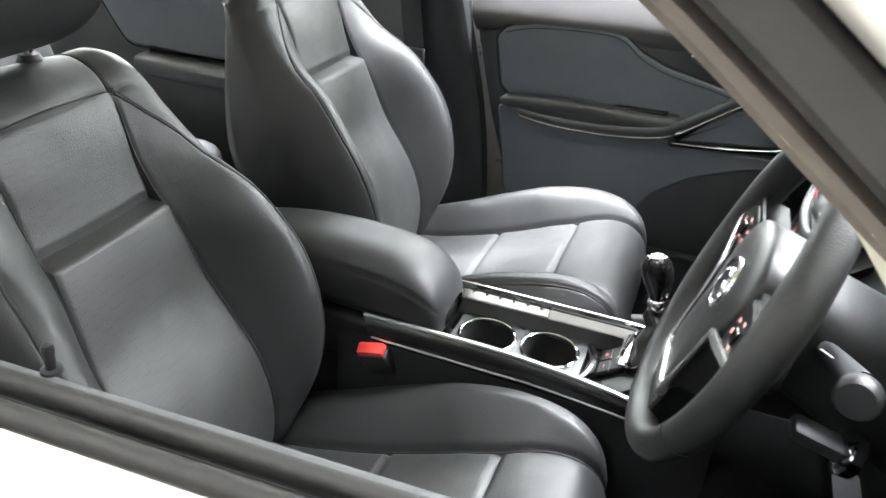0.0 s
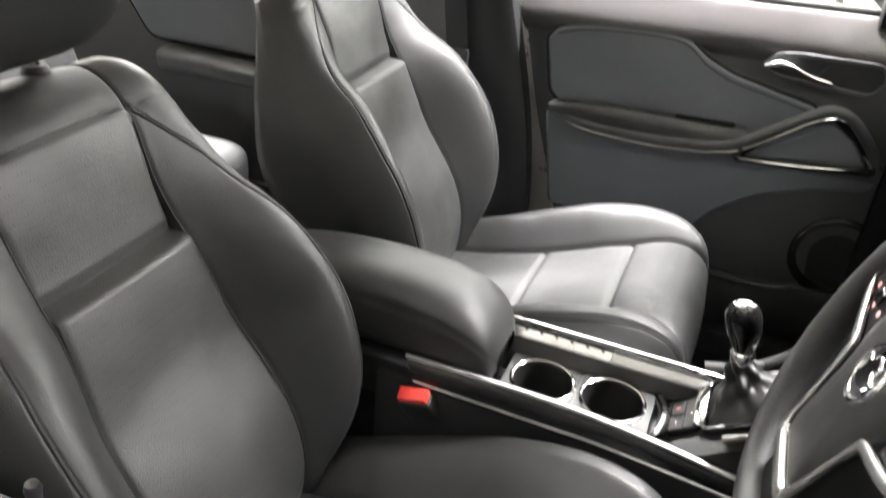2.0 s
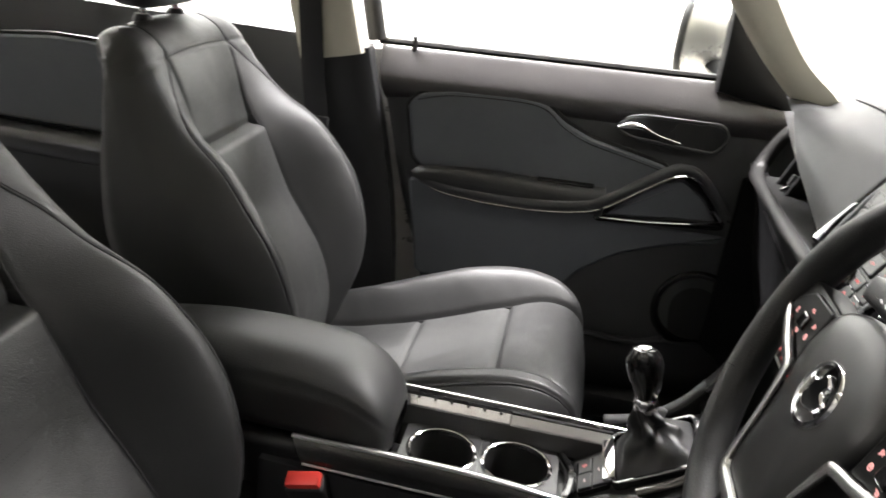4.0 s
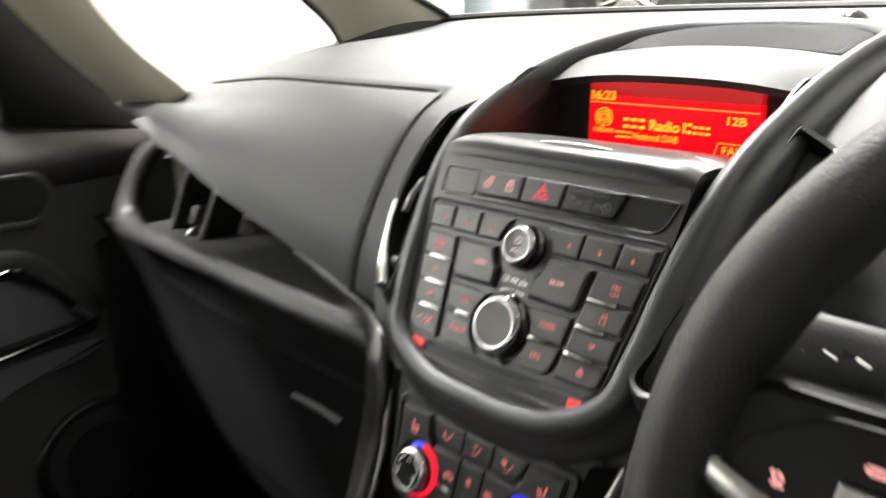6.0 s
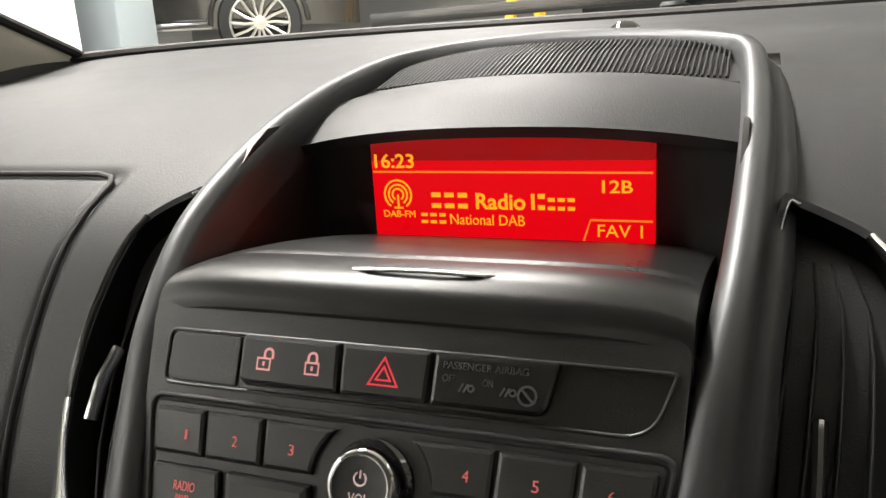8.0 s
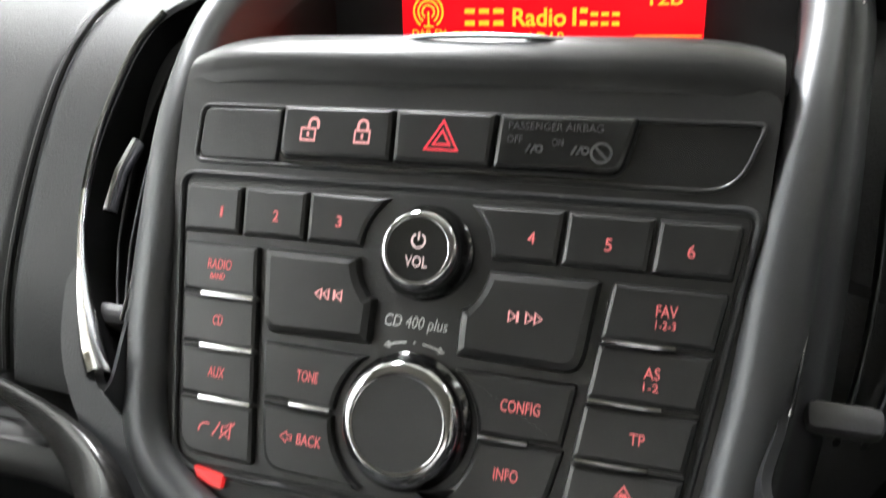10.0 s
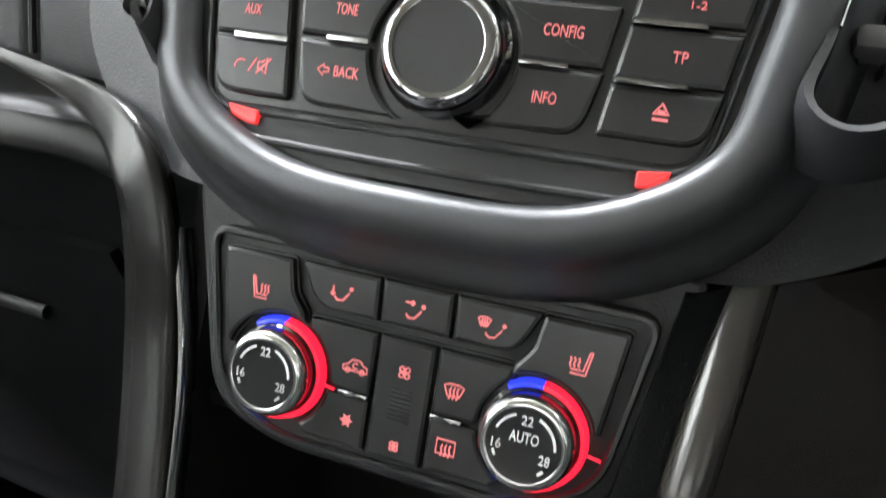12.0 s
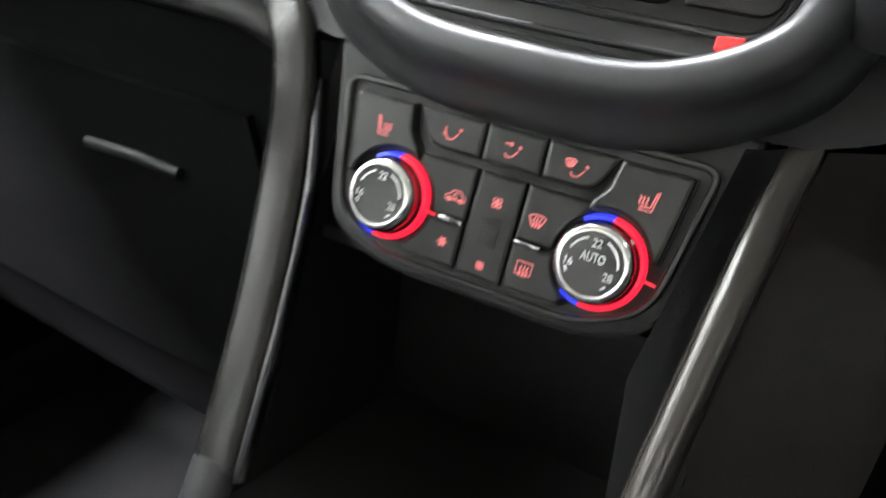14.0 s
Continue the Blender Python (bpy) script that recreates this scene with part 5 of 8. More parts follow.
def build_climate():
    cl = thing("climate_panel", CLIMATE.translation, "black heater control panel with two lit temperature knobs", "control panel")
    m = CLIMATE
    outline = rounded(mm([(-37, -29.5), (37, -29.5), (60.5, -20), (68.5, 30), (-68.5, 30), (-60.5, -20)]), [0.008, 0.008, 0.012, 0.005, 0.005, 0.012], 6)
    part("panel_rim", frame_plate(inset(outline, -0.0022), inset(outline, 0.0004), -0.004, 0.0012, m, 0.0007), facia_plastic, cl)
    part("panel_bed", prism(outline, -0.004, -0.0006, m), dark_plastic, cl)
    w, lt = 0.0026, 0.0026
    LC, RC, KV = -40.5, 40.8, -8.5
    sl = [(-59.8, -3.5)] + arc(LC, KV, 17.8, 165, 62, 9) + [(-33.2, 11.2), (-37.4, 16.5), (-39.2, 26.6), (-63.6, 26.6)]
    k_sl = button(sl, m, cl, r=[0.5] + [0.1] * 10 + [0.5, 2, 1, 2], w=w)
    k_sr = button(mirrored(sl), m, cl, r=[2, 1, 2, 0.5] + [0.1] * 10 + [0.5], w=w)
    m1 = button([(-30.0, 13.4), (-9.4, 13.4), (-9.8, 26.8), (-36.4, 26.8)], m, cl, "mode_button", r=[6, 0.5, 0.5, 1.5], w=w)
    m2 = button([(-8.7, 13.4), (13.4, 13.4), (13.0, 26.8), (-9.1, 26.8)], m, cl, "mode_button", r=0.5, w=w)
    m3 = button([(14.1, 13.4), (33.0, 13.4), (39.2, 26.8), (13.7, 26.8)], m, cl, "mode_button", r=[0.5, 6, 1.5, 0.5], w=w)
    up = [(-8.2, -9.6), (-8.2, 10.4), (-31.0, 10.4)] + arc(LC, KV, 17.8, 66, 2, 7)[1:] + [(-20.9, -9.6)]
    dn = [(-8.2, -26.8), (-8.2, -10.6), (-20.9, -10.6)] + arc(LC, KV, 17.8, -8, -58, 6) + [(-29.0, -26.8)]
    k_car = button(up, m, cl, r=[0.5, 0.5, 0.8] + [0.1] * 7 + [0.4], w=w)
    k_snow = button(dn, m, cl, r=[0.5, 0.5, 0.4] + [0.1] * 7 + [1], w=w)
    shift = lambda q: [(-a + 2.8, b) for a, b in q][::-1]
    k_def = button(shift(up), m, cl, r=[0.4] + [0.1] * 7 + [0.8, 0.5, 0.5], w=w)
    k_rd = button(shift(dn), m, cl, r=[1] + [0.1] * 7 + [0.4, 0.5, 0.5], w=w)
    k_fan = button([(-7.4, -27.3), (10.3, -27.3), (10.3, 10.4), (-7.4, 10.4)], m, cl, "fan_rocker", r=0.6, w=w)
    for i in range(8):
        v = -5.0 - i * 1.35
        part("grip_ridge", prism(mm([(-1.8, v - 0.4), (5.0, v - 0.4), (5.0, v + 0.4), (-1.8, v + 0.4)]), 0.002, 0.0031, m, 0.0002), button_plastic, k_fan)
    for k, u0, u1 in ((k_car, -18.5, -8.8), (k_def, 11.2, 21.0)):
        part("light_bar", prism(mm([(u0, -10.9), (u1, -10.9), (u1, -9.2), (u0, -9.2)]), 0, 0.0034, m, 0.0004), chrome_dark, k, "glossy strip between two buttons")
    # signs
    def signs(lines, width, k=0.94):
        """Strokes drawn a little smaller round their own middle."""
        us = [p[0] for q in lines for p in q]
        vs = [p[1] for q in lines for p in q]
        cu, cv = (min(us) + max(us)) / 2, (min(vs) + max(vs)) / 2
        return stroke_bm([[(cu + (p[0] - cu) * k, cv + (p[1] - cv) * k) for p in q] for q in lines], m, lt, width * 0.82)
    def seat_sign(c, s):
        return [[(c - 2.4 * s, 19.0), (c - 3.2 * s, 19.4), (c - 2.0 * s, 12.2), (c + 2.6 * s, 12.2)], [(c - 2.4 * s, 19.0), (c - 1.2 * s, 13.4), (c + 2.6 * s, 13.4)]] + [[(c + (u) * s, 14.0), (c + (u + 0.45) * s, 15.1), (c + u * s, 16.0), (c + (u + 0.45) * s, 17.0)] for u in (0.1, 1.4, 2.6)]
    part("seat_heat_sign", signs(seat_sign(-49.0, 1), 0.6), legend_red, k_sl)
    part("seat_heat_sign", signs(seat_sign(51.0, -1), 0.6), legend_red, k_sr)

    def sitter(c, v):
        return [[(c - 1.6, v - 2.2), (c + 0.4, v - 2.0), (c + 2.4, v + 0.6)], [(c - 1.6, v - 2.2), (c - 2.6, v - 1.0)], arc(c + 2.9, v + 2.0, 0.45, 0, 360, 8)]
    part("feet_air_sign", signs(sitter(-21.5, 19.4) + [[(-24.8, 21.6), (-24.8, 18.6)], [(-25.6, 19.4), (-24.8, 18.4), (-24.0, 19.4)]], 0.75), legend_red, m1)
    part("face_air_sign", signs(sitter(1.6, 19.0) + [[(-1.6, 21.6), (1.2, 21.6)], [(0.6, 22.4), (1.5, 21.6), (0.6, 20.8)]], 0.75), legend_red, m2)

    def screen_sign(c, v, s=1.0):
        return [[(c - 3.2 * s, v + 1.5 * s), (c - 1.6 * s, v + 2.2 * s), (c + 1.6 * s, v + 2.2 * s), (c + 3.2 * s, v + 1.5 * s), (c + 1.9 * s, v - 1.6 * s), (c - 1.9 * s, v - 1.6 * s), (c - 3.2 * s, v + 1.5 * s)]] + [[(c + u * s, v - 2.6 * s), (c + (u + 0.4) * s, v - 1.2 * s), (c + u * s, v + 0.1 * s), (c + (u + 0.4) * s, v + 1.3 * s)] for u in (-1.3, -0.1, 1.1)]
    part("screen_air_sign", signs(sitter(26.0, 18.8) + screen_sign(22.6, 21.0, 0.62), 0.6), legend_red, m3)
    car_sign = [[(-18.4, -2.9), (-18.4, -1.6), (-16.6, -0.9), (-15.4, 0.7), (-12.6, 0.7), (-11.2, -0.8), (-10.0, -1.3), (-9.8, -2.9), (-18.4, -2.9)], arc(-14.0, -1.2, 0.9, 40, 320, 8), arc(-16.6, -2.9, 0.8, 0, 360, 8), arc(-11.6, -2.9, 0.8, 0, 360, 8)]
    part("recirculation_sign", signs(car_sign, 0.5), legend_red, k_car)
    snow = [[(-14.6 + 2.2 * math.cos(radians(a)), -18.4 + 2.2 * math.sin(radians(a))), (-14.6 - 2.2 * math.cos(radians(a)), -18.4 - 2.2 * math.sin(radians(a)))] for a in (0, 60, 120)] + [arc(-14.6, -18.4, 1.2, 0, 360, 12)]
    part("cooling_sign", signs(snow, 0.5), legend_red, k_snow)
    for v, s in ((0.6, 1.0), (-22.2, 0.8)):
        blades = [arc(1.6 + 1.35 * s * math.cos(radians(a)), v + 1.35 * s * math.sin(radians(a)), 0.80 * s, 0, 360, 10) for a in (45, 135, 225, 315)] + [arc(1.6, v, 0.3 * s, 0, 360, 6)]
        part("fan_sign", signs(blades, 0.5), legend_red, k_fan)
    part("screen_heat_sign", signs(screen_sign(17.2, -1.2), 0.6), legend_red, k_def)
    box_sign = [[(14.4, -20.4), (20.4, -20.4), (20.4, -15.8), (14.4, -15.8), (14.4, -20.4)]] + [[(u, -21.2), (u + 0.4, -19.8), (u, -18.6), (u + 0.4, -17.2)] for u in (16.0, 17.3, 18.6)]
    part("rear_heat_sign", signs(box_sign, 0.6), legend_red, k_rd)
    for c, auto in ((LC, False), (RC, True)):
        at = m @ Matrix.Translation((c / 1000, KV / 1000, 0))
        for name, mat, a0, a1 in (("red_ring", ring_red, -98, 84), ("blue_ring", ring_blue, 84, 122), ("blue_ring", ring_blue, -126, -98)):
            bm = lathe([(0.0146, 0.0), (0.0146, 0.0034), (0.0156, 0.0032), (0.0164, 0.0)], at, 26, a0=a0, a1=a1)
            part(name, bm, mat, cl, "glowing " + name.replace("_", " "))
        kn, cc = knob(m, c, KV, cl, "temperature_knob", 10.6, 13.3, 14.4, 0.0104, gloss_dull, bright_rim)
        top = 0.0100
        words("22", cc, -1.7, 1.9, 7.0, 2.7, top, legend_white, kn)
        words("16", cc, -9.0, -6.0, -1.0, 2.7, top, legend_white, kn)
        words("28", cc, 4.6, 8.0, -2.8, 2.7, top, legend_white, kn)
        if auto:
            words("AUTO", cc, -4.7, 4.5, 2.2, 3.1, top, legend_white, kn)
        part("scale_mark", stroke_bm([arc(0, 0, 8.7, 158, 112, 8), arc(0, 0, 8.7, 68, 4, 8), arc(0, 0, 8.7, 200, 212, 2), arc(0, 0, 8.7, 306, 318, 2)], cc, top, 0.7), legend_white, kn)
        part("pointer", stroke_bm([[(16.6, -1.0), (20.4, -1.6)]], at, 0.0024, 0.7), ring_red, cl)
    return cl


climate_panel = build_climate()

# ---- air vents and dashboard trim ----
VENT = local_frame((-0.0155, 0, 0.9995), 45.5)
VENT_IN = [(93, -6), (96, 12), (100, 43), (103, 78), (107, 113), (112, 146)]
# the driver's vent is the fuller one
VENT_OUT = {1: [(116, 147.5), (135, 136), (141.5, 125), (144, 105), (144, 80), (141, 50), (133, 22), (119, -2), (103, -12)],
            -1: [(116, 148), (133, 136), (138, 123), (139, 104), (136.5, 76), (127.5, 46), (114.5, 21), (103, 4), (95, -6)]}


def build_vent(side):
    outline = [(side * a, b) for a, b in VENT_IN + VENT_OUT[side]]
    smooth = [(p.x, p.y) for p in smooth_path([(a / 1000, b / 1000, 0) for a, b in outline], 5, True)]
    v = thing("air_vent", VENT @ Vector((side * 0.12, 0.07, 0)), "tall black air vent with chrome edge beside the radio", "air vent", "centre air vents")
    bm = bmesh.new()
    ring0 = [bm.verts.new(VENT @ Vector((p[0], p[1], 0.0))) for p in smooth]
    deep = inset(smooth, 0.004)
    ring1 = [bm.verts.new(VENT @ Vector((p[0], p[1], -0.035))) for p in deep]
    k = len(smooth)
    for i in range(k):
        bm.faces.new((ring0[i], ring0[(i + 1) % k], ring1[(i + 1) % k], ring1[i]))
    bm.faces.new(ring1)
    part("vent_well", bm, vent_shade, v, "vent well with its deep shade put into the colour", sharp=50)
    flange_out = inset(smooth, -0.007)
    bm = bmesh.new()
    a = [bm.verts.new(VENT @ Vector((p[0], p[1], 0.0))) for p in smooth]
    b = [bm.verts.new(VENT @ Vector((p[0], p[1], 0.0012))) for p in inset(smooth, -0.0022)]
    c = [bm.verts.new(VENT @ Vector((p[0], p[1], -0.016))) for p in flange_out]
    for r0, r1 in ((a, b), (b, c)):
        for i in range(k):
            bm.faces.new((r0[i], r0[(i + 1) % k], r1[(i + 1) % k], r1[i]))
    part("vent_surround", bm, bezel_grey, v, sharp=60)
    edge = [VENT @ Vector((side * p.x / 1000, p.y / 1000, 0.0024)) for p in smooth_path([(a, b, 0) for a, b in VENT_OUT[side][1:]], 6)]
    n = VENT.to_3x3() @ Vector((0, 0, 1))
    cut = int(len(edge) * (0.02 if side > 0 else 0.52))
    if cut > 1:
        # upper stretch of the chrome edge in black, for its dark reflection
        part("dark_reflection_edge", tube(edge[:cut + 1], 0.0013, 0.0016, 10, up=n), gloss_black, v, "dark reflection of the chrome edge, as a thin black edge")
    bright = edge[cut:int(len(edge) * (0.86 if side > 0 else 1.0))]
    part("chrome_edge", tube(bright, 0.0022, 0.0030, 10, up=n, scales=[(0.75 + 0.35 * math.sin(math.pi * i / len(bright))) if side > 0 else 0.55 + 0.95 * step(0.1, 0.8, i / len(bright)) for i in range(len(bright))]), chrome, v, "chrome edge")
    inner = [VENT @ Vector((side * p.x / 1000, p.y / 1000, 0.0016)) for p in smooth_path([(q, r, 0) for q, r in VENT_IN[1:] + VENT_OUT[side][:1]], 5)]
    part("inner_edge", tube(inner, 0.0006, 0.0008, 8), chrome_dark, v, "thin bright inner edge")
    for i in range(4):
        f = (i + 1) / 5
        pts = []
        for j in range(9):
            t = j / 8
            vv = 12 + 122 * t
            lo, hi = lerp_table([(b, a) for a, b in VENT_IN], vv), lerp_table(sorted([(b, a) for a, b in VENT_OUT[side]]), vv)
            pts.append(VENT @ Vector((side * (lo + (hi - lo) * f) / 1000, vv / 1000, -0.015)))
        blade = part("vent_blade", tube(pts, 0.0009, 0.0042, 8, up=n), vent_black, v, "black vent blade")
        # paler thread on the blade's front edge: its highlight as colour
        part("blade_highlight", tube([p + n * 0.0042 for p in pts], 0.0005, 0.0005, 6), soft_plastic, blade, "lighter line standing in for the blade's highlight")
    c = VENT @ Vector((side * 0.122, 0.062, -0.002))
    part("vent_tab", tube([VENT @ Vector((side * 0.1205, 0.050, -0.001)), VENT @ Vector((side * 0.121, 0.064, 0.001)), VENT @ Vector((side * 0.1215, 0.078, -0.001))], 0.0022, 0.003, 10, up=VENT.to_3x3() @ Vector((0, 0, 1))), smoked, v, "smoked chrome tab")
    part("shut_wheel", box(side * 0.109 - 0.009, side * 0.109 + 0.009, 0.012, 0.020, -0.014, -0.005, 0.003, 2, VENT), grey_wheel, v, "grey shut-off wheel")
    return v


smoked = chrome_dark
# near-black without sheen: the shade inside the vent is in this colour
vent_shade = material("vent_shade_black", (0.0035, 0.0035, 0.0035), 0.6, spec=0.1)
grey_wheel = material("grey_shut_wheel", (0.045, 0.045, 0.046), 0.45, grain=0.2, scale=900)
bezel_grey = material("bezel_grey_plastic", (0.024, 0.025, 0.027), 0.42, grain=0.15, scale=1500, mottle=0.06)
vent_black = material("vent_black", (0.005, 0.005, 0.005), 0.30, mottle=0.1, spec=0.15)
build_vent(1)
build_vent(-1)


def build_side_vent():
    v = thing("side_air_vent", (0.040, 0.482, 0.968), "round-ended black air vent at the end of the dashboard", "air vent")
    m = local_frame((0.040, 0.482, 0.968), 20)
    outline = rounded(mm([(-36, -42), (26, -44), (40, 36), (10, 52), (-30, 48)]), 0.022, 6)
    bm = bmesh.new()
    a = [bm.verts.new(m @ Vector((p.x, p.y, 0))) for p in outline]
    b = [bm.verts.new(m @ Vector((p[0], p[1], -0.04))) for p in inset(outline, 0.005)]
    k = len(a)
    for i in range(k):
        bm.faces.new((a[i], a[(i + 1) % k], b[(i + 1) % k], b[i]))
    bm.faces.new(b)
    part("vent_well", bm, dark_plastic, v)
    part("vent_ring", tube([m @ Vector((p.x, p.y, 0.0)) for p in outline], 0.004, 0.004, 8, True, up=m.to_3x3() @ Vector((0, 0, 1))), hard_plastic, v, "black ring")
    for vv in (-22, 0, 22):
        part("vent_blade", tube([m @ Vector((u / 1000, (vv + 0.15 * u) / 1000, -0.014)) for u in (-28, 0, 28)], 0.001, 0.009, 8, up=m.to_3x3() @ Vector((0, 0, 1))), gloss_black, v)
    part("vent_tab", box(-0.005, 0.005, -0.010, 0.010, -0.012, 0.0, 0.002, 2, m), hard_plastic, v)
    part("thumb_wheel", lathe([(0.012, -0.003), (0.013, 0), (0.012, 0.003)], m @ Matrix.Translation((0.010, -0.02, -0.006)) @ Matrix.Rotation(math.pi / 2, 4, "Y"), 20), smoked, v)
    return v


build_side_vent()


strip_grey = material("satin_dark_strip", (0.012, 0.0115, 0.011), 0.25, coat=0.07, mottle=0.01, spec=0.27)
side_grey = material("satin_side_strip", (0.013, 0.0125, 0.0125), 0.48, grain=0.1, scale=1500, mottle=0.05, spec=0.3)


def build_trim():
    t = thing("dashboard_trim", (0.0, 0.3, 0.94), "glossy grey trim strip from the side vent down to the console", "trim strip")
    run = [(0.066, 0.545, 1.056), (0.046, 0.585, 1.022), (0.028, 0.602, 0.978), (0.014, 0.588, 0.950), (0.005, 0.540, 0.945), (-0.001, 0.45, 0.948), (-0.002, 0.30, 0.945), (0.002, 0.20, 0.942), (0.006, 0.150, 0.940), (0.006, 0.115, 0.930)]
    pts = smooth_path(run, 8)
    part("side_strip", tube(pts, 0.0098, 0.0060, 16, up=(-0.75, 0, 0.66), scales=[1.1 + 1.0 * step(0.0, 0.12, i / len(pts)) * step(0.50, 0.25, i / len(pts)) for i in range(len(pts))]), side_grey, t, "satin dark grey strip below the open shelf")
    run = [(0.024, 0.265, 0.976), (0.019, 0.215, 0.966), (0.008, 0.165, 0.9605), (-0.006, 0.128, 0.956), (-0.018, 0.106, 0.946), (-0.026, 0.097, 0.924), (-0.037, 0.093, 0.890), (-0.058, 0.086, 0.850), (-0.080, 0.080, 0.815), (-0.098, 0.076, 0.788)]
    pts = smooth_path(run, 8)
    part("strip", tube(pts, 0.0092, 0.0040, 20, up=(-0.9, 0, 0.35), power=0.5, scales=[0.30 + 0.80 * step(0.12, 0.48, i / len(pts)) for i in range(len(pts))]), strip_grey, t, "smooth dark grey strip")
    inner = [(-0.020, 0.0890, 0.925), (-0.038, 0.0790, 0.885), (-0.062, 0.0725, 0.842), (-0.098, 0.0650, 0.785)]
    part("inner_edge", tube(smooth_path(inner, 8), 0.0025, 0.005, 8, up=(-0.9, 0, 0.35)), chrome_dark, t)
    low = [(-0.097, 0.077, 0.789), (-0.125, 0.073, 0.755), (-0.165, 0.068, 0.728), (-0.215, 0.062, 0.716)]
    part("lower_strip", tube(smooth_path(low, 6), 0.0105, 0.0060, 12, up=(-0.5, 0, 0.8)), hard_plastic, t, "satin black lower strip")
    t2 = thing("driver_trim", (0.0, -0.1, 0.90), "glossy grey trim strip beside the driver's knee", "trim strip")
    run = [(0.008, -0.0935, 0.968), (-0.010, -0.0905, 0.944), (-0.035, -0.0860, 0.910), (-0.057, -0.0815, 0.868), (-0.083, -0.0770, 0.820), (-0.100, -0.0750, 0.785), (-0.135, -0.076, 0.745), (-0.18, -0.082, 0.722)]
    part("strip", tube(smooth_path(run, 8), 0.0068, 0.0046, 14, up=(-0.9, 0, 0.35)), gloss_grey, t2, "glossy grey strip")
    part("side_panel", surface(lambda s, q: Vector((-0.016 - 0.088 * q ** 1.1 + 0.004 + 0.05 * s, -0.0955 + 0.019 * q - 0.060 * s, 0.942 - 0.165 * q)), 10, 12, (0.006, 0, 0)), brown_reflection, t2, "smooth dark side panel with a brown reflection in its colour")


# the brown tint stands in for a tan reflection on dark gloss plastic
brown_reflection = material("gloss_plastic_brown_reflection", (0.022, 0.018, 0.014), 0.24, coat=0.3, mottle=0.05)
build_trim()


def CUBBY(z):
    return lerp_table([(0.72, -0.150), (0.785, -0.094), (0.85, -0.054), (0.89, -0.031), (0.925, -0.014), (0.95, -0.006)], z)


def build_lower_stack():
    c = thing("lower_centre_panel", (0.0, 0, 0.60), "black lower centre panel with an open cubby", "centre console")
    m = CLIMATE
    outer = rounded(mm([(-40, -36), (40, -36), (66, -27), (80, 44), (-80, 44), (-66, -27)]), [0.012, 0.012, 0.016, 0.004, 0.004, 0.016], 6)
    part("panel", prism(outer, -0.03, -0.0035, m, 0.002), hard_plastic, c)
    corner = [Vector(p) for p in ((-0.026, -0.074, 0.940), (-0.014, -0.0880, 0.942), (-0.058, -0.062, 0.868), (-0.097, -0.0745, 0.790))]
    part("panel_side", surface(lambda s, t: corner[0].lerp(corner[1], s).lerp(corner[2].lerp(corner[3], s), t), 6, 10, (0.006, 0, 0)), low_plastic, c)
    # cubby: top, back, floor and sides
    part("cubby_back", box(0.045, 0.055, -0.085, 0.085, 0.68, 0.87), dark_plastic, c)
    part("cubby_roof", box(-0.030, 0.05, -0.078, 0.078, 0.862, 0.868), dark_plastic, c)
    part("cubby_floor", surface(lambda s, t: Vector((-0.10 + 0.15 * s, -0.08 + 0.16 * t, 0.765 - 0.03 * s)), 6, 6, (0, 0, -0.01)), mat_grey, c, "dark rubber floor mat")
    for sgn in (1, -1):
        part("cubby_side", surface(lambda s, t: Vector((CUBBY(0.72 + 0.225 * t) + (0.06 - CUBBY(0.72 + 0.225 * t)) * s, sgn * 0.0785, 0.72 + 0.225 * t)), 6, 12, (0, sgn * 0.010, 0)), dark_plastic, c)
    return c


mat_grey = material("rubber_mat", (0.030, 0.033, 0.032), 0.55, grain=0.3, scale=300)
build_lower_stack()

# ---- centre console ----
CUPS = [(-0.413, -0.022), (-0.318, -0.018)]


def holed_plate(cx, cy, r, x0, x1, y0, y1, z0, z1, n=40):
    outer, inner = [], []
    for i in range(n):
        a = 2 * math.pi * (i + 0.5) / n
        c, s = math.cos(a), math.sin(a)
        k = min(((x1 - cx) / c if c > 0 else (x0 - cx) / c), ((y1 - cy) / s if s > 0 else (y0 - cy) / s))
        outer.append((cx + c * k, cy + s * k))
        inner.append((cx + c * r, cy + s * r))
    return frame_plate(outer, inner, z0, z1, Matrix.Identity(4))


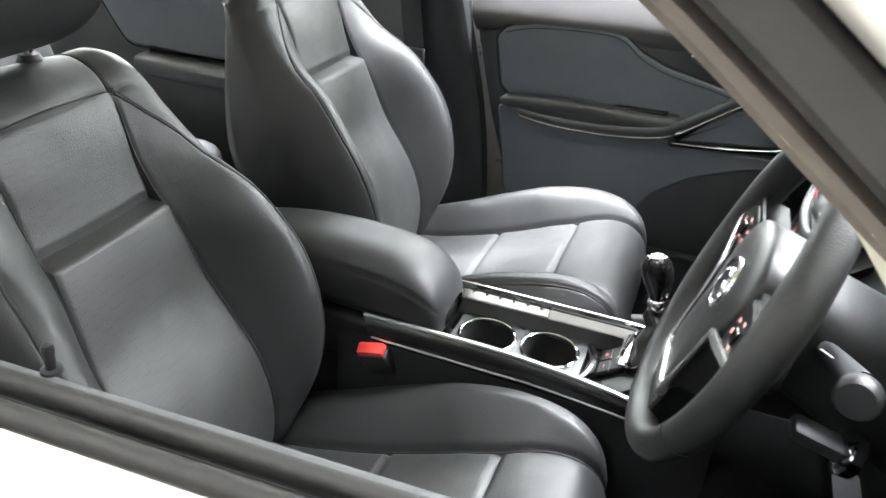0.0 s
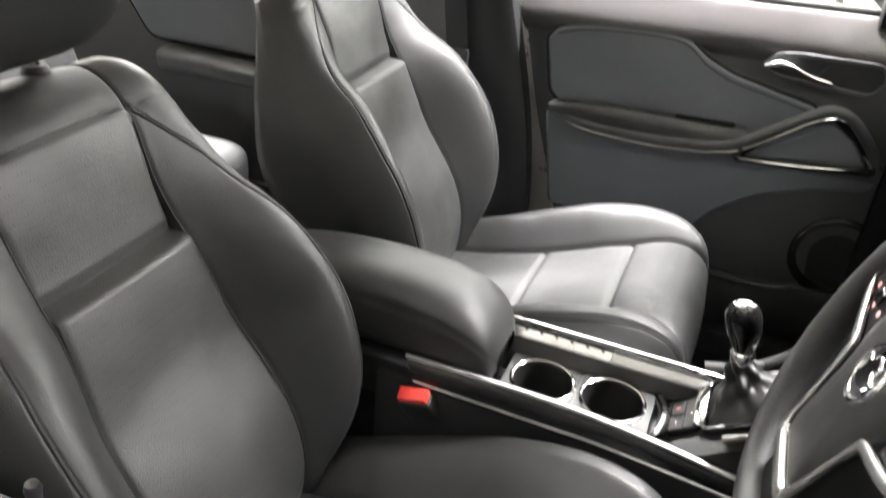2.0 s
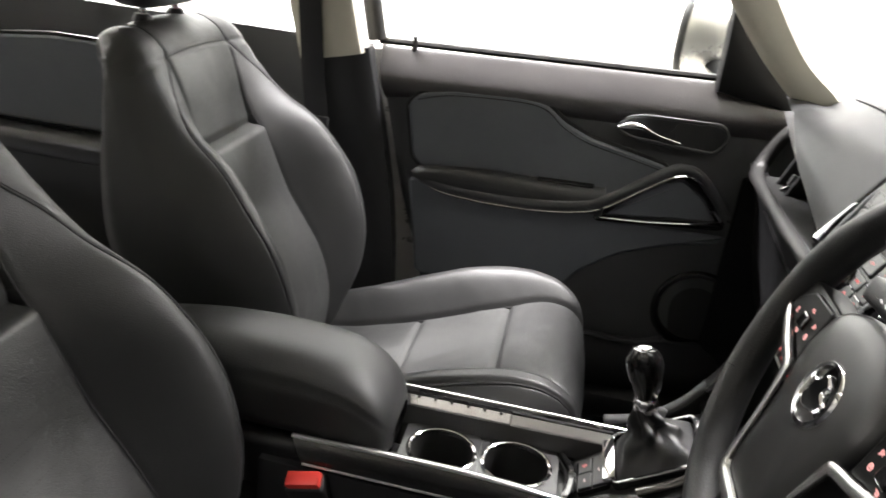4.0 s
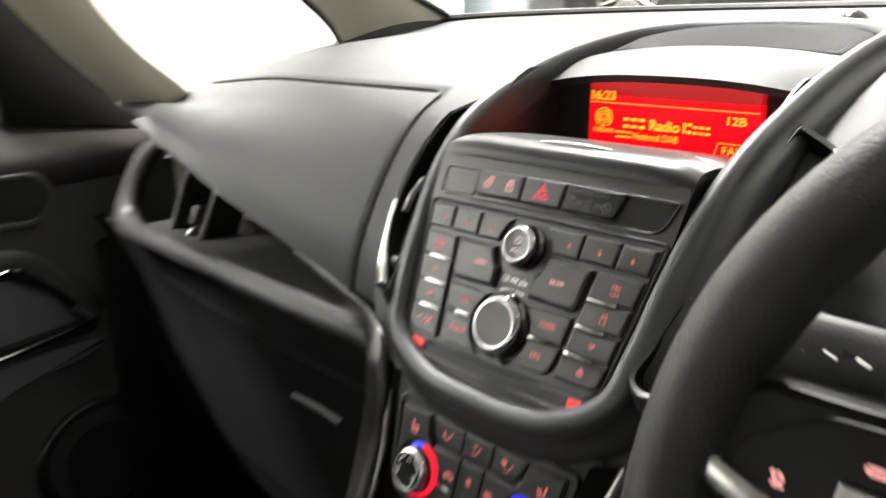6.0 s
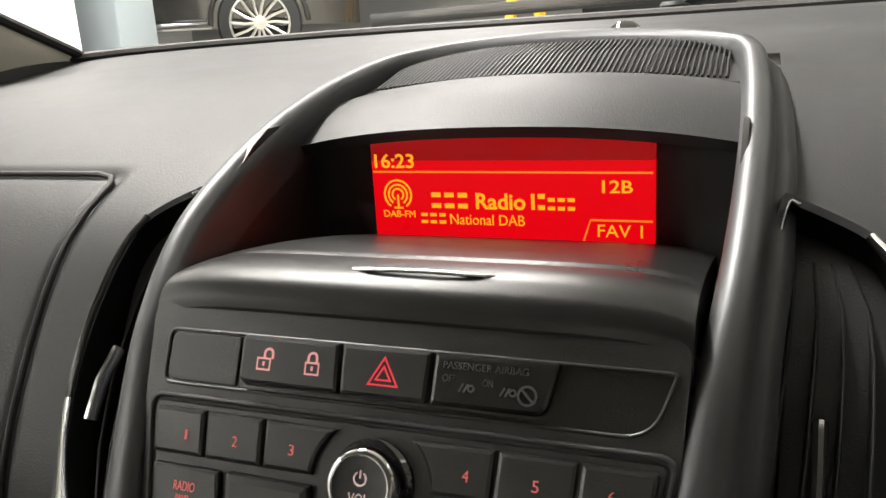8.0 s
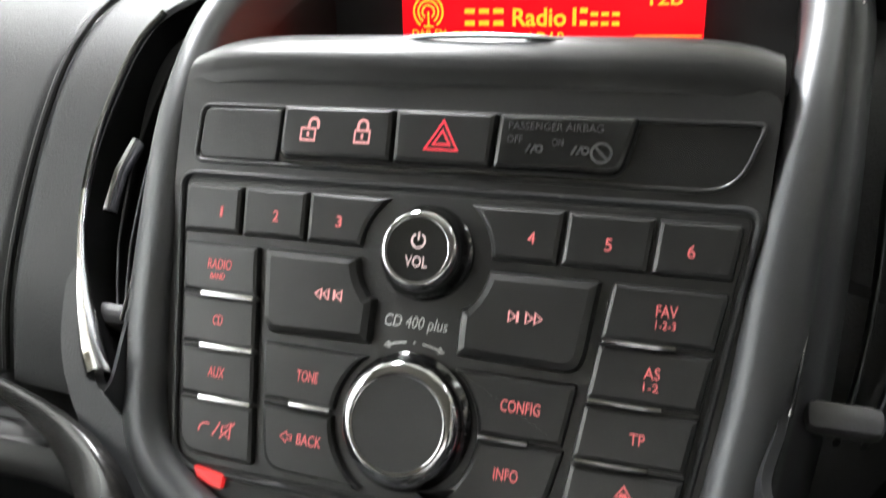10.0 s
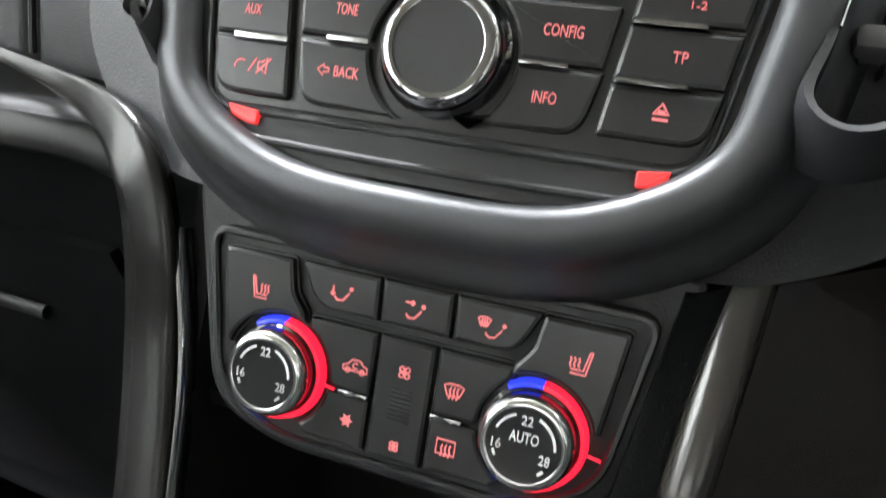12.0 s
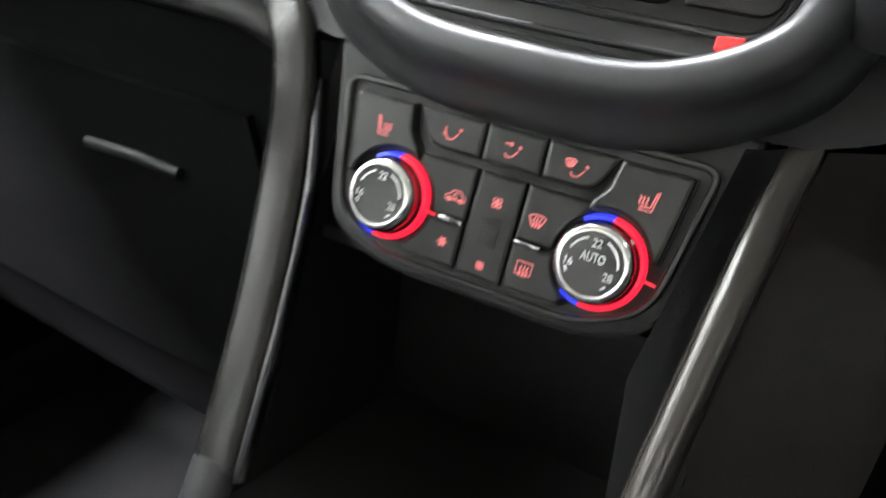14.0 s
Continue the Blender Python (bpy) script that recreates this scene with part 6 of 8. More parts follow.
def build_console():
    con = thing("centre_console", (-0.4, -0.02, 0.345), "long black centre console with aluminium rails and two cup holders", "centre console")
    part("tunnel", box(-1.10, 0.10, -0.112, 0.070, 0.34, 0.62, 0.03, 3), carpet, con, "black carpeted tunnel")
    part("upper_body", box(-0.80, -0.13, -0.088, 0.050, 0.56, 0.597, 0.004), hard_plastic, con)
    for cx, cy in CUPS:
        x0, x1 = (-0.4655, -0.3655) if cx < -0.36 else (-0.3652, -0.265)
        part("cup_panel", holed_plate(cx, cy, 0.0405, x0, x1, -0.088, 0.027, 0.655, 0.676), console_grey, con)
        at = Matrix.Translation((cx, cy, 0))
        part("cup_ring", lathe([(0.0400, 0.674), (0.0405, 0.6795), (0.0425, 0.6805), (0.0450, 0.679), (0.0458, 0.6758)], at, 48, caps=False), chrome, con, "chrome cup holder ring")
        part("cup_well", lathe([(0.0402, 0.677), (0.0385, 0.640), (0.036, 0.602), (0.0, 0.600)], at, 40, caps=False), dark_plastic, con, "black cup holder well")
    part("front_panel", box(-0.2648, -0.225, -0.088, 0.027, 0.650, 0.668, 0.004), facia_plastic, con)
    part("divider", tube(smooth_path([(-0.262, 0.024, 0.668), (-0.250, -0.02, 0.676), (-0.255, -0.07, 0.680), (-0.268, -0.088, 0.676)], 6), 0.008, 0.012, 10), gloss_black, con)
    # rail on the passenger's side
    part("rail_lip", box(-0.498, -0.175, 0.044, 0.0505, 0.66, 0.7195, 0.0018), chrome, con, "chrome rail lip")
    part("rail_groove", box(-0.496, -0.18, 0.0385, 0.0442, 0.66, 0.7085), dark_plastic, con)
    def slope(x0, x1):
        return surface(lambda s, t: Vector((x0 + (x1 - x0) * s, 0.0384 - 0.0085 * t, 0.7110 - 0.0125 * t)), 4, 4, (0, 0, -0.012))
    part("rail_wall", surface(lambda s, t: Vector((-0.490 + 0.29 * s, 0.0300 - 0.0035 * t, 0.6990 - 0.026 * t)), 4, 4, (0, 0.008, 0)), console_grey, con, "dark grey wall below the rail")
    # one rail in two tones: the shine fading forwards is in the colour
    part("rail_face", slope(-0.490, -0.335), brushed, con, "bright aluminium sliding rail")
    part("rail_face", slope(-0.334, -0.20), rail_dim, con, "aluminium rail face with its fading shine put into the colour")
    for i in range(7):
        x = -0.482 + i * 0.022
        part("rail_notch", box(x, x + 0.004, 0.0365, 0.0388, 0.705, 0.7118), satin, con)
    # driver's side: panel between two bright lines
    top = [(-0.584, -0.097, 0.711), (-0.46, -0.099, 0.713), (-0.357, -0.100, 0.712), (-0.25, -0.100, 0.702), (-0.137, -0.100, 0.684)]
    part("trim_line", tube(smooth_path(top, 6), 0.0032, 0.0028, 8), bright_trim, con, "bright upper trim line")
    low = [(-0.566, -0.110, 0.683), (-0.394, -0.111, 0.681), (-0.306, -0.111, 0.679), (-0.164, -0.110, 0.664), (-0.128, -0.110, 0.657)]
    part("trim_line", tube(smooth_path(low, 6), 0.0018, 0.0018, 8), bright_trim, con, "bright lower trim line")
    ct, cl2 = curve_at(top), curve_at(low)
    part("side_gloss", surface(lambda s, t: ct(s)[0].lerp(cl2(s)[0], t) + Vector((0, -0.004 * math.sin(math.pi * t), 0)), 24, 6, (0, 0.008, -0.002)), gloss_dull, con, "glossy black side panel")
    part("side_lower", surface(lambda s, t: Vector((-0.62 + 0.55 * s, -0.1105 - 0.004 * t, 0.678 - 0.012 * s - 0.16 * t)), 10, 6, (0, 0.01, 0)), hard_plastic, con)
    part("inner_wall", surface(lambda s, t: ct(s)[0] + Vector((0, 0.004 + 0.006 * t, -0.04 * t)), 16, 4, (0, 0.003, 0)), facia_plastic, con)
    # sloping gear panel that rises to the cubby
    prof = table_path([(-0.245, 0.672), (-0.215, 0.692), (-0.17, 0.722), (-0.12, 0.752), (-0.09, 0.768)])
    part("gear_panel", surface(lambda s, t: Vector((prof(t)[0], -0.092 + 0.150 * s, prof(t)[1] - 0.006 * (2 * s - 1) ** 4)), 14, 16, (0.005, 0, -0.05)), facia_plastic, con)
    return con


centre_console = build_console()


def build_gear():
    g = thing("gear_lever", (-0.155, -0.01, 0.735), "gear lever with glossy black knob and leather gaiter", "gear lever")
    slope = math.degrees(math.atan2(0.075, 0.125))
    m = Matrix.Translation((-0.158, -0.012, 0.736)) @ Matrix.Rotation(-radians(slope), 4, "Y")
    # gaiter with folds
    top = Vector((-0.181, -0.008, 0.792))

    def gaiter(s, t):
        a = 2 * math.pi * s
        c, sn = math.cos(a), math.sin(a)
        k = max(abs(c), abs(sn)) ** 0.75
        base = m @ Vector((0.050 * c / k, 0.046 * sn / k, 0.0))
        p = base.lerp(top + Vector((0.014 * c, 0.014 * sn, 0)), t ** 0.8)
        fold = 0.006 * math.sin(5 * a + 6 * t) * math.sin(math.pi * t) + 0.004 * math.sin(3 * a - 11 * t) * math.sin(math.pi * t)
        return p + Vector((c, sn, 0.3)) * (fold - 0.008 * math.sin(math.pi * t))
    bm = surface(gaiter, 60, 22)
    part("gaiter", bm, leather, g, "creased black leather gaiter", sharp=80)
    frame_o = rounded([(-0.056, -0.052), (0.056, -0.052), (0.056, 0.052), (-0.056, 0.052)], 0.014, 5)
    part("gaiter_frame", frame_plate(frame_o, inset(frame_o, 0.006), -0.006, 0.004, m, 0.0015), gloss_black, g)
    for x0, x1 in ((-0.064, -0.048), (0.052, 0.058)):
        part("chrome_bracket", box(x0, x1, -0.043, 0.036, 0.001, 0.0085, 0.002, 2, m), chrome, g, "chrome bar beside the gaiter")
    # stick collar and knob
    axis = Vector((-0.14, 0.10, 1.0)).normalized()
    z = axis
    x = Vector((1, 0, 0)) - z * z.x
    x.normalize()
    y = z.cross(x)
    k = Matrix.Identity(4)
    for i, c in enumerate((x, y, z)):
        for j in range(3):
            k[j][i] = c[j]
    k.translation = top
    part("collar", lathe([(0.0135, -0.006), (0.0150, 0.0), (0.0150, 0.006), (0.0125, 0.010)], k, 24), chrome, g, "chrome collar")
    kb = lathe([(0.0118, 0.006), (0.0138, 0.014), (0.0178, 0.028), (0.0205, 0.042), (0.0212, 0.054), (0.0190, 0.065), (0.0135, 0.0725), (0.0, 0.0750)], k, 32)
    for v in kb.verts:
        lv = k.inverted() @ v.co
        v.co = k @ Vector((lv.x * 0.98 - 0.10 * max(lv.z - 0.02, 0), lv.y * 0.86, lv.z))
    part("knob", kb, gloss_black, g, "glossy black knob")
    part("knob_cap", lathe([(0.0090, 0.0728), (0.0078, 0.0752), (0.0, 0.0766)], k @ Matrix.Translation((-0.005, 0, 0)), 24), chrome, g, "chrome cap")
    part("knob_band", tube(smooth_path([k @ Vector((-0.0185, 0.0, 0.030)), k @ Vector((-0.0235, 0.0, 0.048)), k @ Vector((-0.0235, 0.0, 0.061)), k @ Vector((-0.012, 0, 0.074))], 6), 0.002, 0.003, 8, up=(0, 1, 0)), chrome, g, "chrome band")
    return g


build_gear()


def build_console_switches():
    s = thing("switch_block", (-0.225, -0.02, 0.685), "small black switch block with a red parking brake sign", "switch panel")
    m = Matrix.Translation((-0.2235, -0.022, 0.6905)) @ Matrix.Rotation(-radians(34), 4, "Y") @ Matrix.Rotation(-math.pi / 2, 4, "Z")
    part("block", prism(rounded(mm([(-30, -21), (32, -21), (32, 21), (-30, 21)]), 0.006, 4), -0.012, 0.003, m, 0.001), gloss_dull, s)
    for u0, u1, v0, v1 in ((-27, -1, -18, -1), (1, 29, -18, -1), (-27, 29, 1, 18)):
        k = part("button", prism(rounded(mm([(u0, v0), (u1, v0), (u1, v1), (u0, v1)]), 0.0015, 3), 0.0, 0.0055, m, 0.0008), button_plastic, s)
        c = ((u0 + u1) / 2, (v0 + v1) / 2)
        sign = [arc(c[0], c[1], 2.6, 0, 360, 12), [(c[0], c[1] - 1.2), (c[0], c[1] + 1.2)]] if u0 < -5 and v1 < 0 else [[(c[0] - 3, c[1]), (c[0] + 3, c[1])]]
        part("button_sign", stroke_bm(sign, m, 0.0054, 0.9), legend_red if u0 < -5 and v1 < 0 else legend_power, k)
    return s


build_console_switches()


def build_armrest():
    a = centre_console
    prof = [(-0.86, 0.690, 0.760, 0.060), (-0.82, 0.688, 0.783, 0.066), (-0.74, 0.690, 0.799, 0.069), (-0.65, 0.692, 0.805, 0.071), (-0.57, 0.690, 0.801, 0.071), (-0.525, 0.684, 0.790, 0.070), (-0.495, 0.680, 0.770, 0.066), (-0.478, 0.682, 0.746, 0.057), (-0.470, 0.692, 0.724, 0.038)]

    def lid(s, t):
        k = t * (len(prof) - 1)
        i = min(int(k), len(prof) - 2)
        q = [prof[max(i - 1, 0)], prof[i], prof[i + 1], prof[min(i + 2, len(prof) - 1)]]
        u = k - i
        x, z0, z1, hw = (0.5 * (2 * q[1][c] + (q[2][c] - q[0][c]) * u + (2 * q[0][c] - 5 * q[1][c] + 4 * q[2][c] - q[3][c]) * u * u + (3 * q[1][c] - q[0][c] - 3 * q[2][c] + q[3][c]) * u ** 3) for c in range(4))
        ang = 2 * math.pi * s
        c, sn = math.cos(ang), math.sin(ang)
        c, sn = math.copysign(abs(c) ** 0.6, c), math.copysign(abs(sn) ** (0.85 if sn > 0 else 0.5), sn)
        z = (z0 + z1) / 2 + (z1 - z0) / 2 * sn
        seam = 0.0022 * groove(abs(sn) - 0.42 if sn > 0 else 9, 0.05)
        return Vector((x, -0.020 + (hw - seam) * c, z))
    bm = surface(lid, 64, 60)
    bmesh.ops.remove_doubles(bm, verts=bm.verts[:], dist=1e-6)
    part("armrest_lid", bm, leather, a, "rounded black leather lid", sharp=80)
    part("armrest_bin", box(-0.85, -0.50, -0.086, 0.046, 0.598, 0.688, 0.012, 3), hard_plastic, a, "black plastic bin below the lid")
    part("latch", box(-0.505, -0.476, -0.034, 0.030, 0.655, 0.706, 0.008, 3), gloss_dull, a, "black latch")
    return a


build_armrest()


def build_buckle(x, y, z, label):
    b = thing("seat_belt_buckle", (x, y, z - 0.08), label, "seat belt buckle", "seat belt buckles")
    m = Matrix.Translation((x, y, z)) @ Matrix.Rotation(radians(-14), 4, "Y") @ Matrix.Rotation(radians(28), 4, "X")
    part("case", box(-0.024, 0.024, -0.013, 0.013, -0.09, -0.003, 0.005, 3, m), dark_plastic, b)
    part("release_button", box(-0.021, 0.021, -0.0095, 0.0095, -0.012, 0.006, 0.003, 2, m), red_plastic, b, "red release button")
    part("stalk", tube([(x, y, z - 0.08), (x - 0.02, y, z - 0.2), (x - 0.04, y + 0.01, z - 0.30)], 0.012, 0.004, 8, up=(0, 1, 0)), hard_plastic, b)


build_buckle(-0.558, -0.126, 0.674, "red and black seat belt buckle beside the driver's seat")


# ---- steering wheel ----
def build_wheel():
    m = local_frame((-0.1137, -0.3272, 1.0164), 20.8)
    wheel = thing("steering_wheel", m.translation, "black leather steering wheel with silver spoke trim and lit buttons", "steering wheel")
    n3 = m.to_3x3() @ Vector((0, 0, 1))
    R = 0.1588
    ring = [m @ Vector((R * math.cos(2 * math.pi * i / 96), R * math.sin(2 * math.pi * i / 96) * (0.985 if math.sin(2 * math.pi * i / 96) < 0 else 1.0), 0)) for i in range(96)]
    sc = [1 + 0.10 * groove(math.sin(2 * math.pi * i / 96) - 0.42, 0.3) for i in range(96)]
    part("rim", tube(ring, 0.0142, 0.0165, 18, True, up=n3, scales=sc), leather, wheel, "black leather rim")
    for a in (25, 155, 205, 335):
        c, s = math.cos(radians(a)), math.sin(radians(a))
        p = m @ Vector((R * c, R * s, 0))
        side, tang = (m.to_3x3() @ Vector((c, s, 0))), (m.to_3x3() @ Vector((-s, c, 0)))
        loop = [p + side * 0.0135 * math.cos(q) + n3 * 0.0165 * math.sin(q) for q in (2 * math.pi * k / 20 for k in range(20))]
        part("rim_seam", tube(loop, 0.0008, 0.0008, 6, True, up=tang), stitch, wheel)
    # airbag pad
    pad = rounded([(-0.043, -0.104), (0.043, -0.104), (0.060, -0.022), (0.073, 0.004), (0.067, 0.044), (0.03, 0.062), (-0.03, 0.062), (-0.067, 0.044), (-0.073, 0.004), (-0.060, -0.022)], [0.014, 0.014, 0.03, 0.02, 0.03, 0.03, 0.03, 0.03, 0.02, 0.03], 5)
    bm = bmesh.new()
    rings = [(1.0, -0.045), (1.0, 0.003), (0.98, 0.0075), (0.92, 0.0100), (0.70, 0.0125), (0.40, 0.0135), (0.0001, 0.014)]
    rv = [[bm.verts.new(m @ Vector((p.x * f, p.y * f, w))) for p in pad] for f, w in rings]
    for a, b in zip(rv, rv[1:]):
        for i in range(len(pad)):
            bm.faces.new((a[i], a[(i + 1) % len(pad)], b[(i + 1) % len(pad)], b[i]))
    part("airbag_pad", bm, facia_plastic, wheel, "smooth black airbag cover", sharp=60)
    # lower spoke and side spokes
    low = rounded([(-0.048, -0.085), (-0.040, -0.118), (-0.034, -0.152), (0.034, -0.152), (0.040, -0.118), (0.048, -0.085)], 0.008, 4)
    part("lower_spoke", prism(low, -0.022, 0.002, m, 0.006), pod_black, wheel)
    for s in (1, -1):
        arm = [(s * 0.058, 0.040), (s * 0.140, 0.040), (s * 0.156, 0.018), (s * 0.140, 0.004), (s * 0.066, -0.024)]
        part("side_spoke", prism(rounded(arm if s > 0 else arm[::-1], 0.006, 3), -0.024, 0.003, m, 0.004), pod_black, wheel)
        pod = [(s * 0.072, -0.010), (s * 0.110, 0.000), (s * 0.143, 0.011), (s * 0.138, 0.022), (s * 0.118, 0.035), (s * 0.072, 0.037)]
        sp = part("button_pod", prism(rounded(pod if s > 0 else pod[::-1], 0.006, 3), 0.0, 0.0065, m, 0.002), pod_black, wheel, "black button pad")
        part("rocker", prism(rounded([(s * 0.102 - 0.0075, 0.0065), (s * 0.102 + 0.0075, 0.0065), (s * 0.102 + 0.0065, 0.0195), (s * 0.102 - 0.0065, 0.0195)], 0.002, 3), 0.005, 0.0095, m, 0.0015), gloss_black, sp, "glossy black rocker")
        for n, (du, dv) in enumerate(((0.125, 0.0125), (0.100, 0.0242), (0.104, 0.0024), (0.083, 0.0170), (0.084, 0.0066))):
            cu, cv = s * du * 1000, dv * 1000
            signs = ([arc(cu, cv + 0.6, 1.3, 0, 360, 8), [(cu - 2, cv - 1.6), (cu + 2, cv - 1.6)], [(cu - 2.2, cv + 1), (cu - 1.3, cv + 2.2)]],
                     [[(cu - 3, cv - 0.8), (cu + 3, cv - 0.8)], [(cu - 3, cv + 0.9), (cu + 1.5, cv + 0.9)], [(cu - 3, cv - 0.8), (cu - 3, cv + 0.9)]],
                     [[(cu - 2.6, cv + 0.9), (cu + 2.6, cv + 0.9)], [(cu - 1, cv - 0.8), (cu + 2.6, cv - 0.8)], [(cu + 2.6, cv + 0.9), (cu + 2.6, cv - 0.8)]],
                     [[(cu - 2.2, cv - 1.8), (cu, cv + 0.4), (cu + 2.2, cv - 0.6)], arc(cu - 0.6, cv + 1.2, 1.1, 0, 360, 8), [(cu + 1.2, cv + 2.0), (cu + 2.4, cv + 0.8)]],
                     [arc(cu, cv, 2.2, 0, 360, 12), [(cu - 1.2, cv), (cu + 1.2, cv)], [(cu, cv), (cu, cv + 1.2)]])
            part("pad_sign", stroke_bm(signs[n], m, 0.0064, 1.3), legend_pink, sp)
        trim = [(s * 0.151, 0.0095, 0.004), (s * 0.132, 0.0045, 0.0075), (s * 0.096, -0.0070, 0.010), (s * 0.0690, -0.0140, 0.0115), (s * 0.0630, -0.0220, 0.0115), (s * 0.0545, -0.055, 0.0105), (s * 0.0475, -0.092, 0.0095), (s * 0.0435, -0.107, 0.009)]
        pts = [m @ Vector(p) for p in smooth_path(trim, 6)]
        part("spoke_trim", tube(pts, 0.0050, 0.0030, 10, up=n3, power=0.7, scales=[1.0 - 0.30 * step(0.5, 0.7, i / (len(pts) - 1)) + 0.45 * step(0.72, 1.0, i / (len(pts) - 1)) for i in range(len(pts))]), silver_trim, wheel, "silver spoke trim")
    foot = [m @ Vector(p) for p in smooth_path([(-0.0440, -0.102, 0.0075), (-0.0360, -0.1085, 0.0070), (0.0, -0.1095, 0.0070), (0.0360, -0.1085, 0.0070), (0.0440, -0.102, 0.0075)], 6)]
    part("spoke_foot", tube(foot, 0.0078, 0.0055, 14, up=n3, power=0.9), silver_trim, wheel, "bright foot of the spoke trim")
    # emblem: a ring with a plain raised shape
    e = m @ Matrix.Translation((0, 0.0, 0.0125)) @ Matrix.Diagonal((0.9, 0.9, 1.0, 1.0))
    part("emblem_disc", lathe([(0.0285, -0.002), (0.0285, 0.0010), (0.0, 0.0016)], e, 40), gloss_black, wheel)
    part("emblem_ring", lathe([(0.0240, 0.001), (0.0248, 0.0032), (0.0282, 0.0036), (0.0298, 0.0016), (0.0298, -0.002)], e, 48, caps=False), chrome, wheel, "chrome emblem ring")
    blob = rounded(mm([(-18, -10), (-6, -17), (14, -12), (20, 2), (8, 4), (14, 14), (-2, 20), (-10, 8), (-20, 10), (-12, 0)]), 0.005, 4)
    part("emblem_shape", prism(blob, 0.0, 0.0045, e, 0.0025), chrome, wheel, "plain chrome emblem shape")
    part("column", lathe([(0.045, -0.12), (0.05, -0.05), (0.042, -0.024)], m, 24), hard_plastic, wheel)
    return wheel


pod_black = material("satin_black_pad", (0.0055, 0.0055, 0.0055), 0.38, spec=0.14, mottle=0.1)
silver_trim = material("silver_wheel_trim", (0.46, 0.46, 0.45), 0.25, metal=0.9, mottle=0.04)
steering_wheel = build_wheel()


legend_grey_light = material("pale_grey_legend", (0.45, 0.45, 0.44), 0.5)


grey_cap = material("grey_stalk_plastic", (0.032, 0.032, 0.032), 0.5, grain=0.3, scale=900)


def build_column():
    c = thing("steering_column", (0.0, -0.323, 0.93), "black plastic steering column shroud with two stalks", "steering column")
    m = local_frame((-0.111, -0.316, 1.014), 21)
    def shroud(s, t):
        a = 2 * math.pi * s
        k = 1 + 0.25 * t
        return m @ Vector((0.062 * k * math.copysign(abs(math.cos(a)) ** 0.7, math.cos(a)), 0.050 * k * math.copysign(abs(math.sin(a)) ** 0.7, math.sin(a)) - 0.01 * t, -0.052 - 0.16 * t))
    part("shroud", surface(shroud, 40, 10), hard_plastic, c)
    for s in (1, -1):
        run = [(0.05, 0.012, -0.07), (0.09, 0.03, -0.062), (0.185, 0.068, -0.05)] if s > 0 else [(-0.045, 0.042, -0.066), (-0.085, 0.051, -0.060), (-0.124, 0.053, -0.056)]
        pts = [m @ Vector(p) for p in smooth_path(run, 6)]
        up3 = m.to_3x3() @ Vector((0, 0, 1))
        part("stalk", tube(pts, 0.010, 0.008, 12, up=up3, power=0.8, scales=[0.8 + 0.35 * i / (len(pts) - 1) for i in range(len(pts))]), hard_plastic, c, "black control stalk")
        if s < 0:
            end = [m @ Vector(p) for p in smooth_path([(-0.108, 0.0525, -0.057), (-0.138, 0.053, -0.054), (-0.156, 0.052, -0.052)], 6)]
            part("stalk_end", tube(end, 0.0122, 0.0085, 14, up=up3, power=0.6), grey_cap, c, "grey end of the control stalk")
        for k in range(3):
            q = m @ Vector((s * (0.108 + 0.009 * k), 0.040 + 0.004 * k, -0.046) if s > 0 else (-0.113 - 0.011 * k, 0.0505, -0.0470))
            part("stalk_mark", tube([q, q + m.to_3x3() @ Vector((s * 0.005, 0.002, 0))], 0.0014, 0.0006, 6), legend_grey_light, c)
    tip = m @ Matrix.Translation((0.188, 0.068, -0.05)) @ Matrix.Rotation(radians(72), 4, "Y")
    part("stalk_end", lathe([(0.010, -0.004), (0.0145, 0.004), (0.0150, 0.014), (0.0125, 0.018), (0.006, 0.0185), (0.0, 0.018)], tip, 28), hard_plastic, c, "black stalk end")
    part("ignition_lock", lathe([(0.020, 0), (0.021, 0.010), (0.016, 0.014), (0.0, 0.014)], Matrix.Translation((0.0, -0.412, 0.937)) @ Matrix.Rotation(radians(-75), 4, "Y"), 24), chrome_dark, c, "smoked chrome ignition lock")
    key = part("ignition_key", box(-0.006, 0.006, -0.014, 0.014, 0.012, 0.055, 0.004, 2, Matrix.Translation((0.0, -0.412, 0.937)) @ Matrix.Rotation(radians(-75), 4, "Y")), hard_plastic, c, "black ignition key")
    return c


build_column()


def build_binnacle():
    b = thing("instrument_binnacle", (0.08, -0.323, 1.06), "grey instrument binnacle hood behind the steering wheel", "instrument panel")
    def hood(s, t):
        a = math.pi * s
        return Vector((0.03 + 0.22 * t, -0.365 + 0.145 * math.cos(a) * (1 - 0.15 * t), 1.055 + (0.115 - 0.02 * t) * math.sin(a) ** 0.7))
    part("hood", surface(hood, 40, 14, (0, 0, 0.006)), soft_plastic, b)
    part("dial_panel", box(0.13, 0.14, -0.49, -0.20, 1.03, 1.15), gloss_black, b)
    return b


build_binnacle()

# ---- doors ----
DOOR = Matrix(((1, 0, 0, 0), (0, 0, -1, 0.737), (0, 1, 0, 0), (0, 0, 0, 1)))


def door_tube(pts, a, b, n=10, w=None):
    return tube(smooth_path([DOOR @ Vector(p) for p in pts], 8), a, b, n, up=(0, -1, 0))


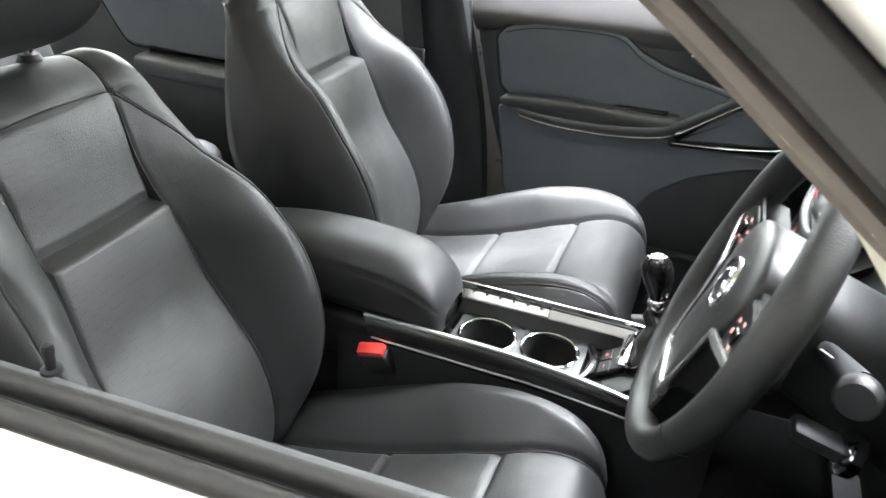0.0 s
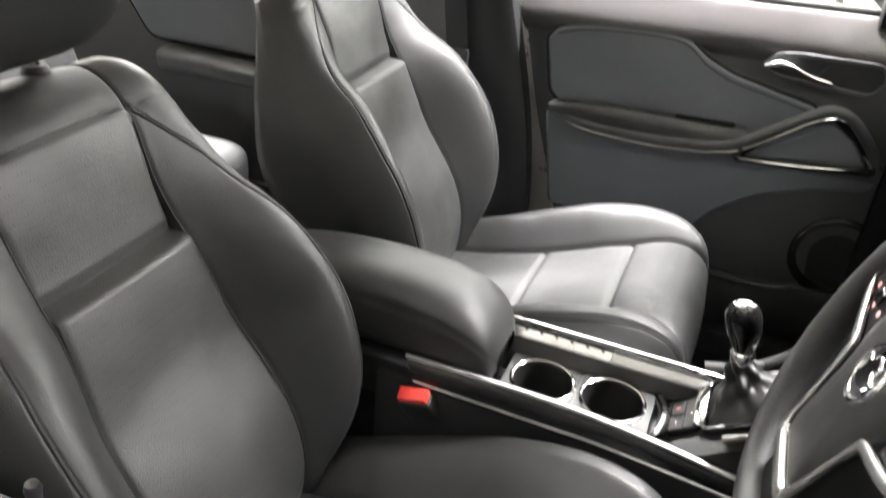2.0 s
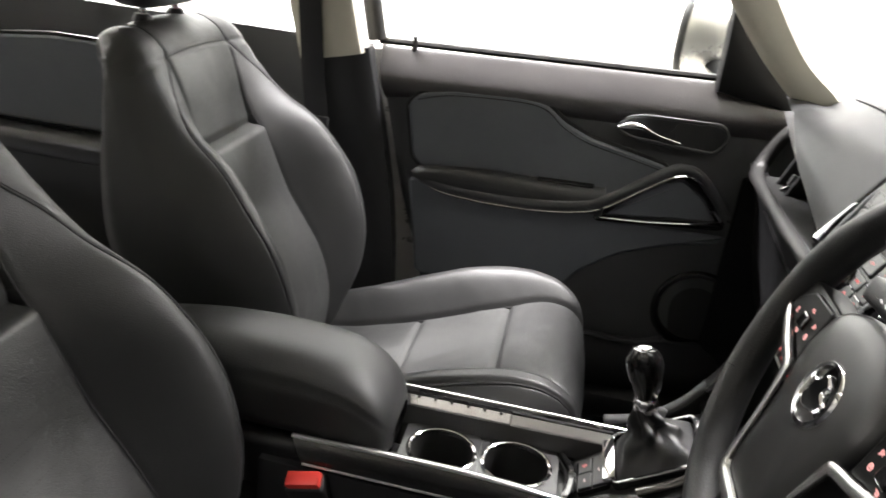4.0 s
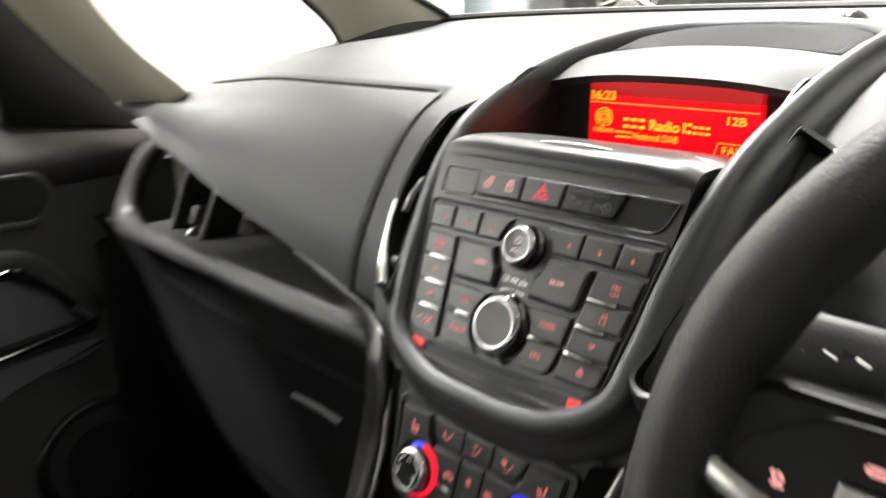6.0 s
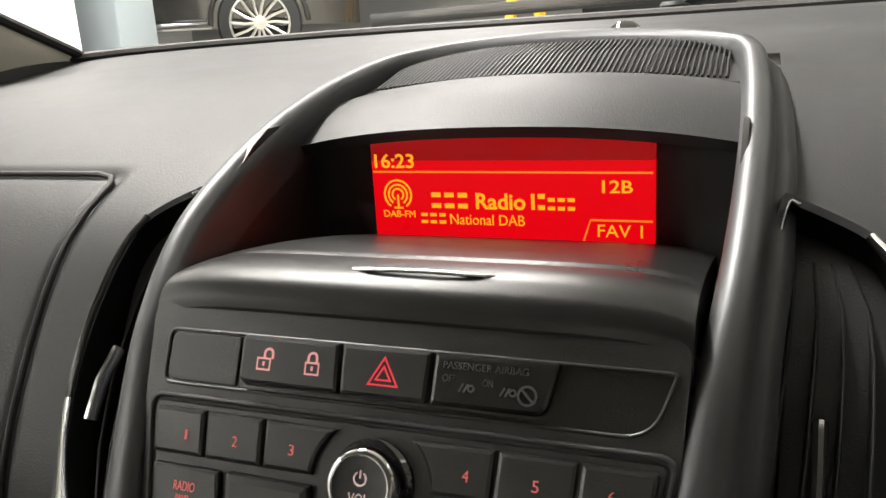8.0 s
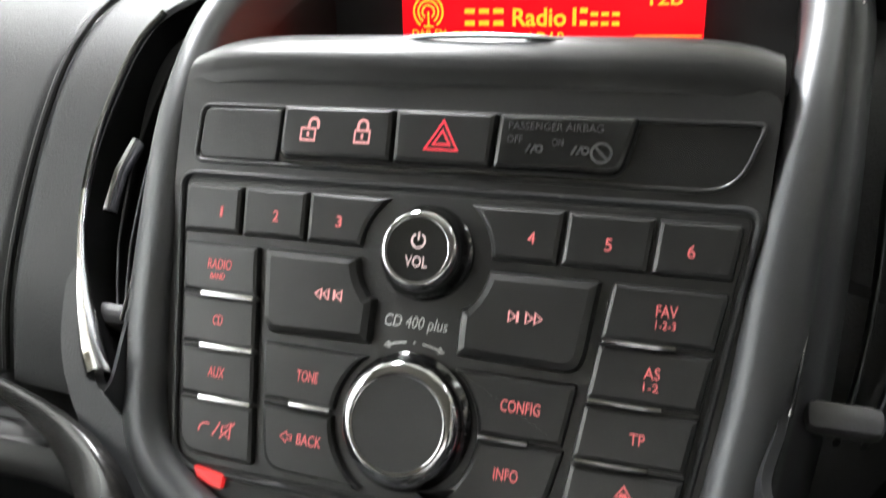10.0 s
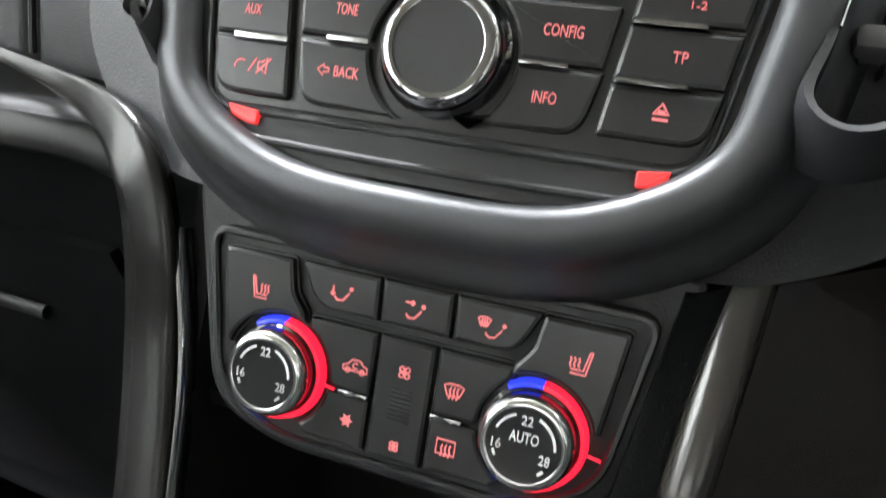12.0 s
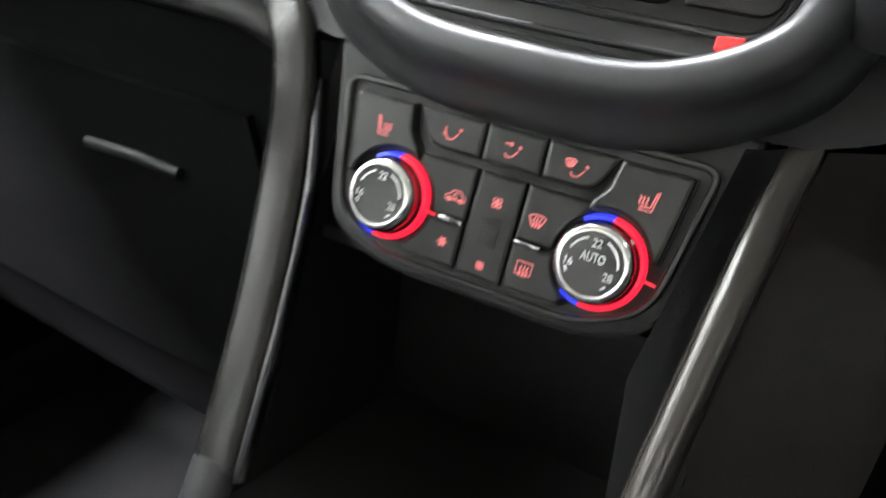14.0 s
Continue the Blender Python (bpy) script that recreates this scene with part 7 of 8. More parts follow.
def build_passenger_door():
    door = thing("passenger_door", (-0.3, 0.735, 0.40), "dark grey passenger door card with chrome trimmed pull handle", "car door")
    # main card, bellied towards the cabin
    def rear(z):
        return lerp_table([(0.42, -0.555), (0.60, -0.600), (0.75, -0.650), (0.93, -0.700), (1.05, -0.722)], z)

    def card(s, t):
        z0 = 0.42 + 0.57 * t
        x = rear(z0) + (0.135 - rear(z0)) * s
        w = 0.006 + 0.020 * step(0.42, 0.60, z0) * (1 - 0.5 * step(0.80, 0.97, z0)) - 0.018 * step(0.04, 0.0, s)
        return DOOR @ Vector((x, z0, w))
    part("card", surface(card, 40, 40, (0, 0.03, 0)), door_plastic, door)

    # shoulder below the window, tipped so that it catches the window's light
    prof = table_path([(0.955, 0.016), (0.975, 0.030), (0.990, 0.034), (1.010, 0.026), (1.035, 0.010), (1.052, -0.004), (1.054, -0.020)])

    def shoulder(s, t):
        z, w = prof(t)
        x0 = rear(min(z, 1.05))
        x = x0 + (0.12 - x0) * s
        return DOOR @ Vector((x, z + (sill_z(x) - 1.054), w))
    part("shoulder", surface(shoulder, 40, 24, (0, 0.02, -0.01)), shoulder_plastic, door, "soft dark grey door shoulder")
    part("window_seal", tube(smooth_path([(x, 0.752, sill_z(x) + 0.004) for x in (-0.73, -0.4, -0.1, 0.10)], 6), 0.008, 0.007, 8), rubber, door, "black window seal")
    part("lock_pin", lathe([(0.005, 0), (0.005, 0.026), (0.006, 0.030), (0.0, 0.034)], Matrix.Translation((-0.655, 0.738, 1.036)), 14), hard_plastic, door, "black lock pin")
    # insert
    ins = [(-0.652, 0.940), (-0.630, 0.966), (-0.56, 0.984), (-0.43, 0.992), (-0.375, 0.984), (-0.335, 0.955), (-0.28, 0.932), (-0.19, 0.914), (-0.126, 0.900), (-0.122, 0.884), (-0.155, 0.858), (-0.20, 0.825), (-0.25, 0.800), (-0.33, 0.790), (-0.58, 0.790), (-0.632, 0.83)]
    out = rounded(ins, 0.012, 3)
    part("insert", prism(inset(out, 0.003), 0.0, 0.034, DOOR, 0.005), door_cloth, door, "padded blue-grey insert", sharp=60)
    part("insert_groove", tube([DOOR @ Vector((p.x, p.y, 0.027)) for p in out], 0.0042, 0.003, 8, True, up=(0, -1, 0)), dark_plastic, door)
    stitch_run = [(x, z - 0.014, 0.0345) for x, z in ins[1:9]]
    part("stitch_line", door_tube(stitch_run, 0.0012, 0.0008, 6), stitch, door)
    # lower panel
    low = [(-0.600, 0.575), (-0.30, 0.575), (-0.255, 0.645), (-0.18, 0.700), (-0.08, 0.738), (0.0, 0.752), (0.02, 0.775), (-0.10, 0.772), (-0.24, 0.776), (-0.30, 0.789), (-0.634, 0.789)]
    part("lower_panel", prism(rounded(low, 0.015, 4), 0.0, 0.030, DOOR, 0.006), door_cloth, door, "blue-grey lower panel", sharp=60)
    # armrest
    def arm(s, t):
        x = -0.628 + 0.395 * t
        e = math.sin(math.pi * min(max(t, 0.0), 1.0)) ** 0.35 if t < 0.5 else 1.0
        a = 2 * math.pi * s
        c, sn = math.cos(a), math.sin(a)
        c, sn = math.copysign(abs(c) ** 0.7, c), math.copysign(abs(sn) ** 0.7, sn)
        return DOOR @ Vector((x, 0.803 + 0.027 * sn * max(e, 0.05) + 0.006 * t, 0.036 + 0.038 * c * max(e, 0.05)))
    part("armrest", surface(arm, 32, 30), leather, door, "padded black armrest")
    part("window_switch", prism(rounded([(-0.375, 0.822), (-0.265, 0.826), (-0.255, 0.840), (-0.37, 0.836)], 0.004, 3), 0.03, 0.052, DOOR, 0.003), gloss_dull, door, "black window switch")
    # pull handle: a band that sweeps up and back down, with its bright edge
    sweep_run = [(x, z + 0.011, w) for x, z, w in [(-0.612, 0.786, 0.050), (-0.56, 0.774, 0.066), (-0.48, 0.770, 0.074), (-0.38, 0.773, 0.078), (-0.29, 0.784, 0.078), (-0.235, 0.802, 0.074), (-0.17, 0.846, 0.066), (-0.125, 0.876, 0.058), (-0.095, 0.886, 0.052), (-0.062, 0.874, 0.046), (-0.025, 0.838, 0.042), (0.000, 0.806, 0.040), (0.004, 0.796, 0.038)]]
    part("pull_band", door_tube([(x, z + 0.005, w - 0.006) for x, z, w in sweep_run], 0.0110, 0.008, 12), door_plastic, door)
    inner = [(x + 0.004 + 0.010 * step(-0.15, 0.0, x), z - 0.007 - 0.003 * step(-0.15, 0.0, x), w - 0.004) for x, z, w in sweep_run]
    part("chrome_line", door_tube(inner[:-1], 0.0024, 0.0030, 8), chrome, door, "chrome edge of the pull handle")
    part("chrome_line", door_tube([(-0.236, 0.783, 0.064), (-0.15, 0.787, 0.058), (-0.05, 0.797, 0.048), (-0.004, 0.808, 0.042)], 0.0022, 0.0028, 8), chrome, door, "chrome lower edge of the pull handle")
    part("chrome_corner", prism([(-0.028, 0.822), (-0.004, 0.807), (-0.002, 0.813), (-0.022, 0.830)], 0.035, 0.046, DOOR, 0.001), chrome, door, "chrome corner")
    part("handle_pocket", prism(rounded([(-0.232, 0.778), (-0.012, 0.803), (-0.045, 0.845), (-0.090, 0.876), (-0.130, 0.862), (-0.19, 0.815)], 0.008, 4), 0.0, 0.030, DOOR, 0.003), door_cloth, door, "blue-grey pocket behind the pull handle")
    part("pocket_border", tube([DOOR @ Vector((p.x, p.y, 0.033)) for p in rounded([(-0.244, 0.770), (0.004, 0.794), (-0.035, 0.850), (-0.090, 0.888), (-0.135, 0.872), (-0.195, 0.818)], 0.01, 4)], 0.007, 0.006, 8, True, up=(0, -1, 0)), gloss_dull, door)
    # release handle in its dish
    dish = rounded([(-0.238, 0.958), (-0.205, 0.945), (-0.045, 0.937), (-0.026, 0.968), (-0.040, 0.994), (-0.19, 0.990), (-0.222, 0.982)], 0.014, 5)
    part("handle_dish", prism(dish, 0.02, 0.0365, DOOR), hard_plastic, door, "black handle dish")
    part("dish_rim", tube([DOOR @ Vector((p.x, p.y, 0.037)) for p in dish], 0.0035, 0.003, 8, True, up=(0, -1, 0)), door_plastic, door)
    part("release_lever", tube(smooth_path([DOOR @ Vector(p) for p in ((-0.234, 0.962, 0.044), (-0.210, 0.970, 0.050), (-0.185, 0.968, 0.050), (-0.155, 0.957, 0.046), (-0.115, 0.949, 0.042))], 6), 0.0046, 0.0034, 10, up=(0, -1, 0), scales=[0.7, 0.8, 0.95, 1.1, 1.25, 1.35, 1.4, 1.4, 1.35, 1.25, 1.1, 1.0, 0.85, 0.75, 0.65, 0.6, 0.55, 0.52, 0.5, 0.5, 0.5, 0.5, 0.5, 0.45, 0.4]), chrome, door, "chrome release lever")
    part("lever_shadow", prism(rounded([(-0.150, 0.945), (-0.115, 0.942), (-0.085, 0.988), (-0.120, 0.988)], 0.004, 3), 0.03, 0.0385, DOOR), dark_plastic, door)
    # speaker and bottle pocket
    c = Matrix(DOOR)
    c.translation = DOOR @ Vector((-0.005, 0.605, 0.02))
    part("speaker_ring", lathe([(0.070, 0.0), (0.074, 0.010), (0.083, 0.012), (0.090, 0.004), (0.092, -0.01)], c, 48, caps=False), gloss_dull, door, "glossy black speaker ring")
    part("speaker_mesh", lathe([(0.0, 0.010), (0.04, 0.008), (0.071, 0.002)], c, 40), dark_plastic, door, "black speaker mesh")
    part("door_bin", surface(lambda s, t: DOOR @ Vector((-0.58 + 0.66 * s, 0.42 + 0.12 * t - 0.02 * math.sin(math.pi * s), 0.05 + 0.018 * math.sin(math.pi * t) - 0.03 * abs(2 * s - 1) ** 6)), 24, 8, (0, 0.012, 0)), hard_plastic, door, "black door bin")
    part("bin_lip", door_tube([(-0.57, 0.540, 0.052), (-0.30, 0.530, 0.066), (-0.12, 0.528, 0.066), (-0.06, 0.545, 0.060)], 0.006, 0.008, 8), hard_plastic, door)
    sail = [(-0.070, 1.052), (0.118, 1.028), (0.065, 1.085), (-0.02, 1.180), (-0.075, 1.250)]
    part("mirror_sail", prism(sail, -0.012, 0.030, DOOR, 0.008), low_plastic, door, "black triangle at the mirror")
    fr = [(-0.735, 0.748, 1.05), (-0.765, 0.735, 1.20), (-0.80, 0.69, 1.44)]
    part("rear_frame", tube(smooth_path(fr, 6), 0.020, 0.016, 10, up=(0, 1, 0)), rubber, door, "black window frame")
    pane = part("window_pane", surface(lambda s, t: Vector((-0.72 + 0.76 * s - 0.30 * s * t, 0.757 - 0.075 * t * t, sill_z(-0.72 + 0.76 * s) + 0.40 * t)), 10, 8), glass, door, "clear door window")
    pane.visible_shadow = False
    return door


passenger_door = build_passenger_door()


def build_mirror():
    m = thing("door_mirror", (-0.06, 0.93, 1.02), "silver door mirror outside the passenger window", "door mirror")
    def shell(s, t):
        a, b = 2 * math.pi * s, math.pi * 0.5 * t
        c, sn = math.cos(a), math.sin(a)
        c, sn = math.copysign(abs(c) ** 0.7, c), math.copysign(abs(sn) ** 0.7, sn)
        return Vector((-0.10 + 0.11 * math.sin(b) + 0.06 * c * math.cos(b) * 0.6, 0.955 + 0.105 * c * math.cos(b) ** 0.7, 1.125 + 0.082 * sn * math.cos(b) ** 0.7))
    part("housing", surface(shell, 36, 12), silver_paint, m, "silver mirror housing")
    rim = [shell(i / 36, 0.0) + Vector((-0.004, 0, 0)) for i in range(36)]
    part("glass_rim", tube(rim, 0.008, 0.008, 8, True, up=(1, 0, 0)), rubber, m, "black rim")
    bm = bmesh.new()
    bm.faces.new([bm.verts.new(Vector((p.x + 0.004, 0.955 + (p.y - 0.955) * 0.97, 1.125 + (p.z - 1.125) * 0.97))) for p in rim])
    part("mirror_pane", bm, mirror_glass, m, "mirror glass", smooth=False)
    part("arm", tube(smooth_path([(-0.02, 0.75, 1.075), (-0.03, 0.82, 1.065), (-0.05, 0.88, 1.075)], 5), 0.03, 0.018, 12, up=(0, 0, 1)), hard_plastic, m, "black mirror arm")
    return m


build_mirror()


def build_driver_door():
    d = thing("driver_door", (-0.3, -0.735, 0.40), "silver driver's door with open window and black window seals", "car door")
    part("card", surface(lambda s, t: Vector((-0.74 + 0.88 * s, -0.715 + 0.03 * math.sin(math.pi * t * 0.8), 0.42 + (sill_z(-0.74 + 0.88 * s) - 0.45) * t)), 20, 20, (0, -0.02, 0)), door_plastic, d, "dark grey door card")
    prof = table_path([(-0.668, 0.975), (-0.666, 1.003), (-0.671, 1.017), (-0.684, 1.024), (-0.698, 1.027), (-0.704, 1.020)])
    part("shoulder", surface(lambda s, t: Vector((-0.76 + 0.92 * s, prof(t)[0], prof(t)[1] + sill_z(-0.76 + 0.92 * s) - 1.050)), 30, 16, (0, -0.012, -0.012)), door_plastic, d, "dark grey door shoulder")
    for y, z, a, b in ((-0.7080, 0.000, 0.0070, 0.0075), (-0.7320, -0.002, 0.0080, 0.0085)):
        part("window_seal", tube(smooth_path([(x, y, sill_z(x) + z - 0.008) for x in (-0.78, -0.5, -0.2, 0.10)], 6), a, b, 10), rubber, d, "black window seal")
    part("seal_gap", tube(smooth_path([(x, -0.7195, sill_z(x) - 0.018) for x in (-0.78, -0.5, -0.2, 0.10)], 6), 0.007, 0.004, 6), dark_plastic, d)
    belt = table_path([(-0.738, 1.040), (-0.748, 1.034), (-0.762, 1.020), (-0.785, 0.985), (-0.80, 0.93)])
    part("outer_skin", surface(lambda s, t: Vector((-0.78 + 0.95 * s, belt(t)[0], belt(t)[1] + sill_z(-0.78 + 0.95 * s) - 1.054)), 24, 12, (0, 0.01, -0.004)), cream_paint, d, "pale silver outer skin")
    part("lock_pin", lathe([(0.0036, 0), (0.0036, 0.014), (0.0046, 0.019), (0.0034, 0.023), (0.0, 0.0245)], Matrix.Translation((-0.538, -0.681, sill_z(-0.538) - 0.020)), 16), hard_plastic, d, "black lock pin")
    part("pin_collar", lathe([(0.0075, 0), (0.0070, 0.002), (0.004, 0.003)], Matrix.Translation((-0.538, -0.681, sill_z(-0.538) - 0.018)), 18, caps=False), hard_plastic, d)
    frame_run = [(0.16, -0.722, 1.065), (0.02, -0.722, 1.166), (-0.109, -0.720, 1.262), (-0.198, -0.716, 1.328), (-0.30, -0.708, 1.392), (-0.45, -0.694, 1.445), (-0.70, -0.684, 1.468)]
    path = smooth_path(frame_run, 8)
    part("frame_seal", tube(path, 0.0070, 0.011, 10, up=(0, 1, 0)), brown_rubber, d, "brownish rubber door seal")
    part("window_frame", tube([p + Vector((0.012, -0.010, 0.016)) for p in path], 0.013, 0.020, 12, up=(0, 1, 0), power=0.8), rubber, d, "black window frame")
    part("outer_frame", tube([p + Vector((0.030, -0.018, 0.036)) for p in path], 0.015, 0.020, 12, up=(0, 1, 0), power=0.8), silver_paint, d, "silver outer frame")
    part("gutter", tube([p + Vector((0.048, -0.010, 0.056)) for p in path], 0.008, 0.010, 8, up=(0, 1, 0)), rubber, d, "black gutter strip")
    part("roof_edge", tube([p + Vector((0.070, 0.004, 0.075)) for p in path], 0.022, 0.022, 12, up=(0, 1, 0)), silver_paint, d, "silver roof edge")
    return d


brown_rubber = material("weathered_rubber", (0.075, 0.062, 0.052), 0.6, grain=0.4, scale=500, mottle=0.2)
cream_paint = material("pale_paint", (0.70, 0.67, 0.60), 0.25, metal=0.2, coat=0.8, mottle=0.03)
driver_door = build_driver_door()


def build_rear_door(side, name):
    d = thing(name, (-1.3, side * 0.735, 0.40), "dark grey rear door card with a padded insert", "car door", "rear doors")
    M = Matrix(((1, 0, 0, 0), (0, 0, -side, side * 0.737), (0, 1, 0, 0), (0, 0, 0, 1)))
    part("card", surface(lambda s, t: Vector((-1.98 + 1.12 * s, side * (0.737 - 0.015 * math.sin(math.pi * t)), 0.42 + 0.62 * t)), 20, 14, (0, side * 0.03, 0)), door_plastic, d)
    ins = rounded([(-1.765, 0.925), (-1.43, 0.965), (-1.06, 0.965), (-1.00, 0.80), (-1.10, 0.770), (-1.66, 0.765)], 0.03, 5)
    part("insert", prism(ins, 0.0, 0.032, M if side > 0 else M, 0.008), door_cloth, d, "padded blue-grey insert", sharp=60)
    part("insert_border", tube([M @ Vector((p.x, p.y, 0.024)) for p in ins], 0.007, 0.006, 8, True, up=(0, -side, 0)), gloss_dull, d)
    part("armrest", box(-1.62, -1.10, side * 0.70 - 0.04, side * 0.70 + 0.04, 0.70, 0.755, 0.02, 3), door_plastic, d)
    pane = part("window_pane", surface(lambda s, t: Vector((-1.92 + 1.02 * s, side * (0.757 - 0.09 * t * t), 1.04 + 0.40 * t)), 8, 6), glass, d, "clear rear window")
    pane.visible_shadow = False
    return d


build_rear_door(1, "rear_door")
build_rear_door(-1, "rear_door")


def build_rear_seat():
    for y, label in ((0.42, "black leather outer rear seat"), (-0.42, "black leather outer rear seat"), (0.0, "grey leather centre rear seat with a raised back")):
        s = thing("rear_seat", (-1.6, y, 0.40), label, "car seat", "rear seats")
        mat = rear_leather if y == 0.0 else leather
        part("cushion", box(-1.80, -1.30, y - 0.195, y + 0.195, 0.42, 0.60, 0.05, 4), mat, s)
        m = Matrix.Translation((-1.82, y, 0.55)) @ Matrix.Rotation(radians(-16), 4, "Y")
        part("backrest", box(-0.07, 0.07, -0.195, 0.195, 0.0, 0.52, 0.045, 4, m), mat, s)
        part("headrest", box(-0.05, 0.05, -0.12, 0.12, 0.53, 0.67, 0.04, 4, m), leather, s)


build_rear_seat()


def build_belt():
    b = thing("seat_belt", (-0.82, 0.62, 0.90), "black seat belt hanging beside the passenger seat", "seat belt")
    run = smooth_path([(-0.86, 0.628, 1.36), (-0.842, 0.630, 1.15), (-0.828, 0.632, 1.0), (-0.815, 0.634, 0.88), (-0.80, 0.64, 0.6), (-0.79, 0.645, 0.40)], 6)
    part("webbing", tube(run, 0.023, 0.0011, 8, up=(0, 1, 0), power=0.5), belt_web, b)
    part("tongue", box(-0.835, -0.790, 0.626, 0.638, 0.862, 0.905, 0.004, 2), hard_plastic, b, "black buckle tongue")
    part("tongue_plate", box(-0.825, -0.800, 0.630, 0.633, 0.835, 0.866), chrome_dark, b, "steel plate")
    part("height_adjuster", box(-0.89, -0.83, 0.622, 0.640, 1.33, 1.42, 0.006, 2), beige, b, "beige height adjuster")


build_belt()


def build_sensor():
    s = thing("sun_sensor", (0.42, -0.012, 1.152), "small black sun sensor dome on the dashboard", "sensor")
    part("dome", lathe([(0.014, 0), (0.0135, 0.004), (0.010, 0.010), (0.005, 0.0135), (0, 0.014)], Matrix.Translation((0.42, -0.012, 1.151)), 24), gloss_black, s)


build_sensor()

# ---- outside: the workshop ahead of the car ----


def build_far_car(place, turn, lift):
    c = thing("dark_car", place, "dark brown car with silver alloy wheels on a lift", "car")
    m = pose(*place, 0, 0, turn)

    def body(s, t):
        x = -2.15 + 4.3 * s
        prof = [(0.0, 0.28), (0.80, 0.30), (0.86, 0.55), (0.90, 0.80), (0.84, 0.98), (0.70, 1.05), (0.0, 1.08)]
        k = t * 6
        i = min(int(k), 5)
        y = prof[i][0] + (prof[i + 1][0] - prof[i][0]) * (k - i)
        z = prof[i][1] + (prof[i + 1][1] - prof[i][1]) * (k - i)
        e = max(0, abs(x) - 1.75) / 0.4
        return (x, y * (1 - 0.25 * e * e), 0.28 + (z - 0.28) * (1 - 0.25 * e * e))
    bm = bmesh.new()
    for side in (1, -1):
        surface(lambda s, t: m @ Vector((body(s, t)[0], side * body(s, t)[1], body(s, t)[2])), 40, 24, None, bm)
    part("body", bm, car_paint, c)

    def cabin(s, t):
        x0 = -1.55 + 2.6 * s
        h = math.sin(math.pi * min(max(s, 0.0), 1.0)) ** 0.45
        a = math.pi * t
        return m @ Vector((x0, 0.78 * math.cos(a) * (0.9 + 0.1 * h), 1.02 + 0.56 * h * math.sin(a) ** 0.5))
    part("cabin", surface(cabin, 30, 24), gloss_black, c, "dark glass cabin")
    for wx in (-1.32, 1.32):
        for side in (1, -1):
            w = m @ Matrix.Translation((wx, side * 0.80, 0.33)) @ Matrix.Rotation(-side * math.pi / 2, 4, "X")
            wheel = part("wheel", lathe([(0.20, -0.10), (0.31, -0.10), (0.335, -0.06), (0.335, 0.06), (0.315, 0.095), (0.245, 0.10), (0.235, 0.07)], w, 40, caps=False), tyre_rubber, c, "black tyre")
            part("rim", lathe([(0.235, 0.02), (0.240, 0.095), (0.225, 0.098), (0.222, 0.02)], w, 40, caps=False), alloy, wheel, "silver alloy rim")
            part("brake_disc", lathe([(0.0, 0.0), (0.20, 0.0)], w, 24), dark_plastic, wheel)
            for i in range(14):
                a = 2 * math.pi * i / 14
                sp = [w @ Vector((r * math.cos(a + 0.05 * math.sin(r * 20)), r * math.sin(a + 0.05 * math.sin(r * 20)), 0.075 + 0.01 * (r / 0.23))) for r in (0.03, 0.12, 0.232)]
                part("spoke", tube(sp, 0.013, 0.012, 6), alloy, wheel)
            part("hub_cap", lathe([(0.05, 0.06), (0.05, 0.09), (0.0, 0.10)], w, 20), alloy, wheel)
            arch = [m @ Vector((wx + 0.385 * math.cos(q), side * 0.885, 0.33 + 0.385 * math.sin(q))) for q in [math.pi * k / 20 for k in range(21)]]
            part("arch_lip", tube(arch, 0.02, 0.02, 8, up=(0, 1, 0)), rubber, c)
    for side in (1, -1):
        part("sill_trim", box(-0.95, 0.95, side * 0.86 - 0.02, side * 0.86 + 0.02, 0.30, 0.36, 0.01, 2, m), chrome_dark, c, "bright sill strip")
        part("door_trim", box(-1.0, 0.9, side * 0.895 - 0.006, side * 0.895 + 0.006, 0.56, 0.60, 0.004, 2, m), alloy, c, "bright door strip")
    return c


def build_lift_post(x, y, label):
    p = thing("lift_post", (x, y, 0), label, "lift post", "lift posts")
    part("column", box(x - 0.16, x + 0.16, y - 0.20, y + 0.20, 0.02, 3.2, 0.02, 2), lift_paint, p, "blue-grey steel column")
    part("foot_plate", box(x - 0.30, x + 0.30, y - 0.34, y + 0.34, 0.0, 0.02), lift_paint, p)
    part("warning_plate", box(x - 0.167, x - 0.160, y - 0.03, y + 0.03, 1.02, 1.06), hard_plastic, p, "small dark plate")
    return p


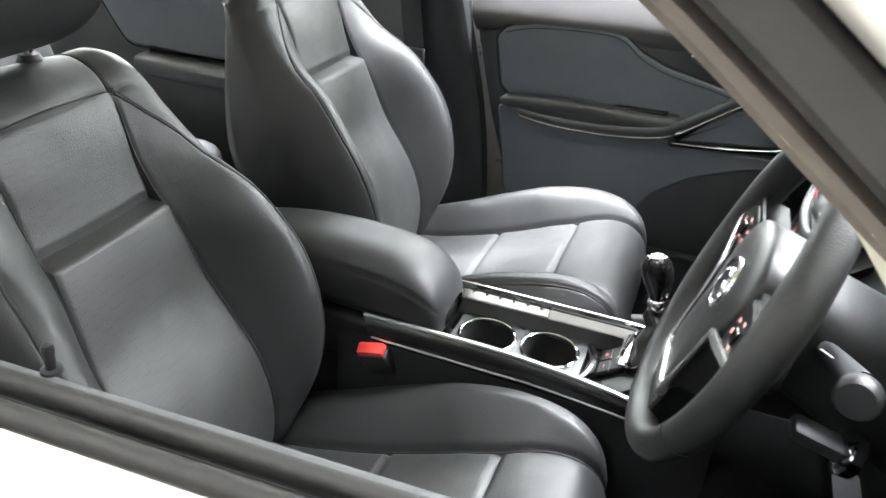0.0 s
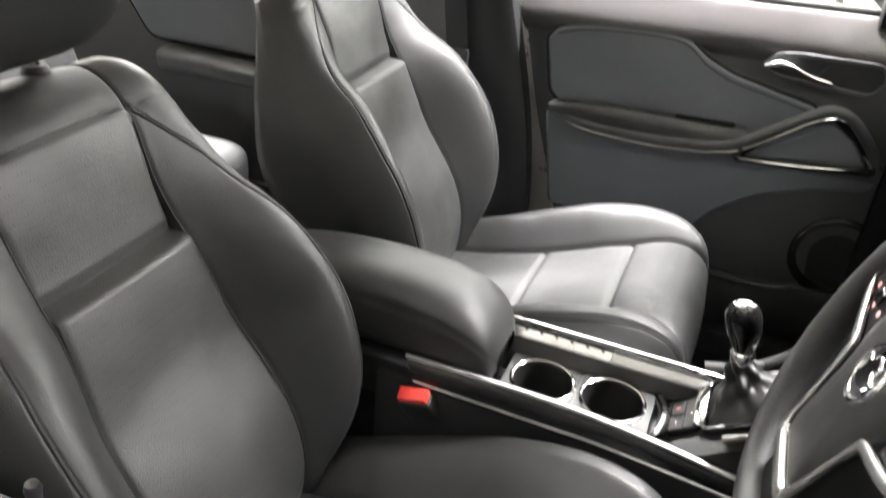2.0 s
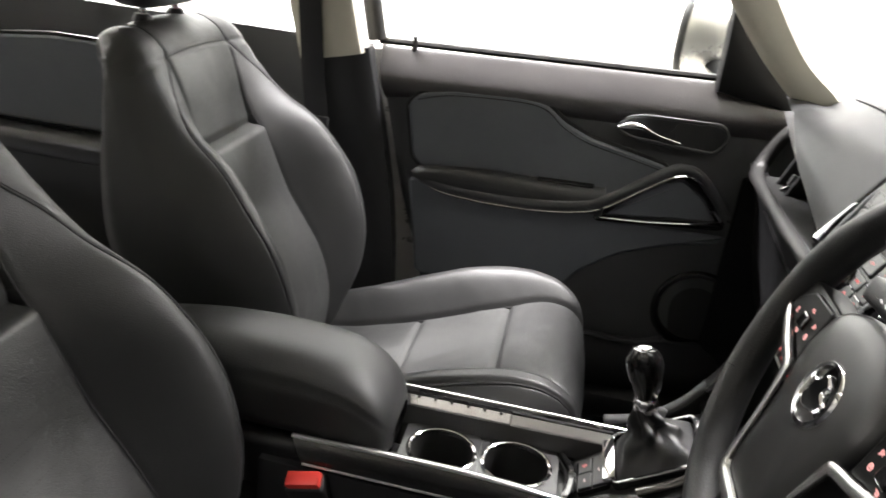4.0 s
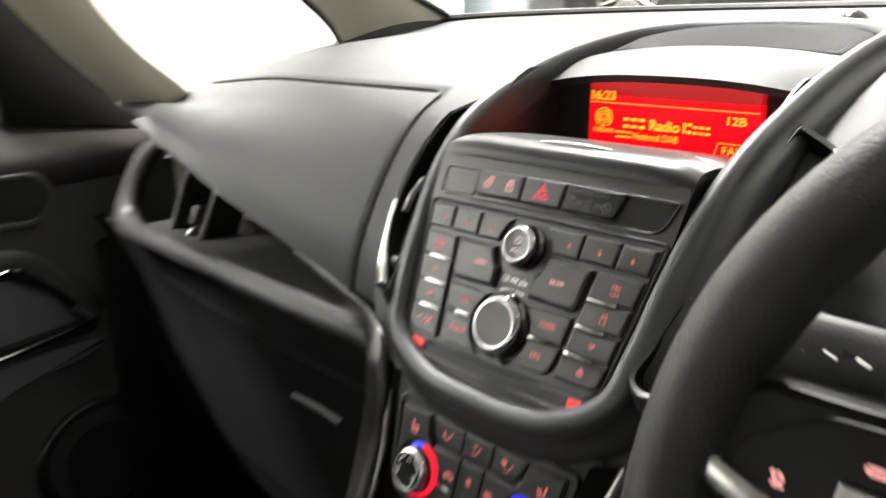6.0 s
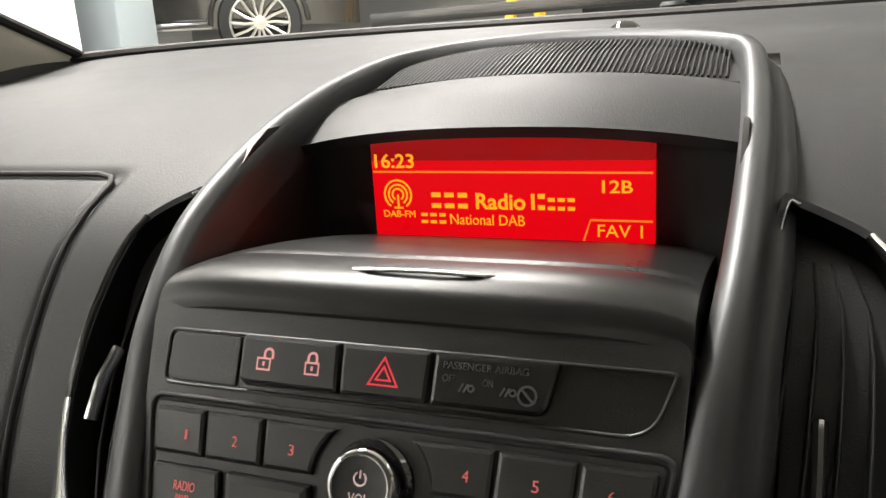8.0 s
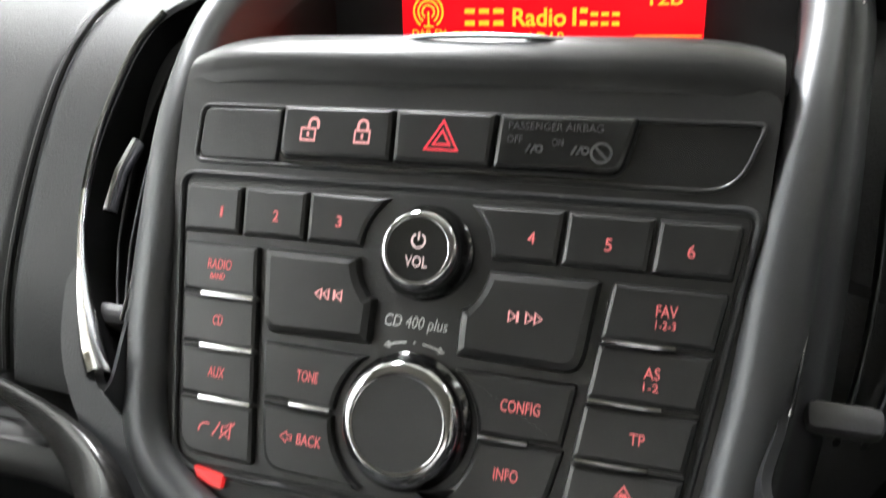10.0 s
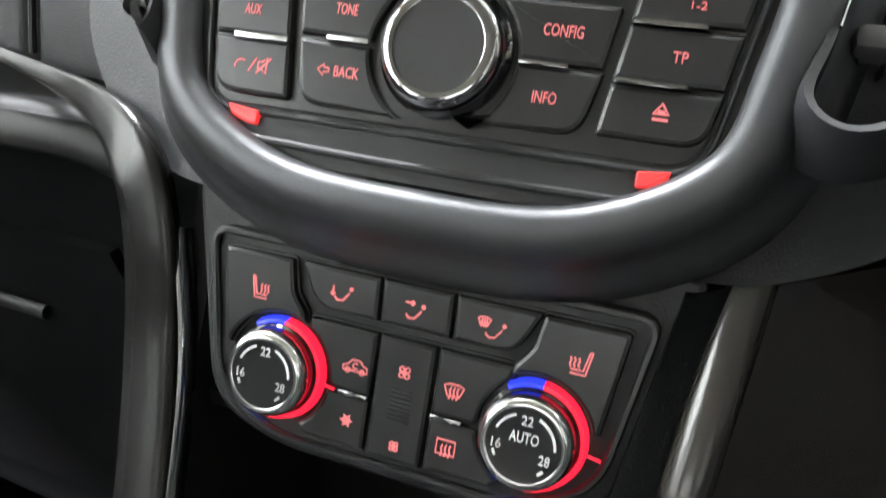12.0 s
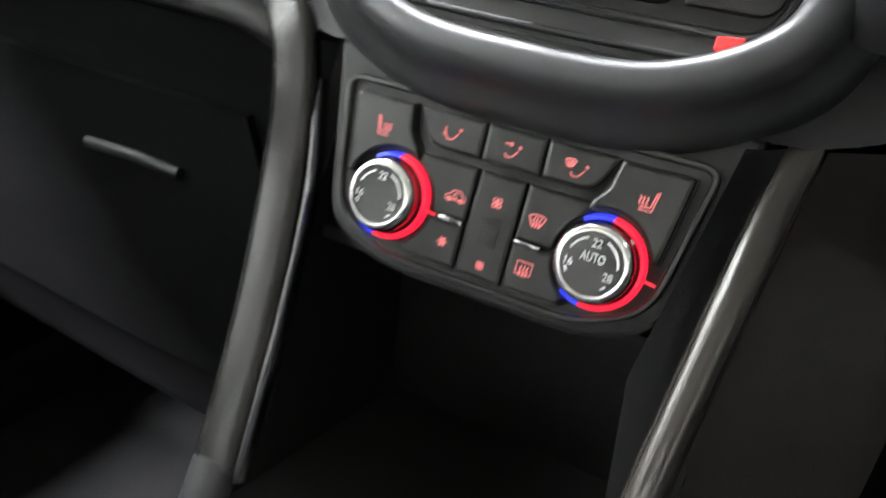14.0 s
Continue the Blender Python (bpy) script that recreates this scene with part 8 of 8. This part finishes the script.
def build_ramp(place, turn):
    """The raised platform under the far car."""
    r = thing("car_ramp", (place[0], place[1], 0), "grey steel car ramp on four legs", "car lift")
    m = pose(place[0], place[1], 0, 0, 0, turn)
    for side in (1, -1):
        part("runway", box(-2.3, 2.3, side * 0.80 - 0.24, side * 0.80 + 0.24, place[2] - 0.14, place[2] - 0.005, 0.02, 2, m), lift_paint, r)
        for x in (-2.1, 2.1):
            part("leg", box(x - 0.08, x + 0.08, side * 0.80 - 0.08, side * 0.80 + 0.08, 0.0, place[2] - 0.14, 0.01, 1, m), lift_paint, r)


def build_ladder(x, y):
    l = thing("step_ladder", (x, y, 0), "yellow folding step ladder standing on the floor", "ladder")
    for side in (1, -1):
        for dy in (-0.19, 0.19):
            part("rail", tube([(x + side * 0.20, y + dy * 1.5, 0.0), (x + side * 0.02, y + dy * 0.35, 1.75)], 0.022, 0.04, 6), yellow_paint, l)
    for i in range(1, 6):
        z = 0.28 * i
        part("tread", box(x - 0.20 + 0.103 * z - 0.03, x - 0.20 + 0.103 * z + 0.03, y - 0.26 + 0.11 * z, y + 0.26 - 0.11 * z, z - 0.012, z + 0.012), alloy, l)
    return l


def build_bench(x, y):
    b = thing("work_bench", (x, y, 0), "dark steel work bench against the end wall", "work bench")
    part("top", box(x - 0.35, x + 0.35, y - 1.0, y + 1.0, 1.20, 1.26, 0.01), rubber, b)
    part("back_board", box(x + 0.30, x + 0.34, y - 1.0, y + 1.0, 1.26, 1.75, 0.005), hard_plastic, b)
    for sx in (-0.3, 0.3):
        for sy in (-0.95, 0.95):
            part("leg", box(x + sx - 0.03, x + sx + 0.03, y + sy - 0.03, y + sy + 0.03, 0, 1.20), rubber, b)


FAR_CAR, FAR_TURN = (5.49, 5.21, 1.03), 123
dark_car = build_far_car(FAR_CAR, FAR_TURN, 1.03)
build_ramp(FAR_CAR, FAR_TURN)
build_lift_post(3.62, 3.42, "blue-grey steel post of a car lift")
build_ladder(6.6, 1.75)
build_bench(10.9, 1.2)

# ---- lettering ----
make_words()
